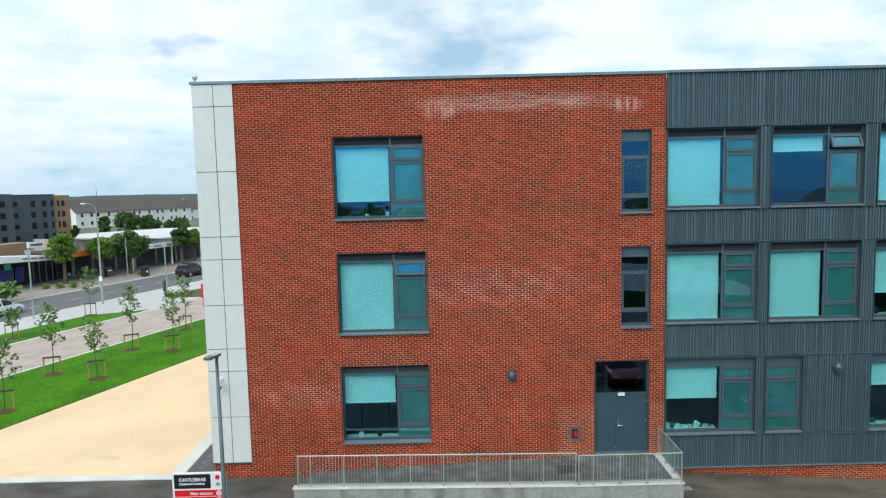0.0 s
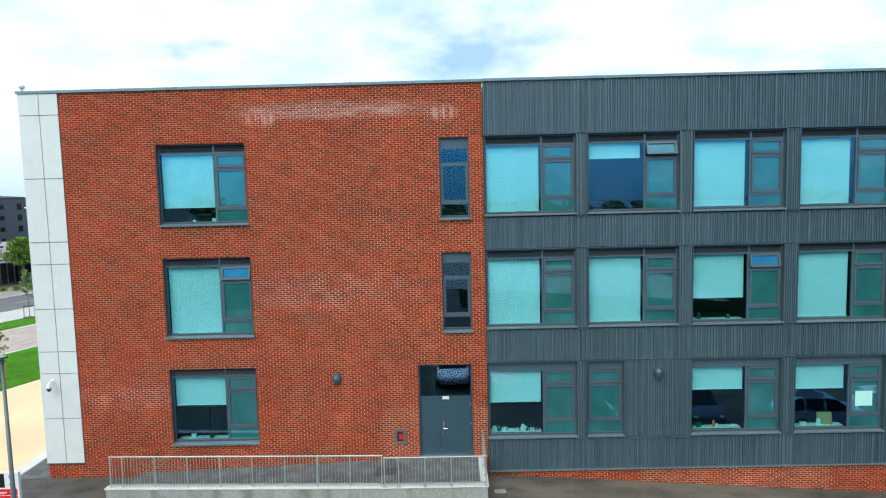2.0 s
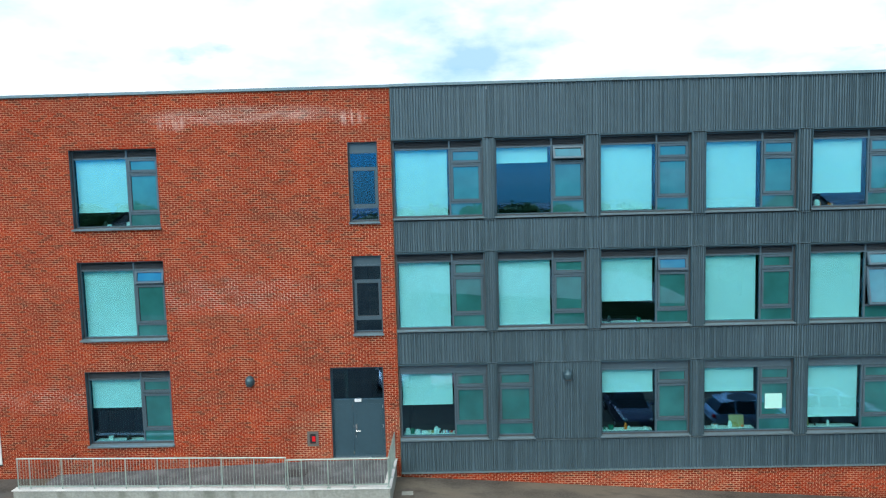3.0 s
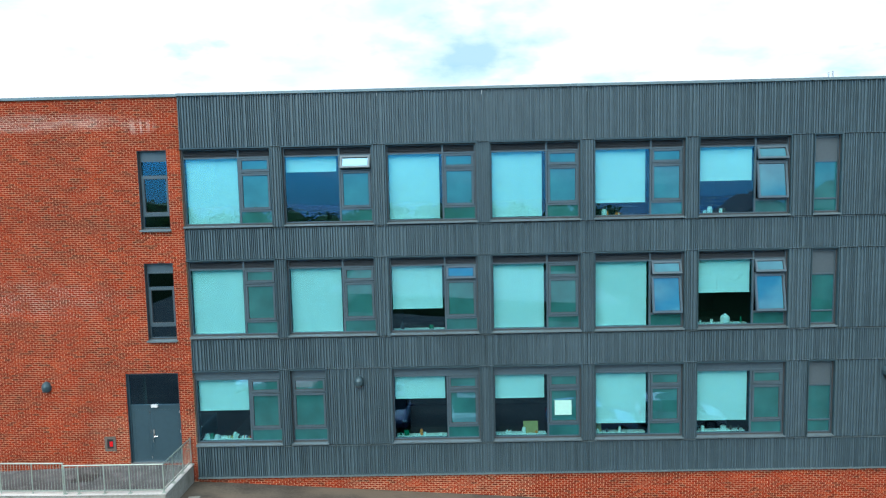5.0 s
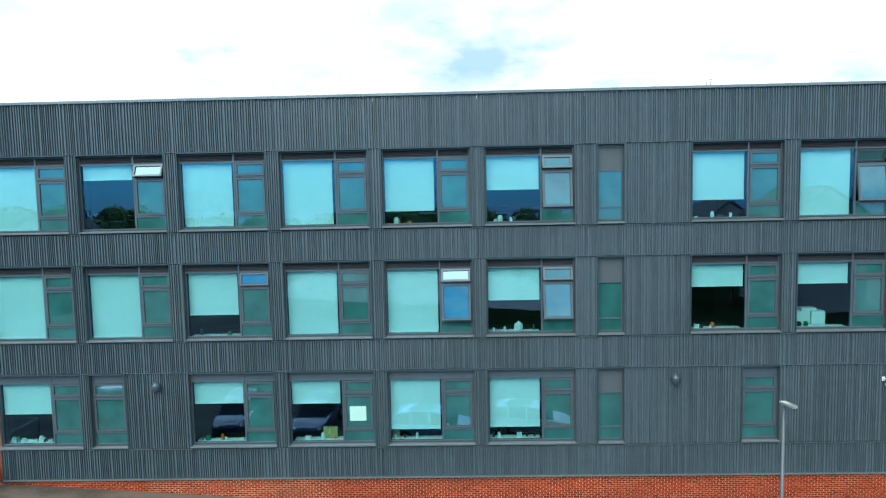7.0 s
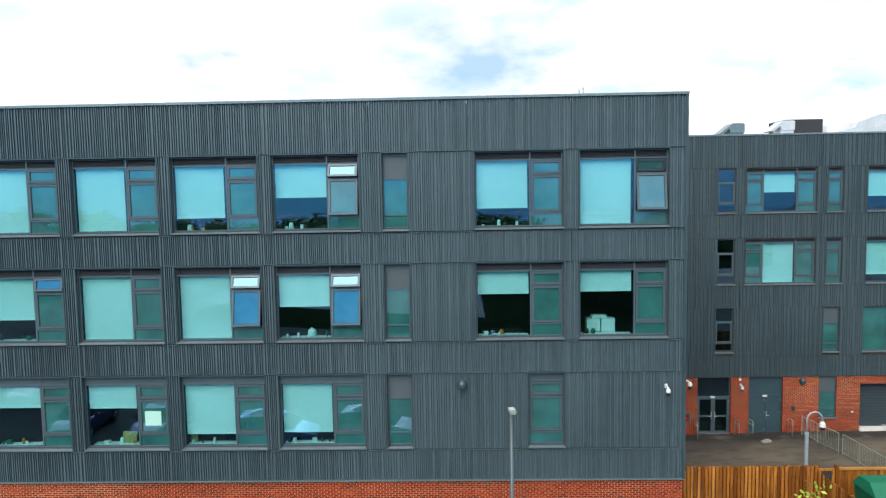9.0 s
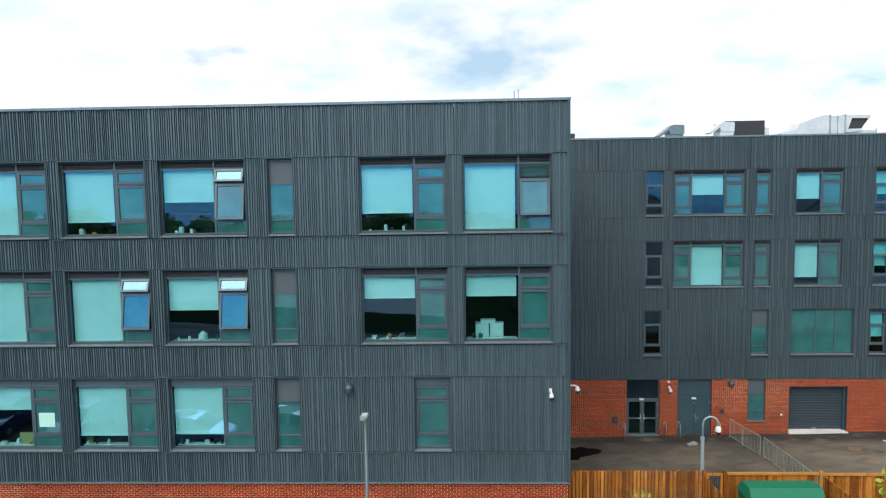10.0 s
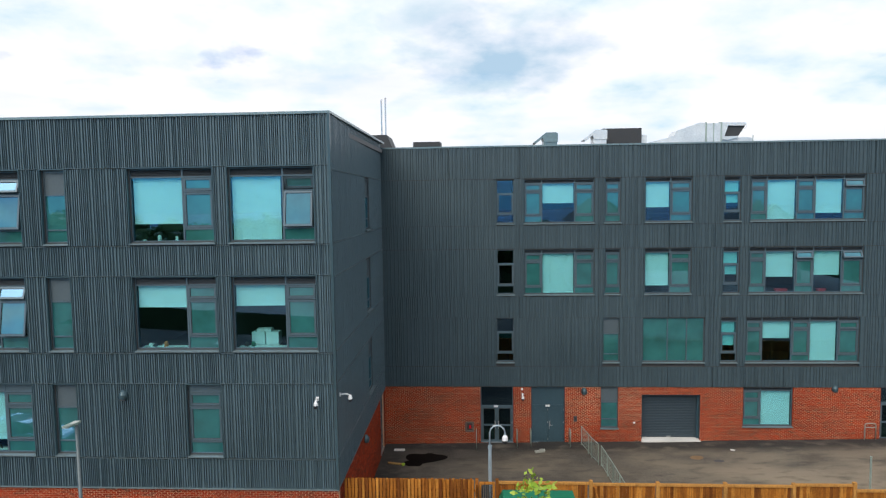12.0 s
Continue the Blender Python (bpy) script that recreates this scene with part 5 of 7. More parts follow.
for k in range(2):
    cz = H_ - 0.605 - 0.21 * k
    part("arrow_disc", Shape().tube([(1.36, -0.006, cz), (1.36, -0.010, cz)], 0.075, 16), M_WHITE, t)
    part("arrow", Shape().prism([(1.35, -0.012, cz - 0.05), (1.37, -0.012, cz - 0.05), (1.37, -0.012, cz + 0.01), (1.395, -0.012, cz + 0.0), (1.36, -0.012, cz + 0.05), (1.325, -0.012, cz + 0.0), (1.35, -0.012, cz + 0.01)], (0, 0.001, 0)), M_SIGNBLACK, t)
for k in range(2, 6):
    z = H_ - 0.51 - 0.21 * k
    part("word_bar", Shape().box(0.45, 1.16, -0.009, -0.006, z - 0.13, z - 0.06), M_WHITE, t)
solid("red_signboard", Shape().box(0, 1.3, 0, 0.08, 0.9, 2.2).box(0.1, 0.16, 0.02, 0.06, 0, 0.9).box(1.14, 1.2, 0.02, 0.06, 0, 0.9), M_RED, "red notice board on two posts by the lawn", "sign", at=(-18.2, 35.4, -0.6), turn=10)

# ---- yard: fence, container, rails, covers ----
FY = 0.62
fence = thing("timber_fence", "tall close-boarded fence of new orange-brown timber", "fence", at=(45.25, FY, 0))
g0 = -0.46
board = Shape().prism([(0, 0, -2.7), (0.098, 0, -2.7), (0.098, 0, -0.02), (0.088, 0, 0), (0.01, 0, 0), (0, 0, -0.02)], (0, 0.022, 0)).mesh("board", M_FENCE)
rng = random.Random(3)
x = 0.0
while x < 5.05:
    o = part("board", board, M_FENCE, fence)
    o.matrix_basis = pose(x, rng.uniform(-0.012, 0.012), g0 + rng.uniform(-0.025, 0.02), 0, rng.uniform(-0.4, 0.4), 0)
    x += 0.137
for k in range(36):
    o = part("board", board, M_FENCE, fence)
    o.matrix_basis = pose(0.07 + 0.137 * k, 0.24 + rng.uniform(-0.006, 0.006), g0 - 0.08 + rng.uniform(-0.02, 0.02))
# returns of the bin store, running out from the fence
for xr, zt, long_ in ((5.08, g0 - 0.12, 4.6), (9.55, g0 - 0.16, 2.6)):
    k = 0.0
    while k < long_:
        o = part("board", board, M_FENCE, fence)
        o.matrix_basis = pose(xr + rng.uniform(-0.01, 0.01), -k, zt + rng.uniform(-0.02, 0.02), 0, 0, -90)
        k += 0.137
    part("rail", Shape().box(xr + 0.024, xr + 0.074, -long_, 0, zt - 0.5, zt - 0.4), M_FENCE, fence)
    for y in (-0.06, -long_ * 0.5, -long_):
        part("post", Shape().box(xr + 0.03, xr + 0.13, y - 0.05, y + 0.05, -2.9, zt - 0.04), M_FENCE, fence)
part("rail", Shape().box(0, 5.1, 0.024, 0.074, g0 - 0.5, g0 - 0.4), M_FENCE, fence)
part("rail", Shape().box(0, 5.1, 0.024, 0.074, g0 - 2.2, g0 - 2.1), M_FENCE, fence)

gate = thing("timber_gate", "framed timber gate with dark slatted panel", "gate", at=(50.42, FY, g0))
part("post", Shape().box(-0.09, 0.03, -0.03, 0.10, -2.9, 0.02), M_FENCE, gate)
part("post", Shape().box(0.68, 0.80, -0.03, 0.10, -2.9, 0.02), M_FENCE, gate)
part("gate_frame", ring(0.05, 0.66, -2.5, -0.10, 0.09, 0.0, 0.06), M_FENCE, gate)
for k in range(5):
    part("slat", Shape().box(0.145 + 0.085 * k, 0.20 + 0.085 * k, 0.015, 0.045, -2.41, -0.19), M_DARKMETAL, gate)

fence2 = thing("timber_fence", "framed timber panel fence with posts and capping rail", "fence", at=(51.22, FY, 0))
bd = Shape().box(0, 0.115, 0.03, 0.05, -2.6, -0.06).mesh("board", M_FENCE)
for seg, (a, b, drop) in enumerate([(0.0, 3.5, 0.03), (3.5, 6.0, 0.06), (6.0, 8.5, 0.06), (8.5, 11.0, 0.06), (11.0, 13.2, 0.0), (13.2, 15.8, 0.20), (15.8, 18.6, 0.24), (18.6, 21.5, 0.28), (21.5, 26.0, 0.3)]):
    zt = g0 - 0.02 - drop
    part("post", Shape().box(b - 0.06, b + 0.06, -0.07, 0.07, -3.0, zt + 0.07), M_RAILTIMBER, fence2)
    part("capping_rail", Shape().box(a, b - 0.06, -0.03, 0.06, zt - 0.10, zt - 0.01), M_RAILTIMBER, fence2)
    part("rail", Shape().box(a, b - 0.06, -0.02, 0.03, zt - 1.2, zt - 1.1), M_RAILTIMBER, fence2)
    k = a
    while k < b - 0.12:
        o = part("board", bd, M_FENCE, fence2)
        o.location = (k, 0, zt + rng.uniform(-0.01, 0.03))
        k += 0.121

t = thing("refuse_container", "green steel refuse container with a sloping lid", "container", at=(51.45, -1.55, ground_z(52, -1)))
gz_ = ground_z(52, -1)
h_ = -0.36 - gz_
part("body", Shape().prism([(0, 0, 0.15), (2.15, 0, 0.15), (2.3, 0, h_ - 0.35), (-0.2, 0, h_ - 0.35)], (0, 1.25, 0)), M_GREEN, t)
part("lid", Shape().prism([(-0.22, -0.05, h_ - 0.34), (-0.22, 1.3, h_ - 0.34), (-0.05, 1.15, h_), (-0.05, 0.55, h_ - 0.02)], (0, 0, 0)).prism([(-0.24, -0.06, h_ - 0.34), (-0.24, 1.30, h_ - 0.34), (-0.12, 1.12, h_), (-0.12, 0.50, h_)], (2.55, 0, 0)), M_GREEN, t)
for a in (0.2, 1.9):
    part("wheel", Shape().tube([(a, 0.1, 0.08), (a, 0.18, 0.08)], 0.08, 10), M_BLACK, t)
for a in (0.5, 1.25, 2.0):
    part("rib", Shape().box(a, a + 0.07, -0.04, 0.0, 0.3, h_ - 0.4), M_GREEN, t)

# long ramp rail in the yard
def post_rail(name, pts, label, h=1.1, step=0.11):
    r = thing(name, label, "railing", group="yard railings")
    part("top_rail", Shape().tube([(p[0], p[1], p[2] + h) for p in pts], 0.025, 6), M_GALV, r)
    part("bottom_rail", Shape().tube([(p[0], p[1], p[2] + 0.12) for p in pts], 0.018, 5), M_GALV, r)
    for a, b in zip(pts, pts[1:]):
        a, b = Vector(a), Vector(b)
        n = max(int((b - a).length / step), 1)
        for k in range(n + 1):
            p = a.lerp(b, k / n)
            big = k == 0 or k == n or k % 11 == 0
            part("post" if big else "bar", Shape().tube([(p.x, p.y, p.z if big else p.z + 0.12), (p.x, p.y, p.z + h)], 0.022 if big else 0.006, 5, False), M_GALV, r)
    return r


gq = lambda x, y: (x, y, ground_z(x, y))
post_rail("yard_railing", [gq(56.28, 12.85), gq(56.55, 11.0), gq(56.75, 10.1)], "galvanised railing beside the yard ramp")
post_rail("yard_railing", [gq(56.85, 9.9), gq(57.0, 7.6), gq(57.1, 5.2)], "galvanised railing beside the yard ramp")


def hoop(at, turn=90, w=0.55, h=0.95):
    t = thing("door_guard_hoop", "low galvanised steel hoop beside a doorway", "guard rail", at=at, turn=turn, group="guard hoops")
    part("hoop", Shape().tube([(0, 0, 0), (0, 0, h - 0.1), (0.05, 0, h - 0.02), (0.12, 0, h), (w - 0.12, 0, h), (w - 0.05, 0, h - 0.02), (w, 0, h - 0.1), (w, 0, 0)], 0.025, 7), M_GALV, t, smooth=True)
    part("mid_rail", Shape().tube([(0, 0, h * 0.75), (w, 0, h * 0.75)], 0.02, 6), M_GALV, t)
    return t


for x in (50.30, 52.62, 53.40, 55.62):
    hoop((x, RY - 0.75, ground_z(x, RY - 0.7)))
hoop((72.1, RY - 0.1, ground_z(72.1, RY)), 0, 0.6)


def flat_blob(name, c, rx, ry, mat, label, category, seed, lift=0.006, n=36, rough=0.22, stretch=()):
    """A thin uneven patch lying on the ground."""
    rg = random.Random(seed)
    ph = [rg.uniform(0, 6.28) for _ in range(5)]
    s = Shape()
    pts = []
    for i in range(n):
        a = 2 * math.pi * i / n
        k = 1 + sum(rough / (j + 1) * math.sin((j + 2) * a + ph[j]) for j in range(5))
        x, y = c[0] + rx * k * math.cos(a), c[1] + ry * k * math.sin(a)
        pts.append((x, y, ground_z(x, y) + lift))
    s.v = pts + [(c[0], c[1], ground_z(*c) + lift)]
    s.f = [(i, (i + 1) % n, n) for i in range(n)]
    return solid(name, s, mat, label, category, kind="structure")


flat_blob("wet_patch", (47.45, 11.15), 0.90, 0.85, M_WET, "black oily wet patch on the yard tarmac", "stain", 4)
flat_blob("wet_patch", (46.8, 10.4), 0.50, 0.36, M_WET, "black oily wet patch on the yard tarmac", "stain", 9)
flat_blob("tarmac_patch", (62.1, 10.9), 0.36, 0.26, M_PATCH, "tan patch of repaired tarmac", "patch", 2, rough=0.05)
flat_blob("manhole_cover", (63.1, 10.45), 0.26, 0.17, M_JOINT, "dark oval manhole cover", "manhole", 3, 0.008, rough=0.02)
flat_blob("drain_mark", (64.35, 11.9), 0.15, 0.10, M_KERB, "pale concrete drain surround", "drain", 5, 0.008, rough=0.04)
solid("kerb_block", Shape().box(-0.3, 0.3, -0.09, 0.09, 0, 0.07), M_KERB, "loose pale concrete block on the yard", "block", at=gq(45.9, 12.3), turn=0)
solid("pipe_offcut", Shape().tube([(0, 0, 0.06), (0.75, -0.2, 0.06)], 0.06, 8), M_STAKE, "short brown pipe lying on the yard", "pipe", at=gq(45.5, 10.45))
solid("yellow_cap", Shape().tube([(0.0, 0, 0.05), (0.12, -0.03, 0.05)], 0.09, 8), M_LEAF_LIME, "yellow cap at the end of the pipe", "cap", at=gq(46.3, 10.22))
solid("stop_block", Shape().box(-0.35, 0.2, -0.1, 0.1, 0, 0.09).box(0.0, 0.3, 0.1, 0.28, 0, 0.06), M_CONC, "loose concrete blocks before the doors", "block", at=gq(53.9, 11.9), turn=15)
solid("marker_post", Shape().tube([(0, 0, 0), (0, 0, 3.3)], 0.04, 7), M_GALV, "thin pale steel post behind the fence", "post", at=gq(66.4, 3.0))
for p in ((11.9, -1.3), (24.9, -1.2)):
    solid("drain_cover", Shape().box(-0.20, 0.20, -0.14, 0.14, 0, 0.012).box(-0.05, 0.05, -0.04, 0.04, 0.012, 0.02), M_CONC, "small pale square cover set in the tarmac", "drain cover", at=(p[0], p[1], front_ground(p[0]) - 0.004), turn=4)

# ---- roof plant ----
def cowl(at, w, d, h, mat, turn=0):
    t = thing("roof_cowl", "bent sheet-metal ventilation cowl", "roof vent", at=at, turn=turn, group="roof cowls")
    part("curb", Shape().box(-w * 0.45, w * 0.45, -d * 0.45, d * 0.45, 0, h - 0.6), mat, t)
    part("hood", Shape().prism([(-w / 2 + 0.1, -d / 2, h - 0.62), (w / 2, -d / 2, h - 0.62), (w / 2, -d / 2, h - 0.06), (w / 2 - 0.12, -d / 2, h), (-0.28, -d / 2, h), (-w / 2 - 0.62, -d / 2, h - 0.66), (-w / 2 - 0.42, -d / 2, h - 0.70), (-w / 2 + 0.0, -d / 2, h - 0.35)], (0, d, 0)), mat, t)
    return t


RZ = 12.7
cowl((55.3, 20.4, RZ), 1.0, 1.2, 1.88, M_COPING)
cowl((58.5, 20.2, RZ), 0.95, 1.1, 1.98, M_DUCT)
t = thing("air_unit", "black box air-handling unit on the roof", "air unit", at=(58.95, 21.0, RZ))
part("casing", Shape().box(0, 2.55, 0, 2.2, 0.4, 2.18), M_DARKMETAL, t)
part("plinth", Shape().box(0.1, 2.45, 0.1, 2.1, 0, 0.4), M_DARKMETAL, t)
part("side_box", Shape().box(2.56, 3.0, 0.3, 1.6, 0.2, 1.74), M_DUCT, t)
t = thing("roof_ductwork", "large bright galvanised air duct with an open angled intake", "duct", at=(62.0, 20.8, RZ))
part("run", Shape().prism([(0.0, 0, 0.6), (3.6, 0, 0.9), (3.65, 0, 2.40), (3.3, 0, 2.44), (1.75, 0, 1.92), (1.55, 0, 1.55), (0.0, 0, 1.2)], (0, 1.4, 0)), M_DUCT, t)
part("joint_section", Shape().box(3.7, 4.6, -0.03, 1.43, 1.15, 2.36), M_DUCT, t)
part("flange", Shape().box(3.62, 3.70, -0.08, 1.48, 1.1, 2.44), M_GALV, t)
part("flange", Shape().box(4.12, 4.17, -0.06, 1.46, 1.12, 2.39), M_GALV, t)
part("flange", Shape().box(4.60, 4.68, -0.08, 1.48, 1.1, 2.44), M_GALV, t)
s = Shape().prism([(4.69, 0, 1.30), (4.80, 0, 1.30), (5.10, 0, 2.20), (6.28, 0, 2.18), (6.28, 0, 2.39), (4.69, 0, 2.42)], (0, 1.4, 0))
s.prism([(4.80, 0, 1.30), (5.06, 0, 1.26), (5.81, 0, 1.44), (5.81, 0, 1.50), (4.86, 0, 1.50)], (0, 1.4, 0))
s.prism([(5.10, 1.36, 2.20), (4.86, 1.36, 1.50), (5.81, 1.36, 1.50), (6.28, 1.36, 2.18)], (0, 0.04, 0))
part("intake_hood", s, M_DUCT, t)
part("intake_mesh", Shape().prism([(5.10, 0.12, 2.195), (4.87, 0.12, 1.51), (5.80, 0.12, 1.51), (6.25, 0.12, 2.175)], (0, 0.03, 0)), M_DARKMETAL, t)
part("edge_lip", Shape().tube([(5.81, 0.02, 1.50), (6.28, 0.02, 2.18)], 0.03, 5), M_DUCT, t)
for a in (0.6, 2.6, 4.3):
    part("support", Shape().box(a, a + 0.08, 0.1, 1.3, 0, 1.2), M_GALV, t)
part("low_duct", Shape().prism([(3.4, 0.2, 0.5), (6.95, 0.2, 0.5), (6.8, 0.2, 1.38), (6.3, 0.2, 1.45), (3.6, 0.2, 1.3)], (0, 1.0, 0)), M_DUCT, t)
solid("roof_post", Shape().tube([(0, 0, 0), (0, 0, 1.55)], 0.03, 6), M_GALV, "thin steel post on the roof edge", "post", at=(68.8, 21.0, RZ))
solid("roof_upstand", Shape().prism([(0, 0, 0), (1.6, 0, 0), (1.4, 0, 1.12), (0.7, 0, 1.18), (0.1, 0, 1.08)], (0, 1.5, 0)), M_DARKMETAL, "low dark roof upstand", "roof vent", at=(70.85, 21.0, RZ))
solid("stair_housing", Shape().prism([(0, 0, 0), (2.1, 0, 0), (1.35, 0, 1.75), (0, 0, 1.75)], (0, 2.5, 0)), M_DARKMETAL, "dark roof housing behind the parapet", "roof housing", at=(43.5, 17.0, RZ - 0.1))
solid("roof_light_box", Shape().box(0, 1.7, 0, 1.6, 0, 1.22), M_DARKMETAL, "low dark roof box behind the parapet", "roof box", at=(46.5, 17.0, RZ - 0.05))
t = thing("flue_pipes", "pair of thin bright steel flue pipes", "flue", at=(44.52, 17.3, RZ - 0.1))
for a, h in ((0.0, 3.9), (0.25, 4.0)):
    part("flue", Shape().tube([(a, 0, 0), (a, 0, h)], 0.05, 8), M_STEEL, t)
    part("rain_cap", Shape().tube([(a, 0, h + 0.03), (a, 0, h + 0.09)], [0.08, 0.02], 8), M_STEEL, t)


# ---- trees ----
def leaves(s, c, r, n, size, rng):
    """Small leaf faces scattered through a clump."""
    for _ in range(n):
        while True:
            p = Vector((rng.uniform(-1, 1), rng.uniform(-1, 1), rng.uniform(-1, 1)))
            if 0.2 < p.length < 1:
                break
        q = Vector(c) + Vector((p.x * r[0], p.y * r[1], p.z * r[2]))
        a = Vector((rng.uniform(-1, 1), rng.uniform(-1, 1), rng.uniform(-0.6, 0.6))).normalized()
        b = a.cross(Vector((rng.uniform(-1, 1), rng.uniform(-1, 1), rng.uniform(-1, 1)))).normalized()
        k = size * rng.uniform(0.6, 1.3)
        s.poly([q - a * k, q + b * k * 0.55, q + a * k, q - b * k * 0.55])


def sapling(at, h, seed, mat=None, spread=0.55, clump=11, size=0.10, first=0.42, stake=True, leaf_n=26):
    rng = random.Random(seed)
    t = thing("young_tree", "slender young street tree with sparse fresh leaves", "tree", at=at, group="young trees")
    bend = rng.uniform(-0.12, 0.12)
    stem = [(bend * math.sin(k * 0.5), 0.05 * math.sin(k), h * k / 6) for k in range(7)]
    wood, crown = Shape(), Shape()
    wood.tube(stem, [0.035, 0.032, 0.028, 0.024, 0.018, 0.012, 0.006], 6)
    for k in range(clump):
        f = first + (1 - first) * (k + 0.5) / clump
        z, a = h * f, k * 2.4 + rng.uniform(-0.4, 0.4)
        reach = spread * (1.15 - abs(f - 0.62)) * rng.uniform(0.5, 1.15)
        tip = (reach * math.cos(a) + bend * 0.6, reach * math.sin(a), z + reach * 0.5)
        wood.tube([(bend * math.sin(f * 3), 0, z - 0.1), tip], [0.010, 0.004], 4)
        leaves(crown, tip, (0.26, 0.26, 0.22), leaf_n, size, rng)
        leaves(crown, (tip[0] * 0.5, tip[1] * 0.5, z), (0.2, 0.2, 0.2), leaf_n // 2, size, rng)
    leaves(crown, (bend, 0, h), (0.16, 0.16, 0.28), leaf_n, size, rng)
    part("trunk", wood, M_BARK, t)
    part("crown", crown, mat or M_LEAF_YOUNG, t)
    if stake:
        g = thing("tree_stake", "two-post timber tree support with a dark crossbar", "tree support", at=at, turn=18 + rng.uniform(-6, 6), group="tree supports")
        for a in (-0.42, 0.42):
            part("post", Shape().tube([(a, 0, 0), (a, 0, 1.05)], 0.04, 6), M_STAKE, g)
        part("crossbar", Shape().box(-0.46, 0.46, -0.045, 0.045, 0.98, 1.07), M_JOINT, g)
        m = Shape()
        n = 16
        m.v = [(0.55 * math.cos(2 * math.pi * i / n) * rng.uniform(0.85, 1.1), 0.5 * math.sin(2 * math.pi * i / n) * rng.uniform(0.85, 1.1), 0.0) for i in range(n)]
        m.v += [(0.4 * math.cos(2 * math.pi * i / n), 0.36 * math.sin(2 * math.pi * i / n), 0.05) for i in range(n)]
        m.f = [(i, (i + 1) % n, n + (i + 1) % n, n + i) for i in range(n)] + [tuple(n + i for i in range(n))]
        solid("mulch_ring", m, M_SOIL, "ring of dark bark mulch round a young tree", "mulch", at=(at[0], at[1], at[2] + 0.002), group="mulch rings")
    return t


for k, (u, v, h) in enumerate([(7.16, 22.81, 3.9), (7.21, 19.47, 3.2), (13.11, 22.82, 4.2), (13.53, 19.81, 3.9), (19.27, 23.69, 3.9), (22.14, 36.3, 4.0), (13.68, 34.61, 2.0), (1.6, 19.31, 3.6)]):
    sapling(street(u, v, -0.568), h, 20 + k, M_LEAF_SAPLING, 0.55, 10, 0.10, 0.45, True, 24)
sapling((51.95, -8.2, ground_z(52, -8.2)), 3.4 - ground_z(52, -8.2), 71, M_LEAF_LIME, 0.62, 8, 0.09, 0.84, False, 10)
sapling((45.35, -8.2, ground_z(45, -8.2)), 2.75 - ground_z(45, -8.2), 75, M_LEAF_LIME, 0.40, 6, 0.07, 0.75, False, 10)


def broad_tree(at, h, r, seed, trunk=0.36, label="leafy broad street tree with a rounded crown", n=40, size=0.15, mat=None, per=150):
    rng = random.Random(seed)
    t = thing("street_tree", label, "tree", at=at, group="street trees")
    wood, crown = Shape(), Shape()
    fork = h * trunk
    wood.tube([(0, 0, 0), (0.05, 0, fork * 0.5), (0.02, 0.03, fork)], [0.26, 0.2, 0.17], 8)
    for k in range(n):
        a, f = rng.uniform(0, 6.28), rng.uniform(0, 1)
        z = fork + (h - fork) * (0.08 + 0.87 * f)
        q = r * math.sqrt(max(1 - (2 * f - 0.9) ** 2 * 0.78, 0.08)) * rng.uniform(0.35, 0.95)
        tip = (q * math.cos(a), q * math.sin(a), z)
        if k % 3 == 0:
            wood.tube([(0, 0, fork * 0.95), (tip[0] * 0.4, tip[1] * 0.4, fork + (z - fork) * 0.5), tip], [0.10, 0.06, 0.02], 5)
        rr = r * rng.uniform(0.24, 0.42)
        leaves(crown, tip, (rr, rr, rr * 0.8), per, size, rng)
    part("trunk", wood, M_BARK, t)
    part("crown", crown, mat or M_LEAF, t)
    return t


M_LEAF_STREET = material("street_leaves", (0.09, 0.15, 0.03), 0.6, vary=0.15, spread=[(0, (0.045, 0.12, 0.008)), (0.5, (0.11, 0.22, 0.015)), (1, (0.20, 0.32, 0.035))])
broad_tree(street(37.0, 56.5, -0.56), 5.7, 1.75, 3, 0.48, mat=M_LEAF_STREET, size=0.14)
broad_tree(street(42.4, 56.5, -0.56), 5.0, 1.75, 4, 0.52, mat=M_LEAF_STREET, size=0.14)
broad_tree(street(46.5, 56.0, -0.56), 5.4, 2.3, 5, 0.44)
broad_tree(street(60.6, 57.5, -0.56), 4.8, 1.5, 6, 0.5, mat=M_LEAF_STREET, size=0.14)
broad_tree(street(56.1, 56.0, -0.56), 5.5, 1.5, 16, 0.5)
for k, (u, v, h, r) in enumerate([(89.8, 106, 7.2, 1.3), (96.0, 106, 7.6, 2.8), (103.2, 106, 6.6, 2.5), (112.0, 106, 5.4, 2.9), (101.6, 128, 4.4, 0.8)]):
    broad_tree(street(u, v, -1.8), h, r, 30 + k, 0.3, "dark green tree between the shops and houses", 34, 0.28)


def shrub(at, r, seed, label="low clipped green shrub", mat=None):
    rng = random.Random(seed)
    s = Shape()
    for k in range(7):
        leaves(s, (rng.uniform(-r, r) * 0.5, rng.uniform(-r, r) * 0.5, r * rng.uniform(0.3, 0.8)), (r * 0.6, r * 0.6, r * 0.5), 60, r * 0.14, rng)
    return solid("shrub", s, mat or M_LEAF_STREET, label, "shrub", at=at, group="shrubs")


shrub(street(25.4, 50.9, -0.6), 1.7, 1, "rounded bright green bush beside the road", M_LEAF_YOUNG)
for k, (u, v) in enumerate([(33.6, 55.3), (34.2, 54.0), (34.8, 52.8), (45.2, 53.0)]):
    shrub(street(u, v, -0.56), 0.55, 50 + k)


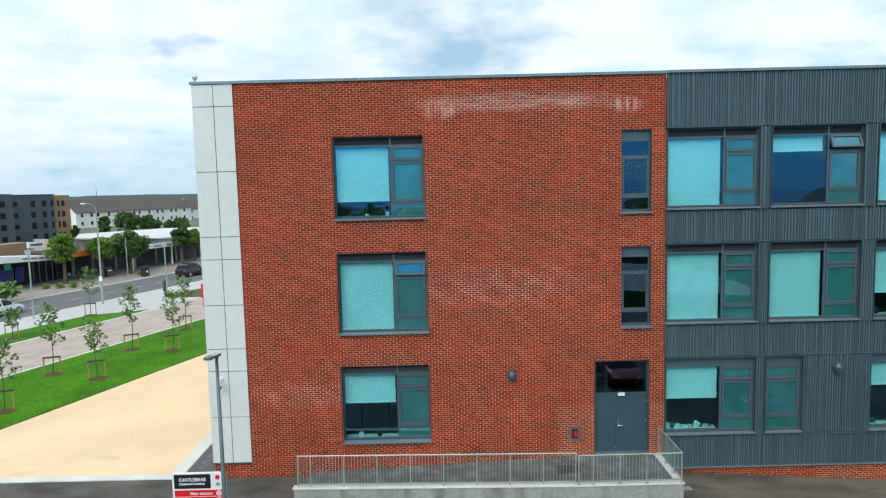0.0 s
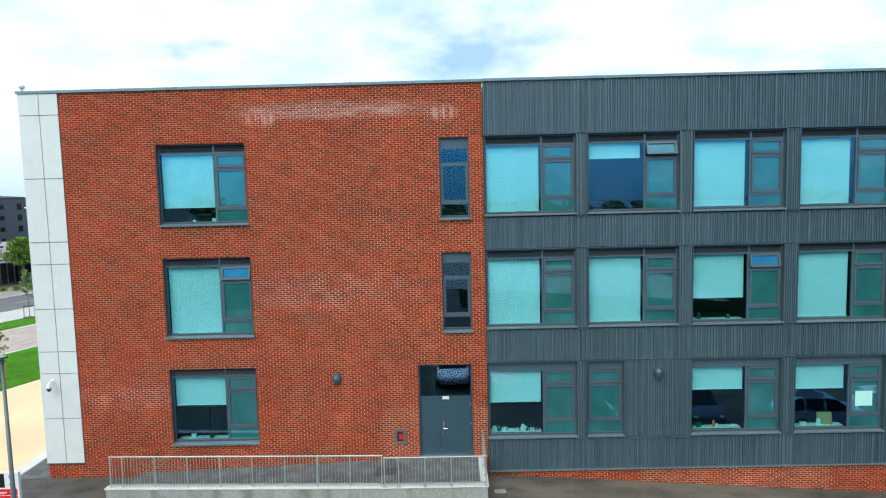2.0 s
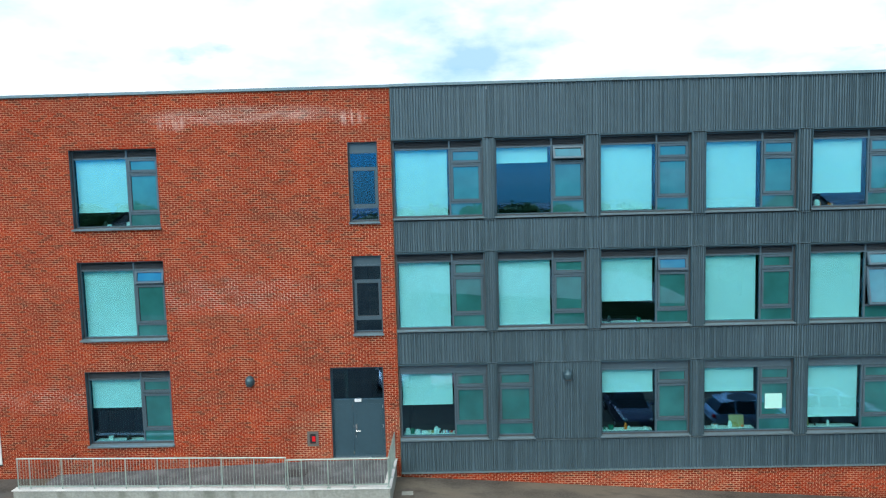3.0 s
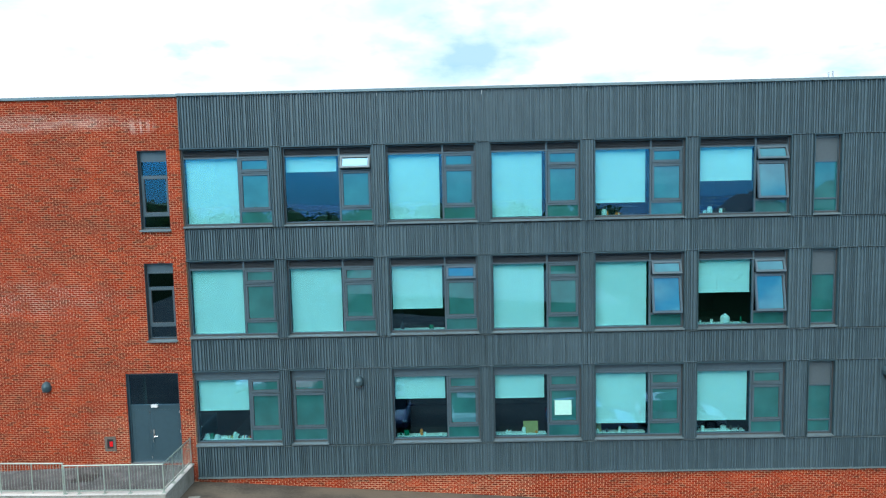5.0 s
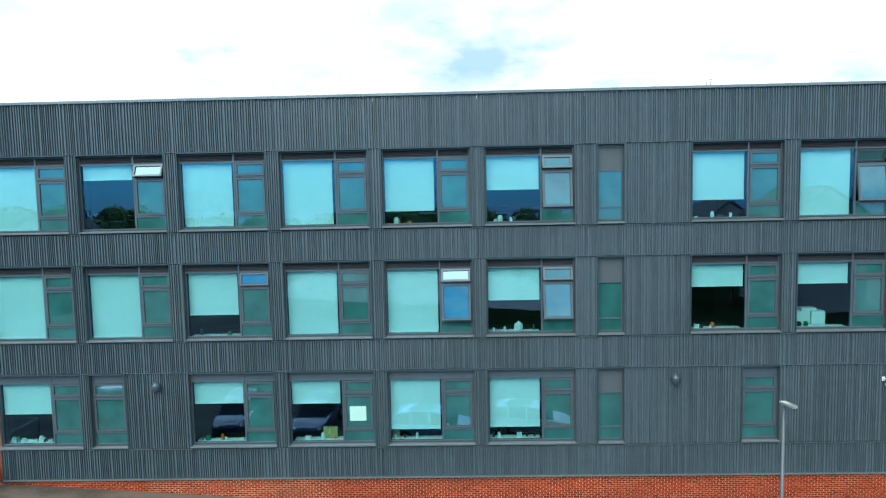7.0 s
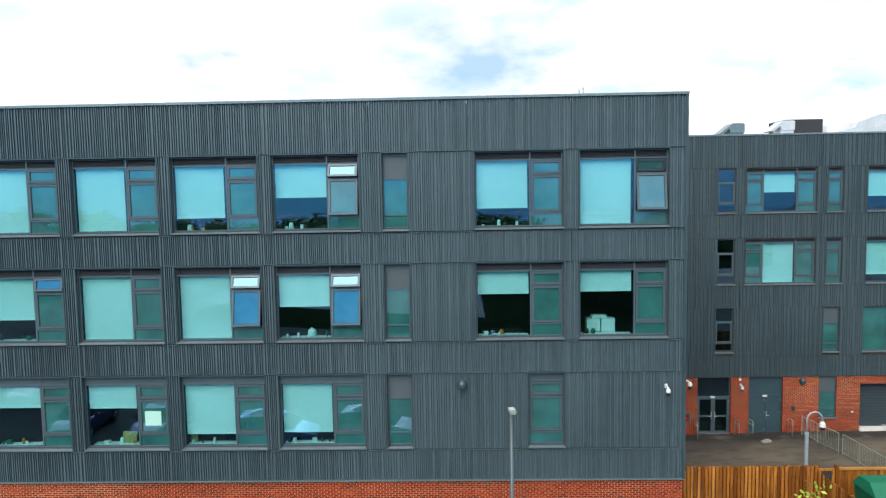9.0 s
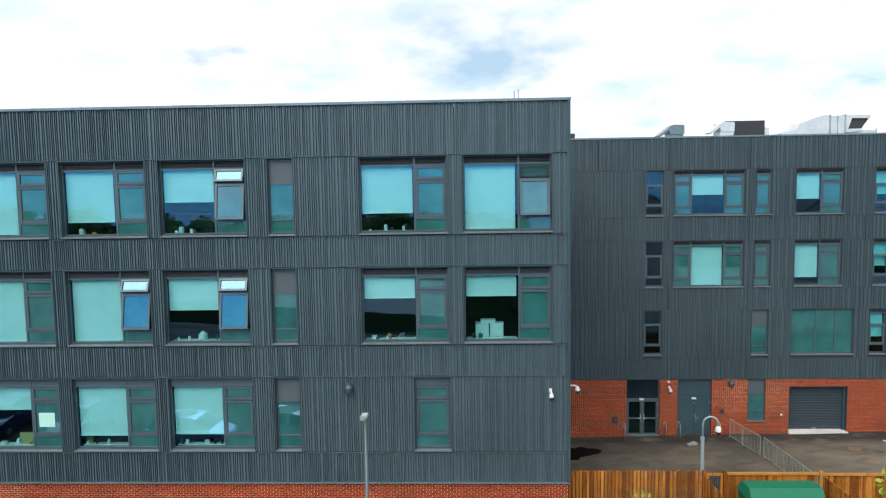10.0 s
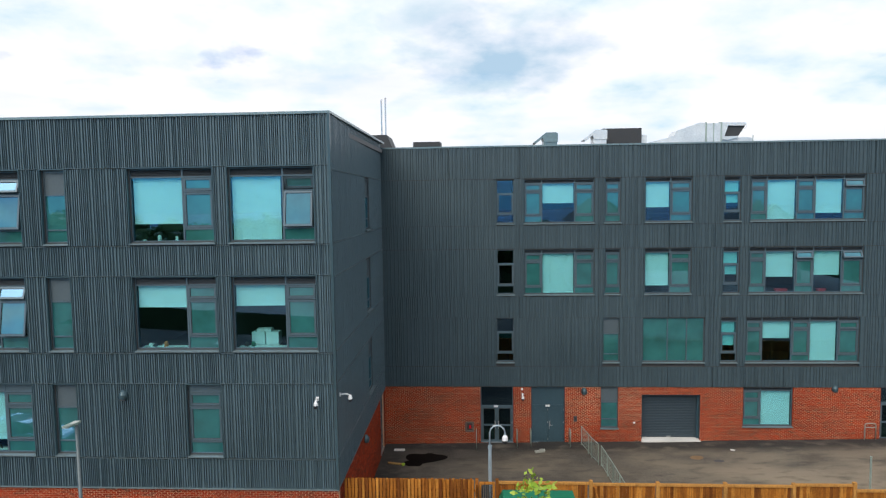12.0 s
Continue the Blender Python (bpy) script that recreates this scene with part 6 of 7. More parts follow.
# ---- street things ----
t = thing("street_lamp", "tall pale steel street lamp with a curved arm", "street lamp", at=street(27.2, 40.3, -0.6))
part("post", Shape().tube([(0, 0, 0), (0, 0, 1.6), (0, 0, 1.65), (0, 0, 8.8)], [0.12, 0.12, 0.09, 0.06], 10), M_GALV, t)
part("arm", Shape().tube([(0, 0, 8.8), (-0.03, -0.06, 9.2), (-0.12, -0.3, 9.53), (-0.25, -0.65, 9.64), (-0.36, -1.05, 9.66)], 0.045, 8), M_GALV, t)
part("head", Shape().ball((-0.47, -1.32, 9.66), (0.20, 0.36, 0.09), 12, 6), M_WHITE, t, smooth=True)
part("notice_plate", Shape().box(-0.16, 0.16, -0.13, -0.11, 2.2, 2.7), M_WHITE, t)


def sign_pole(at, h, plate, label):
    t = thing("sign_pole", label, "sign post", at=at, group="sign posts")
    part("post", Shape().tube([(0, 0, 0), (0, 0, h)], 0.06, 8), M_GALV, t)
    if plate:
        part("plate", Shape().prism([(-0.24, -0.09, h - 0.05), (0.24, -0.09, h - 0.05), (0.28, -0.09, h - 0.25), (0.17, -0.09, h - 0.5), (-0.17, -0.09, h - 0.5), (-0.28, -0.09, h - 0.25)], (0, 0.03, 0)), M_GALV, t, "grey back of a road sign")
    return t


sign_pole(street(19.8, 40.1), 6.0, True, "thin grey road sign post with a sign facing away")
sign_pole(street(32.1, 37.0), 5.6, True, "thin grey road sign post with a sign facing away")
sign_pole(street(59.1, 55.0), 6.6, False, "plain thin grey post beside the road")
sign_pole(street(43.0, 53.0), 5.0, False, "plain thin grey post beside the road")
solid("information_panel", Shape().box(-0.16, 0.16, -0.08, 0.08, 0.5, 1.6).box(-0.05, 0.05, -0.05, 0.05, 0, 0.5), M_GALV_PAINT, "dark information panel on the pale pavement", "sign", at=street(32.4, 37.6), turn=60)
t = thing("litter_bin", "black street litter bin beside the road", "bin", at=street(44.5, 51.7, -0.56), turn=STREET_TURN)
part("body", Shape().prism([(-0.36, -0.34, 0), (0.36, -0.34, 0), (0.36, 0.34, 0), (-0.36, 0.34, 0)], (0, 0, 1.15)), M_BLACK, t)
part("cap", Shape().prism([(-0.40, -0.38, 1.15), (0.40, -0.38, 1.15), (0.40, 0.38, 1.15), (-0.40, 0.38, 1.15)], (0, 0, 0.16)), M_DARKMETAL, t)
part("notice_plate", Shape().box(-0.15, 0.15, -0.355, -0.34, 0.5, 0.75), M_WHITE, t)
t = thing("pavement_board", "folding advertising board before the shops", "board", at=street(43.6, 56.8, -0.56), turn=STREET_TURN)
part("panel", Shape().prism([(-0.5, -0.35, 0), (0.5, -0.35, 0), (0.5, -0.05, 1.2), (-0.5, -0.05, 1.2)], (0, -0.04, 0)), M_BLACK, t)
part("panel", Shape().prism([(-0.5, 0.25, 0), (0.5, 0.25, 0), (0.5, -0.05, 1.2), (-0.5, -0.05, 1.2)], (0, 0.04, 0)), M_BLACK, t)
part("word_bar", Shape().box(-0.3, 0.3, -0.30, -0.26, 0.7, 0.85), M_WHITE, t)


def hatchback(at, turn, paint, label, tall=1.0, long=1.0):
    """A five-door car: x ahead."""
    t = thing("car", label, "car", at=at, turn=turn, group="cars")
    L = 2.1 * long
    st = [(-L, 0.42, 0.78, 0.70), (-L + 0.12, 0.28, 0.95, 0.82), (-1.2, 0.22, 0.97, 0.89), (0.0, 0.20, 0.95, 0.90), (0.9, 0.22, 0.93, 0.89), (1.6, 0.25, 0.82, 0.85), (L - 0.12, 0.30, 0.68, 0.74), (L, 0.40, 0.58, 0.62)]
    s = Shape()
    for x, zb, zt, hw in st:
        zt, zb = zt * tall, zb
        s.v += [(x, -hw * 0.93, zb), (x, -hw, zb + (zt - zb) * 0.45), (x, -hw * 0.95, zt - 0.04), (x, -hw * 0.80, zt), (x, hw * 0.80, zt), (x, hw * 0.95, zt - 0.04), (x, hw, zb + (zt - zb) * 0.45), (x, hw * 0.93, zb)]
    for k in range(len(st) - 1):
        a, b = 8 * k, 8 * (k + 1)
        s.f += [(a + i, a + (i + 1) % 8, b + (i + 1) % 8, b + i) for i in range(8)]
    s.f += [tuple(reversed(range(8))), tuple(8 * (len(st) - 1) + i for i in range(8))]
    part("body", s, paint, t)
    rt, bz = 1.46 * tall, 0.93 * tall
    cab = [(-L + 0.14, bz - 0.02, 0.76, bz, 0.70), (-L + 0.45, bz, 0.80, rt - 0.10, 0.60), (-1.0, bz, 0.82, rt, 0.62), (0.0, bz, 0.83, rt, 0.63), (0.45, bz - 0.02, 0.82, rt - 0.10, 0.60), (1.15, bz - 0.06, 0.76, bz - 0.03, 0.70)]
    g = Shape()
    for x, z0, w0, z1, w1 in cab:
        g.v += [(x, -w0, z0), (x, -w1, z1), (x, w1, z1), (x, w0, z0)]
    for k in range(len(cab) - 1):
        a, b = 4 * k, 4 * (k + 1)
        g.f += [(a + i, a + i + 1, b + i + 1, b + i) for i in range(3)]
    g.f += [(0, 3, 2, 1)]
    part("cabin_glass", g, M_FARGLASS, t, "dark car glass")
    r = Shape().prism([(-L + 0.40, -0.60, rt - 0.09), (-1.0, -0.63, rt + 0.005), (0.0, -0.64, rt + 0.005), (0.47, -0.61, rt - 0.095), (0.47, 0.61, rt - 0.095), (0.0, 0.64, rt + 0.005), (-1.0, 0.63, rt + 0.005), (-L + 0.40, 0.60, rt - 0.09)], (0, 0, 0.02))
    part("roof", r, paint, t)
    for side_ in (-1, 1):
        p = Shape()
        for x in (-0.15, -1.05):
            p.prism([(x - 0.05, side_ * 0.845, bz - 0.02), (x + 0.05, side_ * 0.845, bz - 0.02), (x + 0.03, side_ * 0.645, rt), (x - 0.07, side_ * 0.645, rt)], (0, side_ * 0.012, 0))
        part("pillar", p, paint, t)
        part("headlight", Shape().ball((L - 0.16, side_ * 0.58, 0.62), (0.16, 0.14, 0.07)), M_LENS, t)
        part("tail_light", Shape().box(-L - 0.01, -L + 0.16, side_ * 0.70 - 0.08, side_ * 0.70 + 0.08, 0.72, 0.88), M_RED, t)
        part("mirror", Shape().ball((0.75, side_ * 0.96, 0.98), (0.08, 0.11, 0.07)), paint, t)
        for x in (-1.28 * long, 1.30 * long):
            wh = part("wheel", Shape().tube([(x, side_ * 0.70, 0.31), (x, side_ * 0.90, 0.31)], 0.31, 16), M_TYRE, t)
            part("rim", Shape().tube([(x, side_ * 0.895, 0.31), (x, side_ * 0.91, 0.31)], 0.20, 12), M_STEEL, wh)
    part("bumper", Shape().box(-L - 0.03, -L + 0.1, -0.66, 0.66, 0.36, 0.52), M_BLACK, t)
    return t


def paint(name, c):
    return material(name, c, 0.3, 0.2, vary=0.03, coat=0.6)


P_SILVER, P_BLACK, P_BLUE, P_RED, P_NAVY, P_WHITE = (paint(n, c) for n, c in (("silver_paint", (0.72, 0.77, 0.80)), ("black_paint", (0.012, 0.013, 0.015)), ("blue_paint", (0.46, 0.62, 0.86)), ("red_paint", (0.35, 0.01, 0.02)), ("navy_paint", (0.02, 0.03, 0.10)), ("white_paint", (0.75, 0.76, 0.78))))
hatchback(street(20.5, 45.3, -0.665), STREET_TURN, P_SILVER, "silver hatchback on the road")
hatchback(street(47.0, 46.6, -0.665), STREET_TURN + 2, P_BLACK, "black estate car on the road", 1.08, 1.05)
# parked behind, seen only mirrored in the ground-floor glass
for x, y, turn, p, label in ((13.2, -11.6, 92, P_RED, "red hatchback parked facing the school"), (10.3, -11.8, 88, P_WHITE, "white hatchback parked facing the school"), (22.0, -7.4, 92, P_NAVY, "dark blue hatchback parked facing the school"), (18.2, -7.2, 86, P_NAVY, "dark blue hatchback parked facing the school"), (27.8, -6.9, 3, P_BLUE, "pale blue hatchback parked on the car park"), (32.6, -8.4, 8, P_WHITE, "white hatchback parked along the school front")):
    hatchback((x, y, front_ground(x)), turn, p, label)

# ---- shops ----
shops = thing("shop_row", "low flat-roofed row of shops under a concrete canopy", "shops", at=street(0, 0, -0.56), turn=STREET_TURN)
# local x along the street, local y away from the school


def sbox(name, u0, u1, v0, v1, z0, z1, mat, label=""):
    return part(name, Shape().box(u0, u1, v0, v1, z0, z1), mat, shops, label)


sbox("body", 14, 80, 61.5, 67.5, 0, 3.3, M_SHOPDARK)
part("upper_wall", Shape().prism([(45.7, 64.5, 3.0), (61, 64.5, 2.9), (80, 64.5, 2.5), (80, 64.5, 3.0), (61, 64.5, 3.4), (45.7, 64.5, 4.62)], (0, 7.5, 0)), M_SHOPWALL, shops, "pinkish rendered upper wall")
r_ = Shape()
r_.v = [(45.5, 64.2, 4.75), (61, 64.2, 3.55), (81, 64.2, 3.15), (81, 73, 4.0), (71, 73, 4.4), (54, 73, 4.7)]
r_.v += [(x, y, z - 0.2) for x, y, z in r_.v]
r_.f = [(0, 1, 5), (1, 4, 5), (1, 2, 4), (2, 3, 4), (11, 7, 6), (11, 10, 7), (10, 8, 7), (10, 9, 8)] + [(i, i + 6, (i + 1) % 6 + 6, (i + 1) % 6) for i in range(6)]
part("upper_roof", r_, M_SHOPROOF, shops, "pale shallow roof")
sbox("upper_wall", 14, 39.3, 64.5, 67, 3.3, 4.75, M_TAN, "tan brick upper wall")
part("canopy", Shape().prism([(20, 57.6, 3.85), (37.0, 57.6, 3.05), (37.0, 57.6, 3.40), (20, 57.6, 4.75)], (0, 4.4, 0)), M_SHOPROOF, shops, "pale canopy slab")
sbox("canopy", 37.2, 52.0, 58.0, 62, 3.25, 3.6, M_DARKMETAL, "dark canopy slab")
sbox("canopy", 52.0, 66.0, 58.0, 62, 2.85, 3.3, M_DARKMETAL, "dark canopy slab")
part("fascia", Shape().prism([(20, 57.45, 3.7), (36.9, 57.45, 2.91), (36.9, 57.45, 3.42), (20, 57.45, 4.72)], (0, 0.17, 0)), M_SHOPWHITE, shops, "pale shop fascia")
sbox("fascia", 37.2, 41.9, 57.8, 58.0, 2.92, 3.62, M_ORANGE, "orange shop fascia")
sbox("fascia", 51.9, 57.8, 57.8, 58.0, 2.74, 3.36, M_SHOPWHITE, "pale shop fascia")
sbox("roof_sign", 35.8, 37.95, 60.5, 60.7, 4.35, 5.05, M_SHOPWHITE, "pale blue rooftop sign board")
for k, (a, b) in enumerate(((32.6, 33.3), (33.6, 34.4), (34.6, 35.3), (35.5, 36.0))):
    sbox("word_bar", a, b, 57.43, 57.45, 3.36 - 0.06 * k, 3.52 - 0.06 * k, M_INFILL)
for a, b in ((52.8, 54.2), (54.5, 56.0), (56.3, 58.0)):
    sbox("word_bar", a, b, 57.78, 57.80, 2.95, 3.1, M_INFILL)
sbox("word_bar", 36.1, 37.7, 60.48, 60.5, 4.58, 4.80, M_PLANT_POT)
for a, b, mat in ((21, 25, M_SHOPSHUT), (42.6, 45.2, M_SHOPSHUT), (45.6, 49.0, M_SHOPSHUT), (49.4, 52.4, M_SHOPSHUT), (52.8, 56.5, M_SHOPSHUT), (57, 60.5, M_SHOPSHUT), (61, 65, M_SHOPSHUT)):
    sh = part("shutter", Shape().box(a, b, 61.44, 61.49, 0, 2.75), mat, shops, "grey roller shutter darkened for the canopy's shade")
    me = Shape().prism([(a, 61.435, 0), (a, 61.40, 0.03), (a, 61.40, 0.11), (a, 61.435, 0.14)], (b - a, 0, 0)).mesh("slat", mat)
    for z in range(18):
        part("slat", me, mat, sh).location = (0, 0, 0.15 * z)
for a in (26.0, 29.0, 31.5, 34.0, 36.6, 40.0, 42.4, 45.4, 49.2, 52.6, 56.7, 60.8):
    sbox("pier", a - 0.15, a + 0.15, 61.2, 61.5, 0, 3.2, M_SHOPWALL if a > 40 else M_DARKMETAL)
for a in (49.2, 56.7, 63.0):
    sbox("column", a - 0.1, a + 0.1, 58.2, 58.4, 0, 2.9, M_RENDER)
for a, b in ((26.3, 28.8), (29.2, 31.3), (31.8, 33.8), (34.2, 36.4), (37.0, 39.8)):
    sbox("shop_window", a, b, 61.42, 61.46, 0.5, 2.6, M_FARGLASS, "dark shop window")
sbox("poster", 32.4, 33.7, 61.0, 61.03, 0.4, 2.2, M_POSTER, "blue window poster")
sbox("poster", 34.3, 35.4, 61.0, 61.03, 0.4, 2.2, M_POSTER, "blue window poster")
sbox("poster", 33.85, 34.2, 61.2, 61.23, 0.1, 2.3, M_SHOPWHITE)
for a in (36.9, 37.7, 38.6, 39.5):
    sbox("mullion", a - 0.04, a + 0.04, 61.36, 61.42, 0.1, 2.7, M_SHOPWALL)
sbox("hanging_sign", 30.35, 31.1, 57.3, 57.42, 2.45, 3.1, M_GREEN, "small green hanging sign")
for k in range(3):
    t = thing("cafe_chair", "small pale metal chair outside a shop", "chair", at=street(40.3 + 0.7 * k, 59.4, -0.56), turn=STREET_TURN + 40 * k, group="shop chairs")
    part("seat", Shape().box(-0.2, 0.2, -0.2, 0.2, 0.43, 0.46), M_GALV, t)
    part("backrest", Shape().box(-0.2, 0.2, 0.18, 0.2, 0.46, 0.85), M_GALV, t)
    for a in (-0.18, 0.18):
        for b in (-0.18, 0.18):
            part("leg", Shape().tube([(a, b, 0), (a, b, 0.43)], 0.012, 5), M_GALV, t)


# ---- flats and houses beyond ----
def far_window(parent, x, z, w, h, y, frame_mat=None):
    win = part("window", ring(x - w / 2, x + w / 2, z - h / 2, z + h / 2, 0.10, y - 0.03, y + 0.05), frame_mat or M_DARKMETAL, parent)
    part("pane", Shape().box(x - w / 2 + 0.1, x + w / 2 - 0.1, y - 0.004, y + 0.02, z - h / 2 + 0.1, z + h / 2 - 0.1), M_FARGLASS, win)
    if w > 0.9:
        part("glazing_bar", Shape().box(x - 0.03, x + 0.03, y - 0.02, y, z - h / 2 + 0.1, z + h / 2 - 0.1), M_DARKMETAL, win)
    return win


t = thing("apartment_block", "flat-roofed grey brick apartment block with a tan end", "apartment block", at=street(0, 0, 0), turn=STREET_TURN)
part("wall", Shape().box(60, 98.0, 130, 142, -3, 10.35), M_GREYBRICK, t, "dark grey brick wall")
part("wall", Shape().box(98.0, 103.2, 131.0, 143, -3, 10.25), M_TAN, t, "tan brick wall")
part("wall", Shape().box(55, 85.5, 127.5, 131, -3, 10.7), M_GREYBRICK, t, "dark grey brick wall")
part("roof", Shape().box(60, 98.2, 129.9, 142, 10.35, 10.55), M_DARKMETAL, t)
for z in (8.35, 5.77, 3.15, 0.5):
    for x, w in ((87.9, 1.3), (92.3, 1.25), (95.2, 1.2), (97.3, 0.75)):
        far_window(t, x, z, w, 1.15 if w > 1.25 else 1.55, 130)
    for x in (71.0, 75.0, 79.0, 83.0):
        far_window(t, x, z + 0.1, 1.4, 1.4, 127.5)
    for x, w in ((99.9, 0.6), (101.2, 0.95)):
        far_window(t, x, z - 0.1, w, 1.5, 131.0)


def gabled(name, at, turn, L, D, eave, ridge, base, rows, cols, label, wall_mat, roof_mat, win=(1.4, 1.5), stacks=3):
    t = thing(name, label, "house", at=at, turn=turn)
    part("wall", Shape().prism([(0, 0, base), (0, D, base), (0, D, eave), (0, D / 2, ridge - 0.1), (0, 0, eave)], (L, 0, 0)), wall_mat, t)
    for a, b in ((-0.35, D / 2), (D + 0.35, D / 2)):
        dz = (ridge - eave) / (D / 2) * 0.35
        part("roof", Shape().prism([(-0.3, a, eave - dz), (-0.3, b, ridge), (-0.3, b, ridge + 0.2), (-0.3, a, eave - dz + 0.2)], (L + 0.6, 0, 0)), roof_mat, t)
    for z in rows:
        for x in cols:
            far_window(t, x, z, *win, 0.0, M_WHITE)
    for x in cols[1::stacks] if stacks else ():
        part("chimney", Shape().box(x - 0.5, x + 0.5, D / 2 - 0.3, D / 2 + 0.3, ridge - 0.6, ridge + 0.9), wall_mat, t)
    return t


gabled("terrace_block", street(139, 170, 0), STREET_TURN - 1.0, 53, 10, 4.6, 8.55, -4, (3.6, 0.95, -1.6), [2.3, 6, 8.6, 13, 17, 19.5, 24, 26.4, 31, 35, 37.5, 42, 44.5, 49], "long white rendered block of flats with a dark tiled roof", M_RENDER, M_SLATE, (1.1, 1.4), 0)
gabled("terrace_block", street(130, 205, 0), STREET_TURN + 8, 40, 9, 4.5, 8.8, -4, (2.8, -0.2), [3, 9, 15, 21, 27, 33], "further row of houses with dark roofs", M_SHOPWALL, M_SLATE)
gabled("terrace_block", street(196, 180, 0), STREET_TURN, 40, 9, 3.5, 7.2, -4, (2.4, -0.4), [3, 9, 15, 21], "further row of houses with dark roofs", M_RENDER, M_SLATE)
# estate behind the camera, mirrored in the glass: houses end-on, tree belt, firth beyond
for x, y, ridge in ((69, -47, 9.9), (74.5, -86, 7.9), (96, -52, 8.6), (-34, -70, 8.0), (-52, -64, 8.4)):
    g = front_ground(x) if x > 0 else -0.6
    gabled("house", (x + 4.2, y - 12, g), 90, 12, 8.4, ridge - g - 3.0, ridge - g, 0, (1.6, 4.2), [2.2, 6.0, 9.8], "plain rendered house with a steep gable roof", M_SHOPWALL, M_SLATE)
s, rng = Shape(), random.Random(12)
for k in range(120):
    x = -200 + k * 3.6 + rng.uniform(-2, 2)
    top_ = 8.0 + 2.0 * smooth01((-24 - x) / 14) - 2.6 * smooth01((x - 44) / 12)
    for j in range(4):
        r = rng.uniform(2.4, 4.2)
        c = (x + rng.uniform(-2, 2), -98 + rng.uniform(-6, 6), top_ - r * 0.8 - rng.uniform(0.0, 4.5) ** 1.2)
        leaves(s, c, (r, r, r * 0.8), 160, 0.5, rng)
        s.ball(c, (r * 0.8, r * 0.8, r * 0.62), 8, 5)
solid("tree_belt", s, M_LEAF, "dark belt of trees across the open ground behind", "trees", kind="stuff")
for k, (x, y) in enumerate(((47, -52), (54, -56), (62, -55), (50, -66), (60, -70))):
    broad_tree((x, y, front_ground(x)), 7.5 + 0.6 * (k % 3), 3.2, 80 + k, 0.25, "dark green tree on the estate across the car park", 30, 0.3)

# near-black field added behind the camera, so the panes mirror dark ground
s = Shape()
fx, fy = [-300 + 24 * i for i in range(31)], [-34, -60, -100, -140]
s.v = [(x, y, ground_z(x, y) + 0.03) for y in fy for x in fx]
s.f = [(j * 31 + i, (j + 1) * 31 + i, (j + 1) * 31 + i + 1, j * 31 + i + 1) for j in range(3) for i in range(30)]
solid("added_dark_field", s, M_GREENFIELD, "near-black field added out of view to darken the panes' reflections", "field", kind="structure")
# unseen pale slabs, added to give the mid-floor panes a grey reflection
for x0, x1 in ((8, 41), (72, 110)):
    s = Shape()
    xs_ = [x0 + (x1 - x0) * i / 12 for i in range(13)]
    s.v = [(x, y, ground_z(x, y) + 0.06) for y in (-72, -44) for x in xs_]
    s.f = [(i, i + 1, i + 14, i + 13) for i in range(12)]
    solid("added_pale_ground", s, M_FARPAVE, "pale ground added out of view for grey reflections in the glass", "road", kind="structure")
solid("firth_water", Shape().box(-3000, 3000, -3150, -320, -46, -44), M_WATER, "wide pale water of the firth in the distance", "water", kind="structure")

# ---- hills ----
s = Shape()
n = 120
for i in range(n + 1):
    a = radians(-75 + 130 * i / n)
    for d, k in ((1500, 0.0), (2100, 1.0), (2900, 0.6)):
        deg = math.degrees(a)
        h = 4 + 8 * noise.noise((deg * 0.08, 3.1, 0)) + 5 * noise.noise((deg * 0.35, 1.0, 0)) + 2 * noise.noise((deg * 1.6, 1.0, 0)) + 30 * math.exp(-((deg + 37) / 4.5) ** 2) + 7 * math.exp(-((deg + 28) / 4.0) ** 2)
        s.v.append((d * math.sin(a), d * math.cos(a), -4 + k * (9 + 0.75 * max(h, 0))))
s.f = [(3 * i + j, 3 * (i + 1) + j, 3 * (i + 1) + j + 1, 3 * i + j + 1) for i in range(n) for j in range(2)]
solid("far_hills", s, M_HILL, "low green hills on the horizon", "hills", kind="structure", smooth=True)
solid("hill_mast", Shape().tube([(0, 0, 0), (0, 0, 28)], [0.7, 0.3], 5), M_INFILL, "thin mast on the far hill", "mast", at=(2050 * math.sin(radians(-28.1)), 2050 * math.cos(radians(-28.1)), 12))

# ---- things seen inside the windows ----
def sill_clutter(x0, x1, z, seed, n, y=0.42, y1=None):
    rng = random.Random(seed)
    for _ in range(n):
        x, w, h = rng.uniform(x0, x1), rng.uniform(0.06, 0.2), rng.uniform(0.06, 0.24)
        mat = rng.choice([M_WHITE, M_FURN, M_GREEN, M_BLIND, M_ORANGE, M_PLANT_POT, M_WHITE])
        s = Shape()
        if rng.random() < 0.5:
            s.tube([(0, 0, 0), (0, 0, h * 0.7), (0, 0, h)], [w / 2, w / 2, w / 3], 8)
            solid("jar", s, mat, "small container standing on the window ledge", "container", at=(x, y, z), group="ledge things")
        else:
            s.prism([(-w / 2, -w / 3, 0), (w / 2, -w / 3, 0), (w / 2, w / 3, 0), (-w / 2, w / 3, 0)], (0, 0, h * 0.8))
            solid("small_box", s, mat, "small box standing on the window ledge", "box", at=(x, y, z), turn=rng.uniform(-30, 30), group="ledge things")


def ledge(x0, x1, z, y=0.33):
    solid("window_board", Shape().box(x0, x1, y, y + 0.28, z - 0.03, z), M_WHITE, "pale inner window board", "window board", kind="structure")


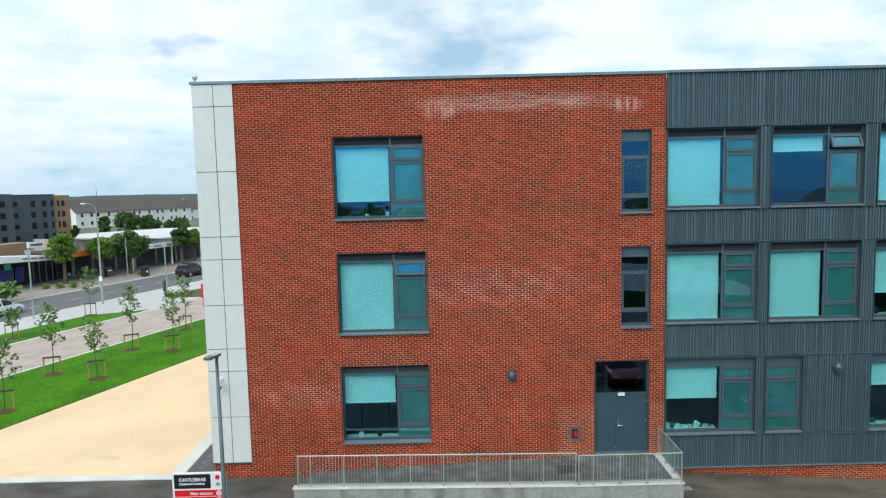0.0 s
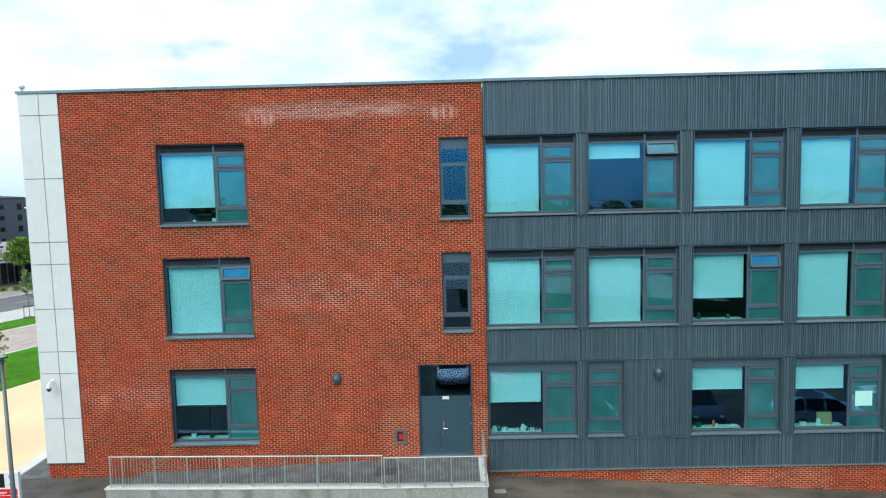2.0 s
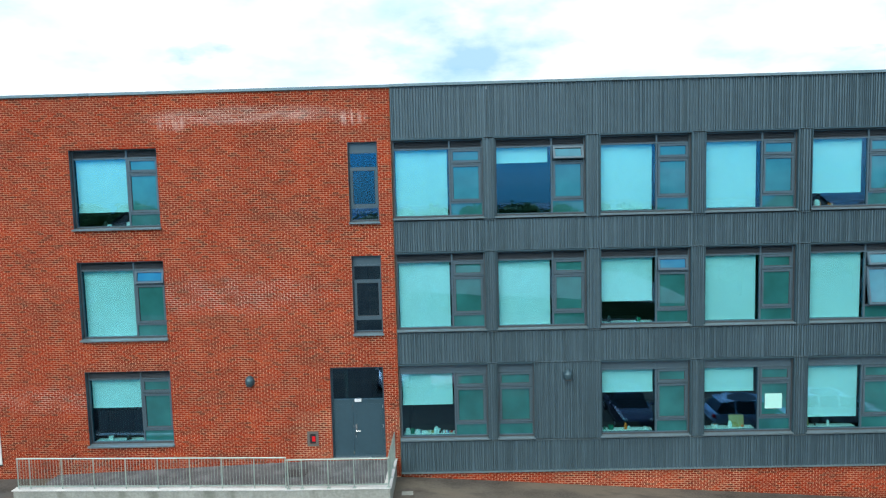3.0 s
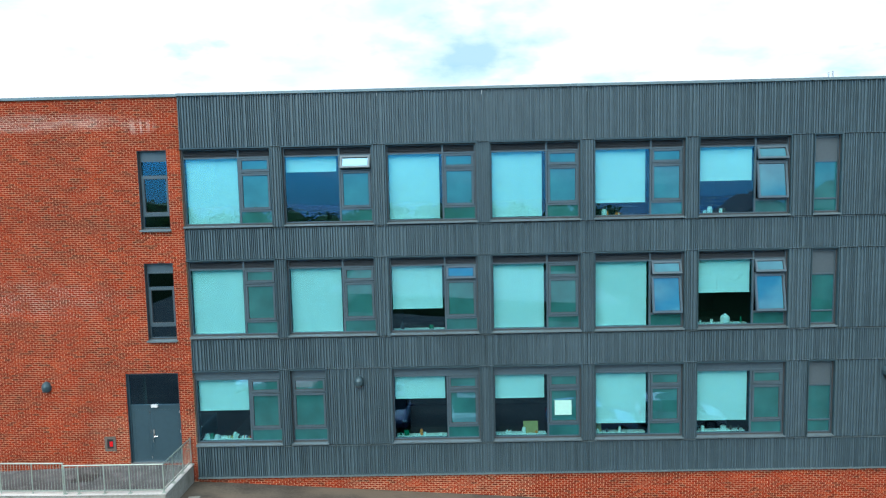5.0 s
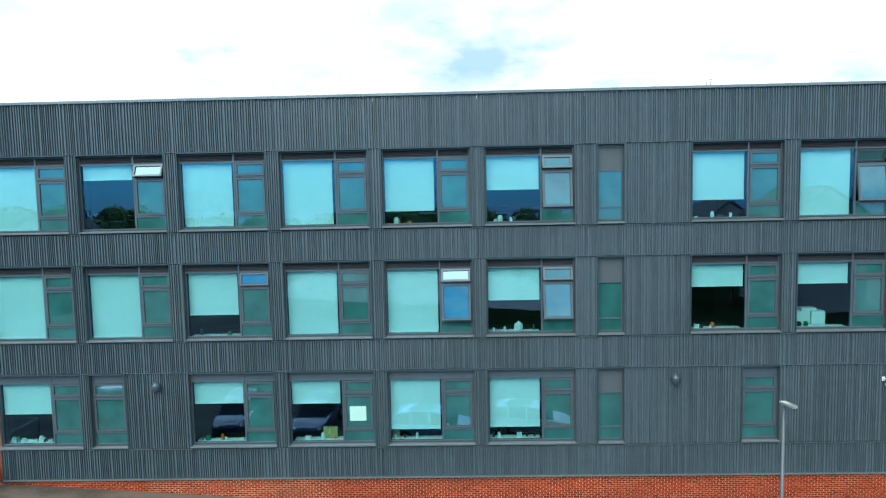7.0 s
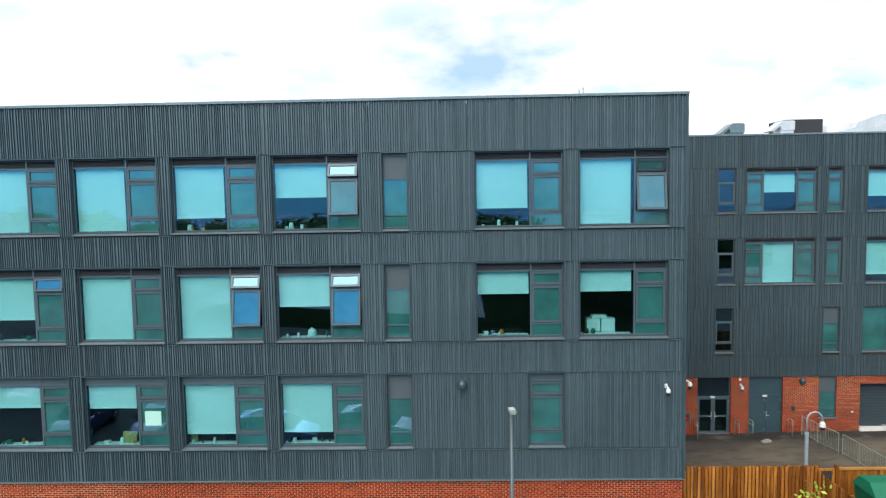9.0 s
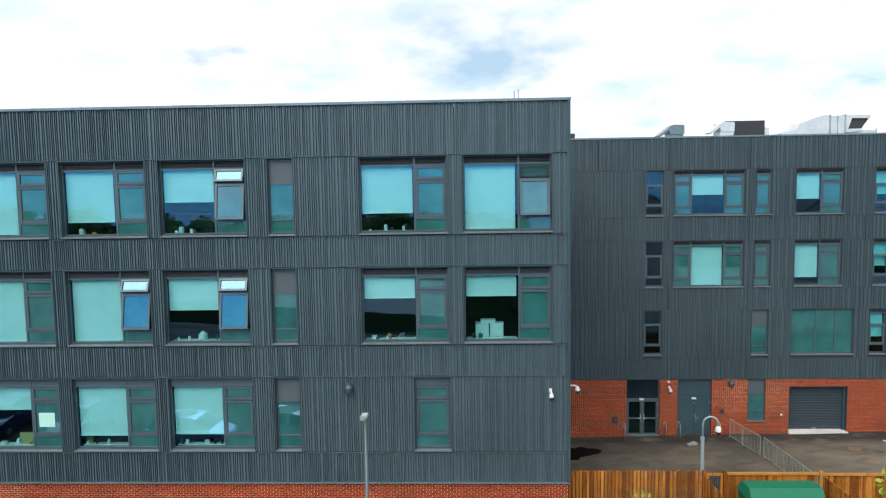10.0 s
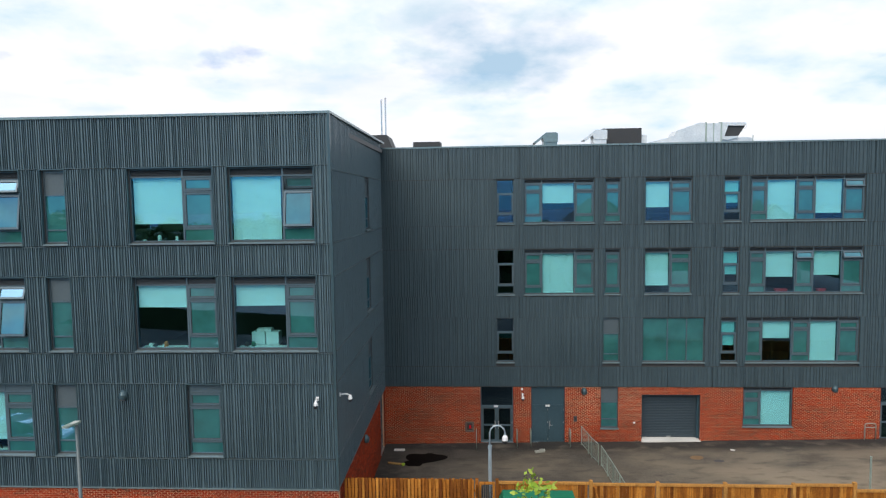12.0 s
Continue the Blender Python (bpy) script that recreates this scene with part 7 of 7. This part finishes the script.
for x, z, n, seed in ((11.7, LOW1 + 0.12, 7, 1), (19.05, LOW1 + 0.12, 5, 2), (22.8, LOW1 + 0.12, 4, 3), (26.5, LOW1 + 0.12, 3, 4), (30.2, LOW1 + 0.12, 6, 5), (19.05, LOW2 + 0.12, 3, 6), (30.2, LOW2 + 0.12, 5, 7), (37.6, LOW2 + 0.12, 4, 8), (26.5, LOW3 + 0.12, 4, 9), (30.2, LOW3 + 0.12, 4, 10), (37.6, LOW3 + 0.12, 4, 11), (0.05, 8.65 + 0.12, 3, 12), (0.05, 0.57 + 0.12, 2, 13), (41.4, LOW2 + 0.12, 2, 14)):
    ledge(x, x + 1.9, z)
    sill_clutter(x + 0.1, x + 1.75, z, seed, n)
solid("white_cabinet", Shape().box(0, 0.5, 0, 0.4, 0, 0.5).box(0.55, 1.05, 0, 0.4, 0, 0.5).box(0.2, 0.75, 0.02, 0.35, 0.51, 0.62), M_WHITE, "white storage boxes stacked by the window", "boxes", at=(41.75, 0.75, LOW2 + 0.1))
solid("storage_stand", Shape().box(0.0, 1.1, 0, 0.45, -0.75, 0), M_FURN, "low cabinet under the boxes", "cabinet", at=(41.75, 0.72, LOW2 + 0.1))
# the glass's mint tint is put into the paper, placed before the pane
solid("paper_notice", Shape().box(0, 0.62, 0, 0.004, 0, 0.56), M_PAPER, "sheet of paper tinted as through glass, set before the pane", "notice", at=(24.97, 0.075, LOW1 + 0.92))

for x, w, h in ((23.85, 0.55, 0.42), (26.52, 0.26, 0.36)):
    solid("tan_board", Shape().prism([(0, 0, 0), (w, 0, 0), (w, 0.10, h), (0, 0.10, h)], (0, 0.03, 0)), M_TANCARD, "tan card board leaning inside the window", "board", at=(x, 0.44, LOW1 + 0.12))
t = thing("white_pot", "white lidded pot standing on the window ledge", "pot", at=(31.35, 0.46, LOW2 + 0.12))
part("pot_body", Shape().tube([(0, 0, 0), (0, 0, 0.05), (0, 0, 0.22), (0, 0, 0.27)], [0.15, 0.17, 0.16, 0.10], 14), M_WHITE, t)
part("pot_lid", Shape().tube([(0, 0, 0.27), (0, 0, 0.30), (0, 0, 0.34)], [0.11, 0.05, 0.02], 12), M_WHITE, t)
books = thing("book_row", "row of small books of mixed colours along the ledge", "books", at=(11.75, 0.40, LOW1 + 0.12))
rng = random.Random(77)
x = 0.0
while x < 1.75:
    w = rng.uniform(0.03, 0.07)
    part("book", Shape().box(x, x + w - 0.004, 0, 0.10, 0, rng.uniform(0.05, 0.09)), rng.choice([M_WHITE, M_RED, M_PLANT_POT, M_TANCARD, M_BLIND, M_POSTER]), books)
    x += w


def desk(at, turn=0, w=1.6):
    t = thing("desk", "plain classroom desk with grey legs", "desk", at=at, turn=turn, group="desks")
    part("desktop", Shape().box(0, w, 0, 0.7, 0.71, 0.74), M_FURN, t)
    for a in (0.04, w - 0.08):
        for b in (0.04, 0.62):
            part("leg", Shape().box(a, a + 0.04, b, b + 0.04, 0, 0.71), M_INFILL, t)
    return t


def stool(at, turn=0):
    t = thing("chair", "black moulded classroom chair with steel legs", "chair", at=at, turn=turn, group="classroom chairs")
    part("seat", Shape().box(-0.2, 0.2, -0.2, 0.2, 0.43, 0.46), M_BLACK, t)
    part("backrest", Shape().prism([(-0.2, 0.18, 0.46), (0.2, 0.18, 0.46), (0.18, 0.22, 0.85), (-0.18, 0.22, 0.85)], (0, 0.02, 0)), M_BLACK, t)
    for a in (-0.18, 0.16):
        for b in (-0.18, 0.16):
            part("leg", Shape().box(a, a + 0.02, b, b + 0.02, 0, 0.43), M_STEEL, t)
    return t


for x, z in ((0.2, 8.05), (0.2, -0.35), (12.0, -0.35), (19.3, -0.35), (23.0, -0.35), (27, -0.35), (19.3, 3.95), (30.4, 3.95), (37.8, 3.95), (26.8, 8.05), (30.4, 8.05), (37.8, 8.05)):
    desk((x, 1.4, z))
    stool((x + 0.5, 1.2, z), 180)
    stool((x + 1.2, 1.25, z), 170)

# red tubs on the ledge of the rear classroom
ledge = solid("window_ledge", Shape().box(66.9, 70.9, 13.62, 13.98, 4.74, 4.80).box(66.9, 66.98, 13.62, 13.98, 3.95, 4.74).box(70.82, 70.9, 13.62, 13.98, 3.95, 4.74), M_BLIND, "pale ledge unit under the rear classroom window", "shelf")
for x, w in ((67.25, 0.62), (69.56, 0.42)):
    t = thing("red_tub", "red plastic storage tub on the window ledge", "tub", at=(x, 13.8, 4.80), group="storage tubs")
    part("tub_body", Shape().prism([(0.03, -0.12, 0), (w - 0.03, -0.12, 0), (w, -0.12, 0.16), (0, -0.12, 0.16)], (0, 0.24, 0)), M_RED, t)
    part("rim", Shape().box(-0.02, w + 0.02, -0.14, 0.14, 0.16, 0.19), M_RED, t)
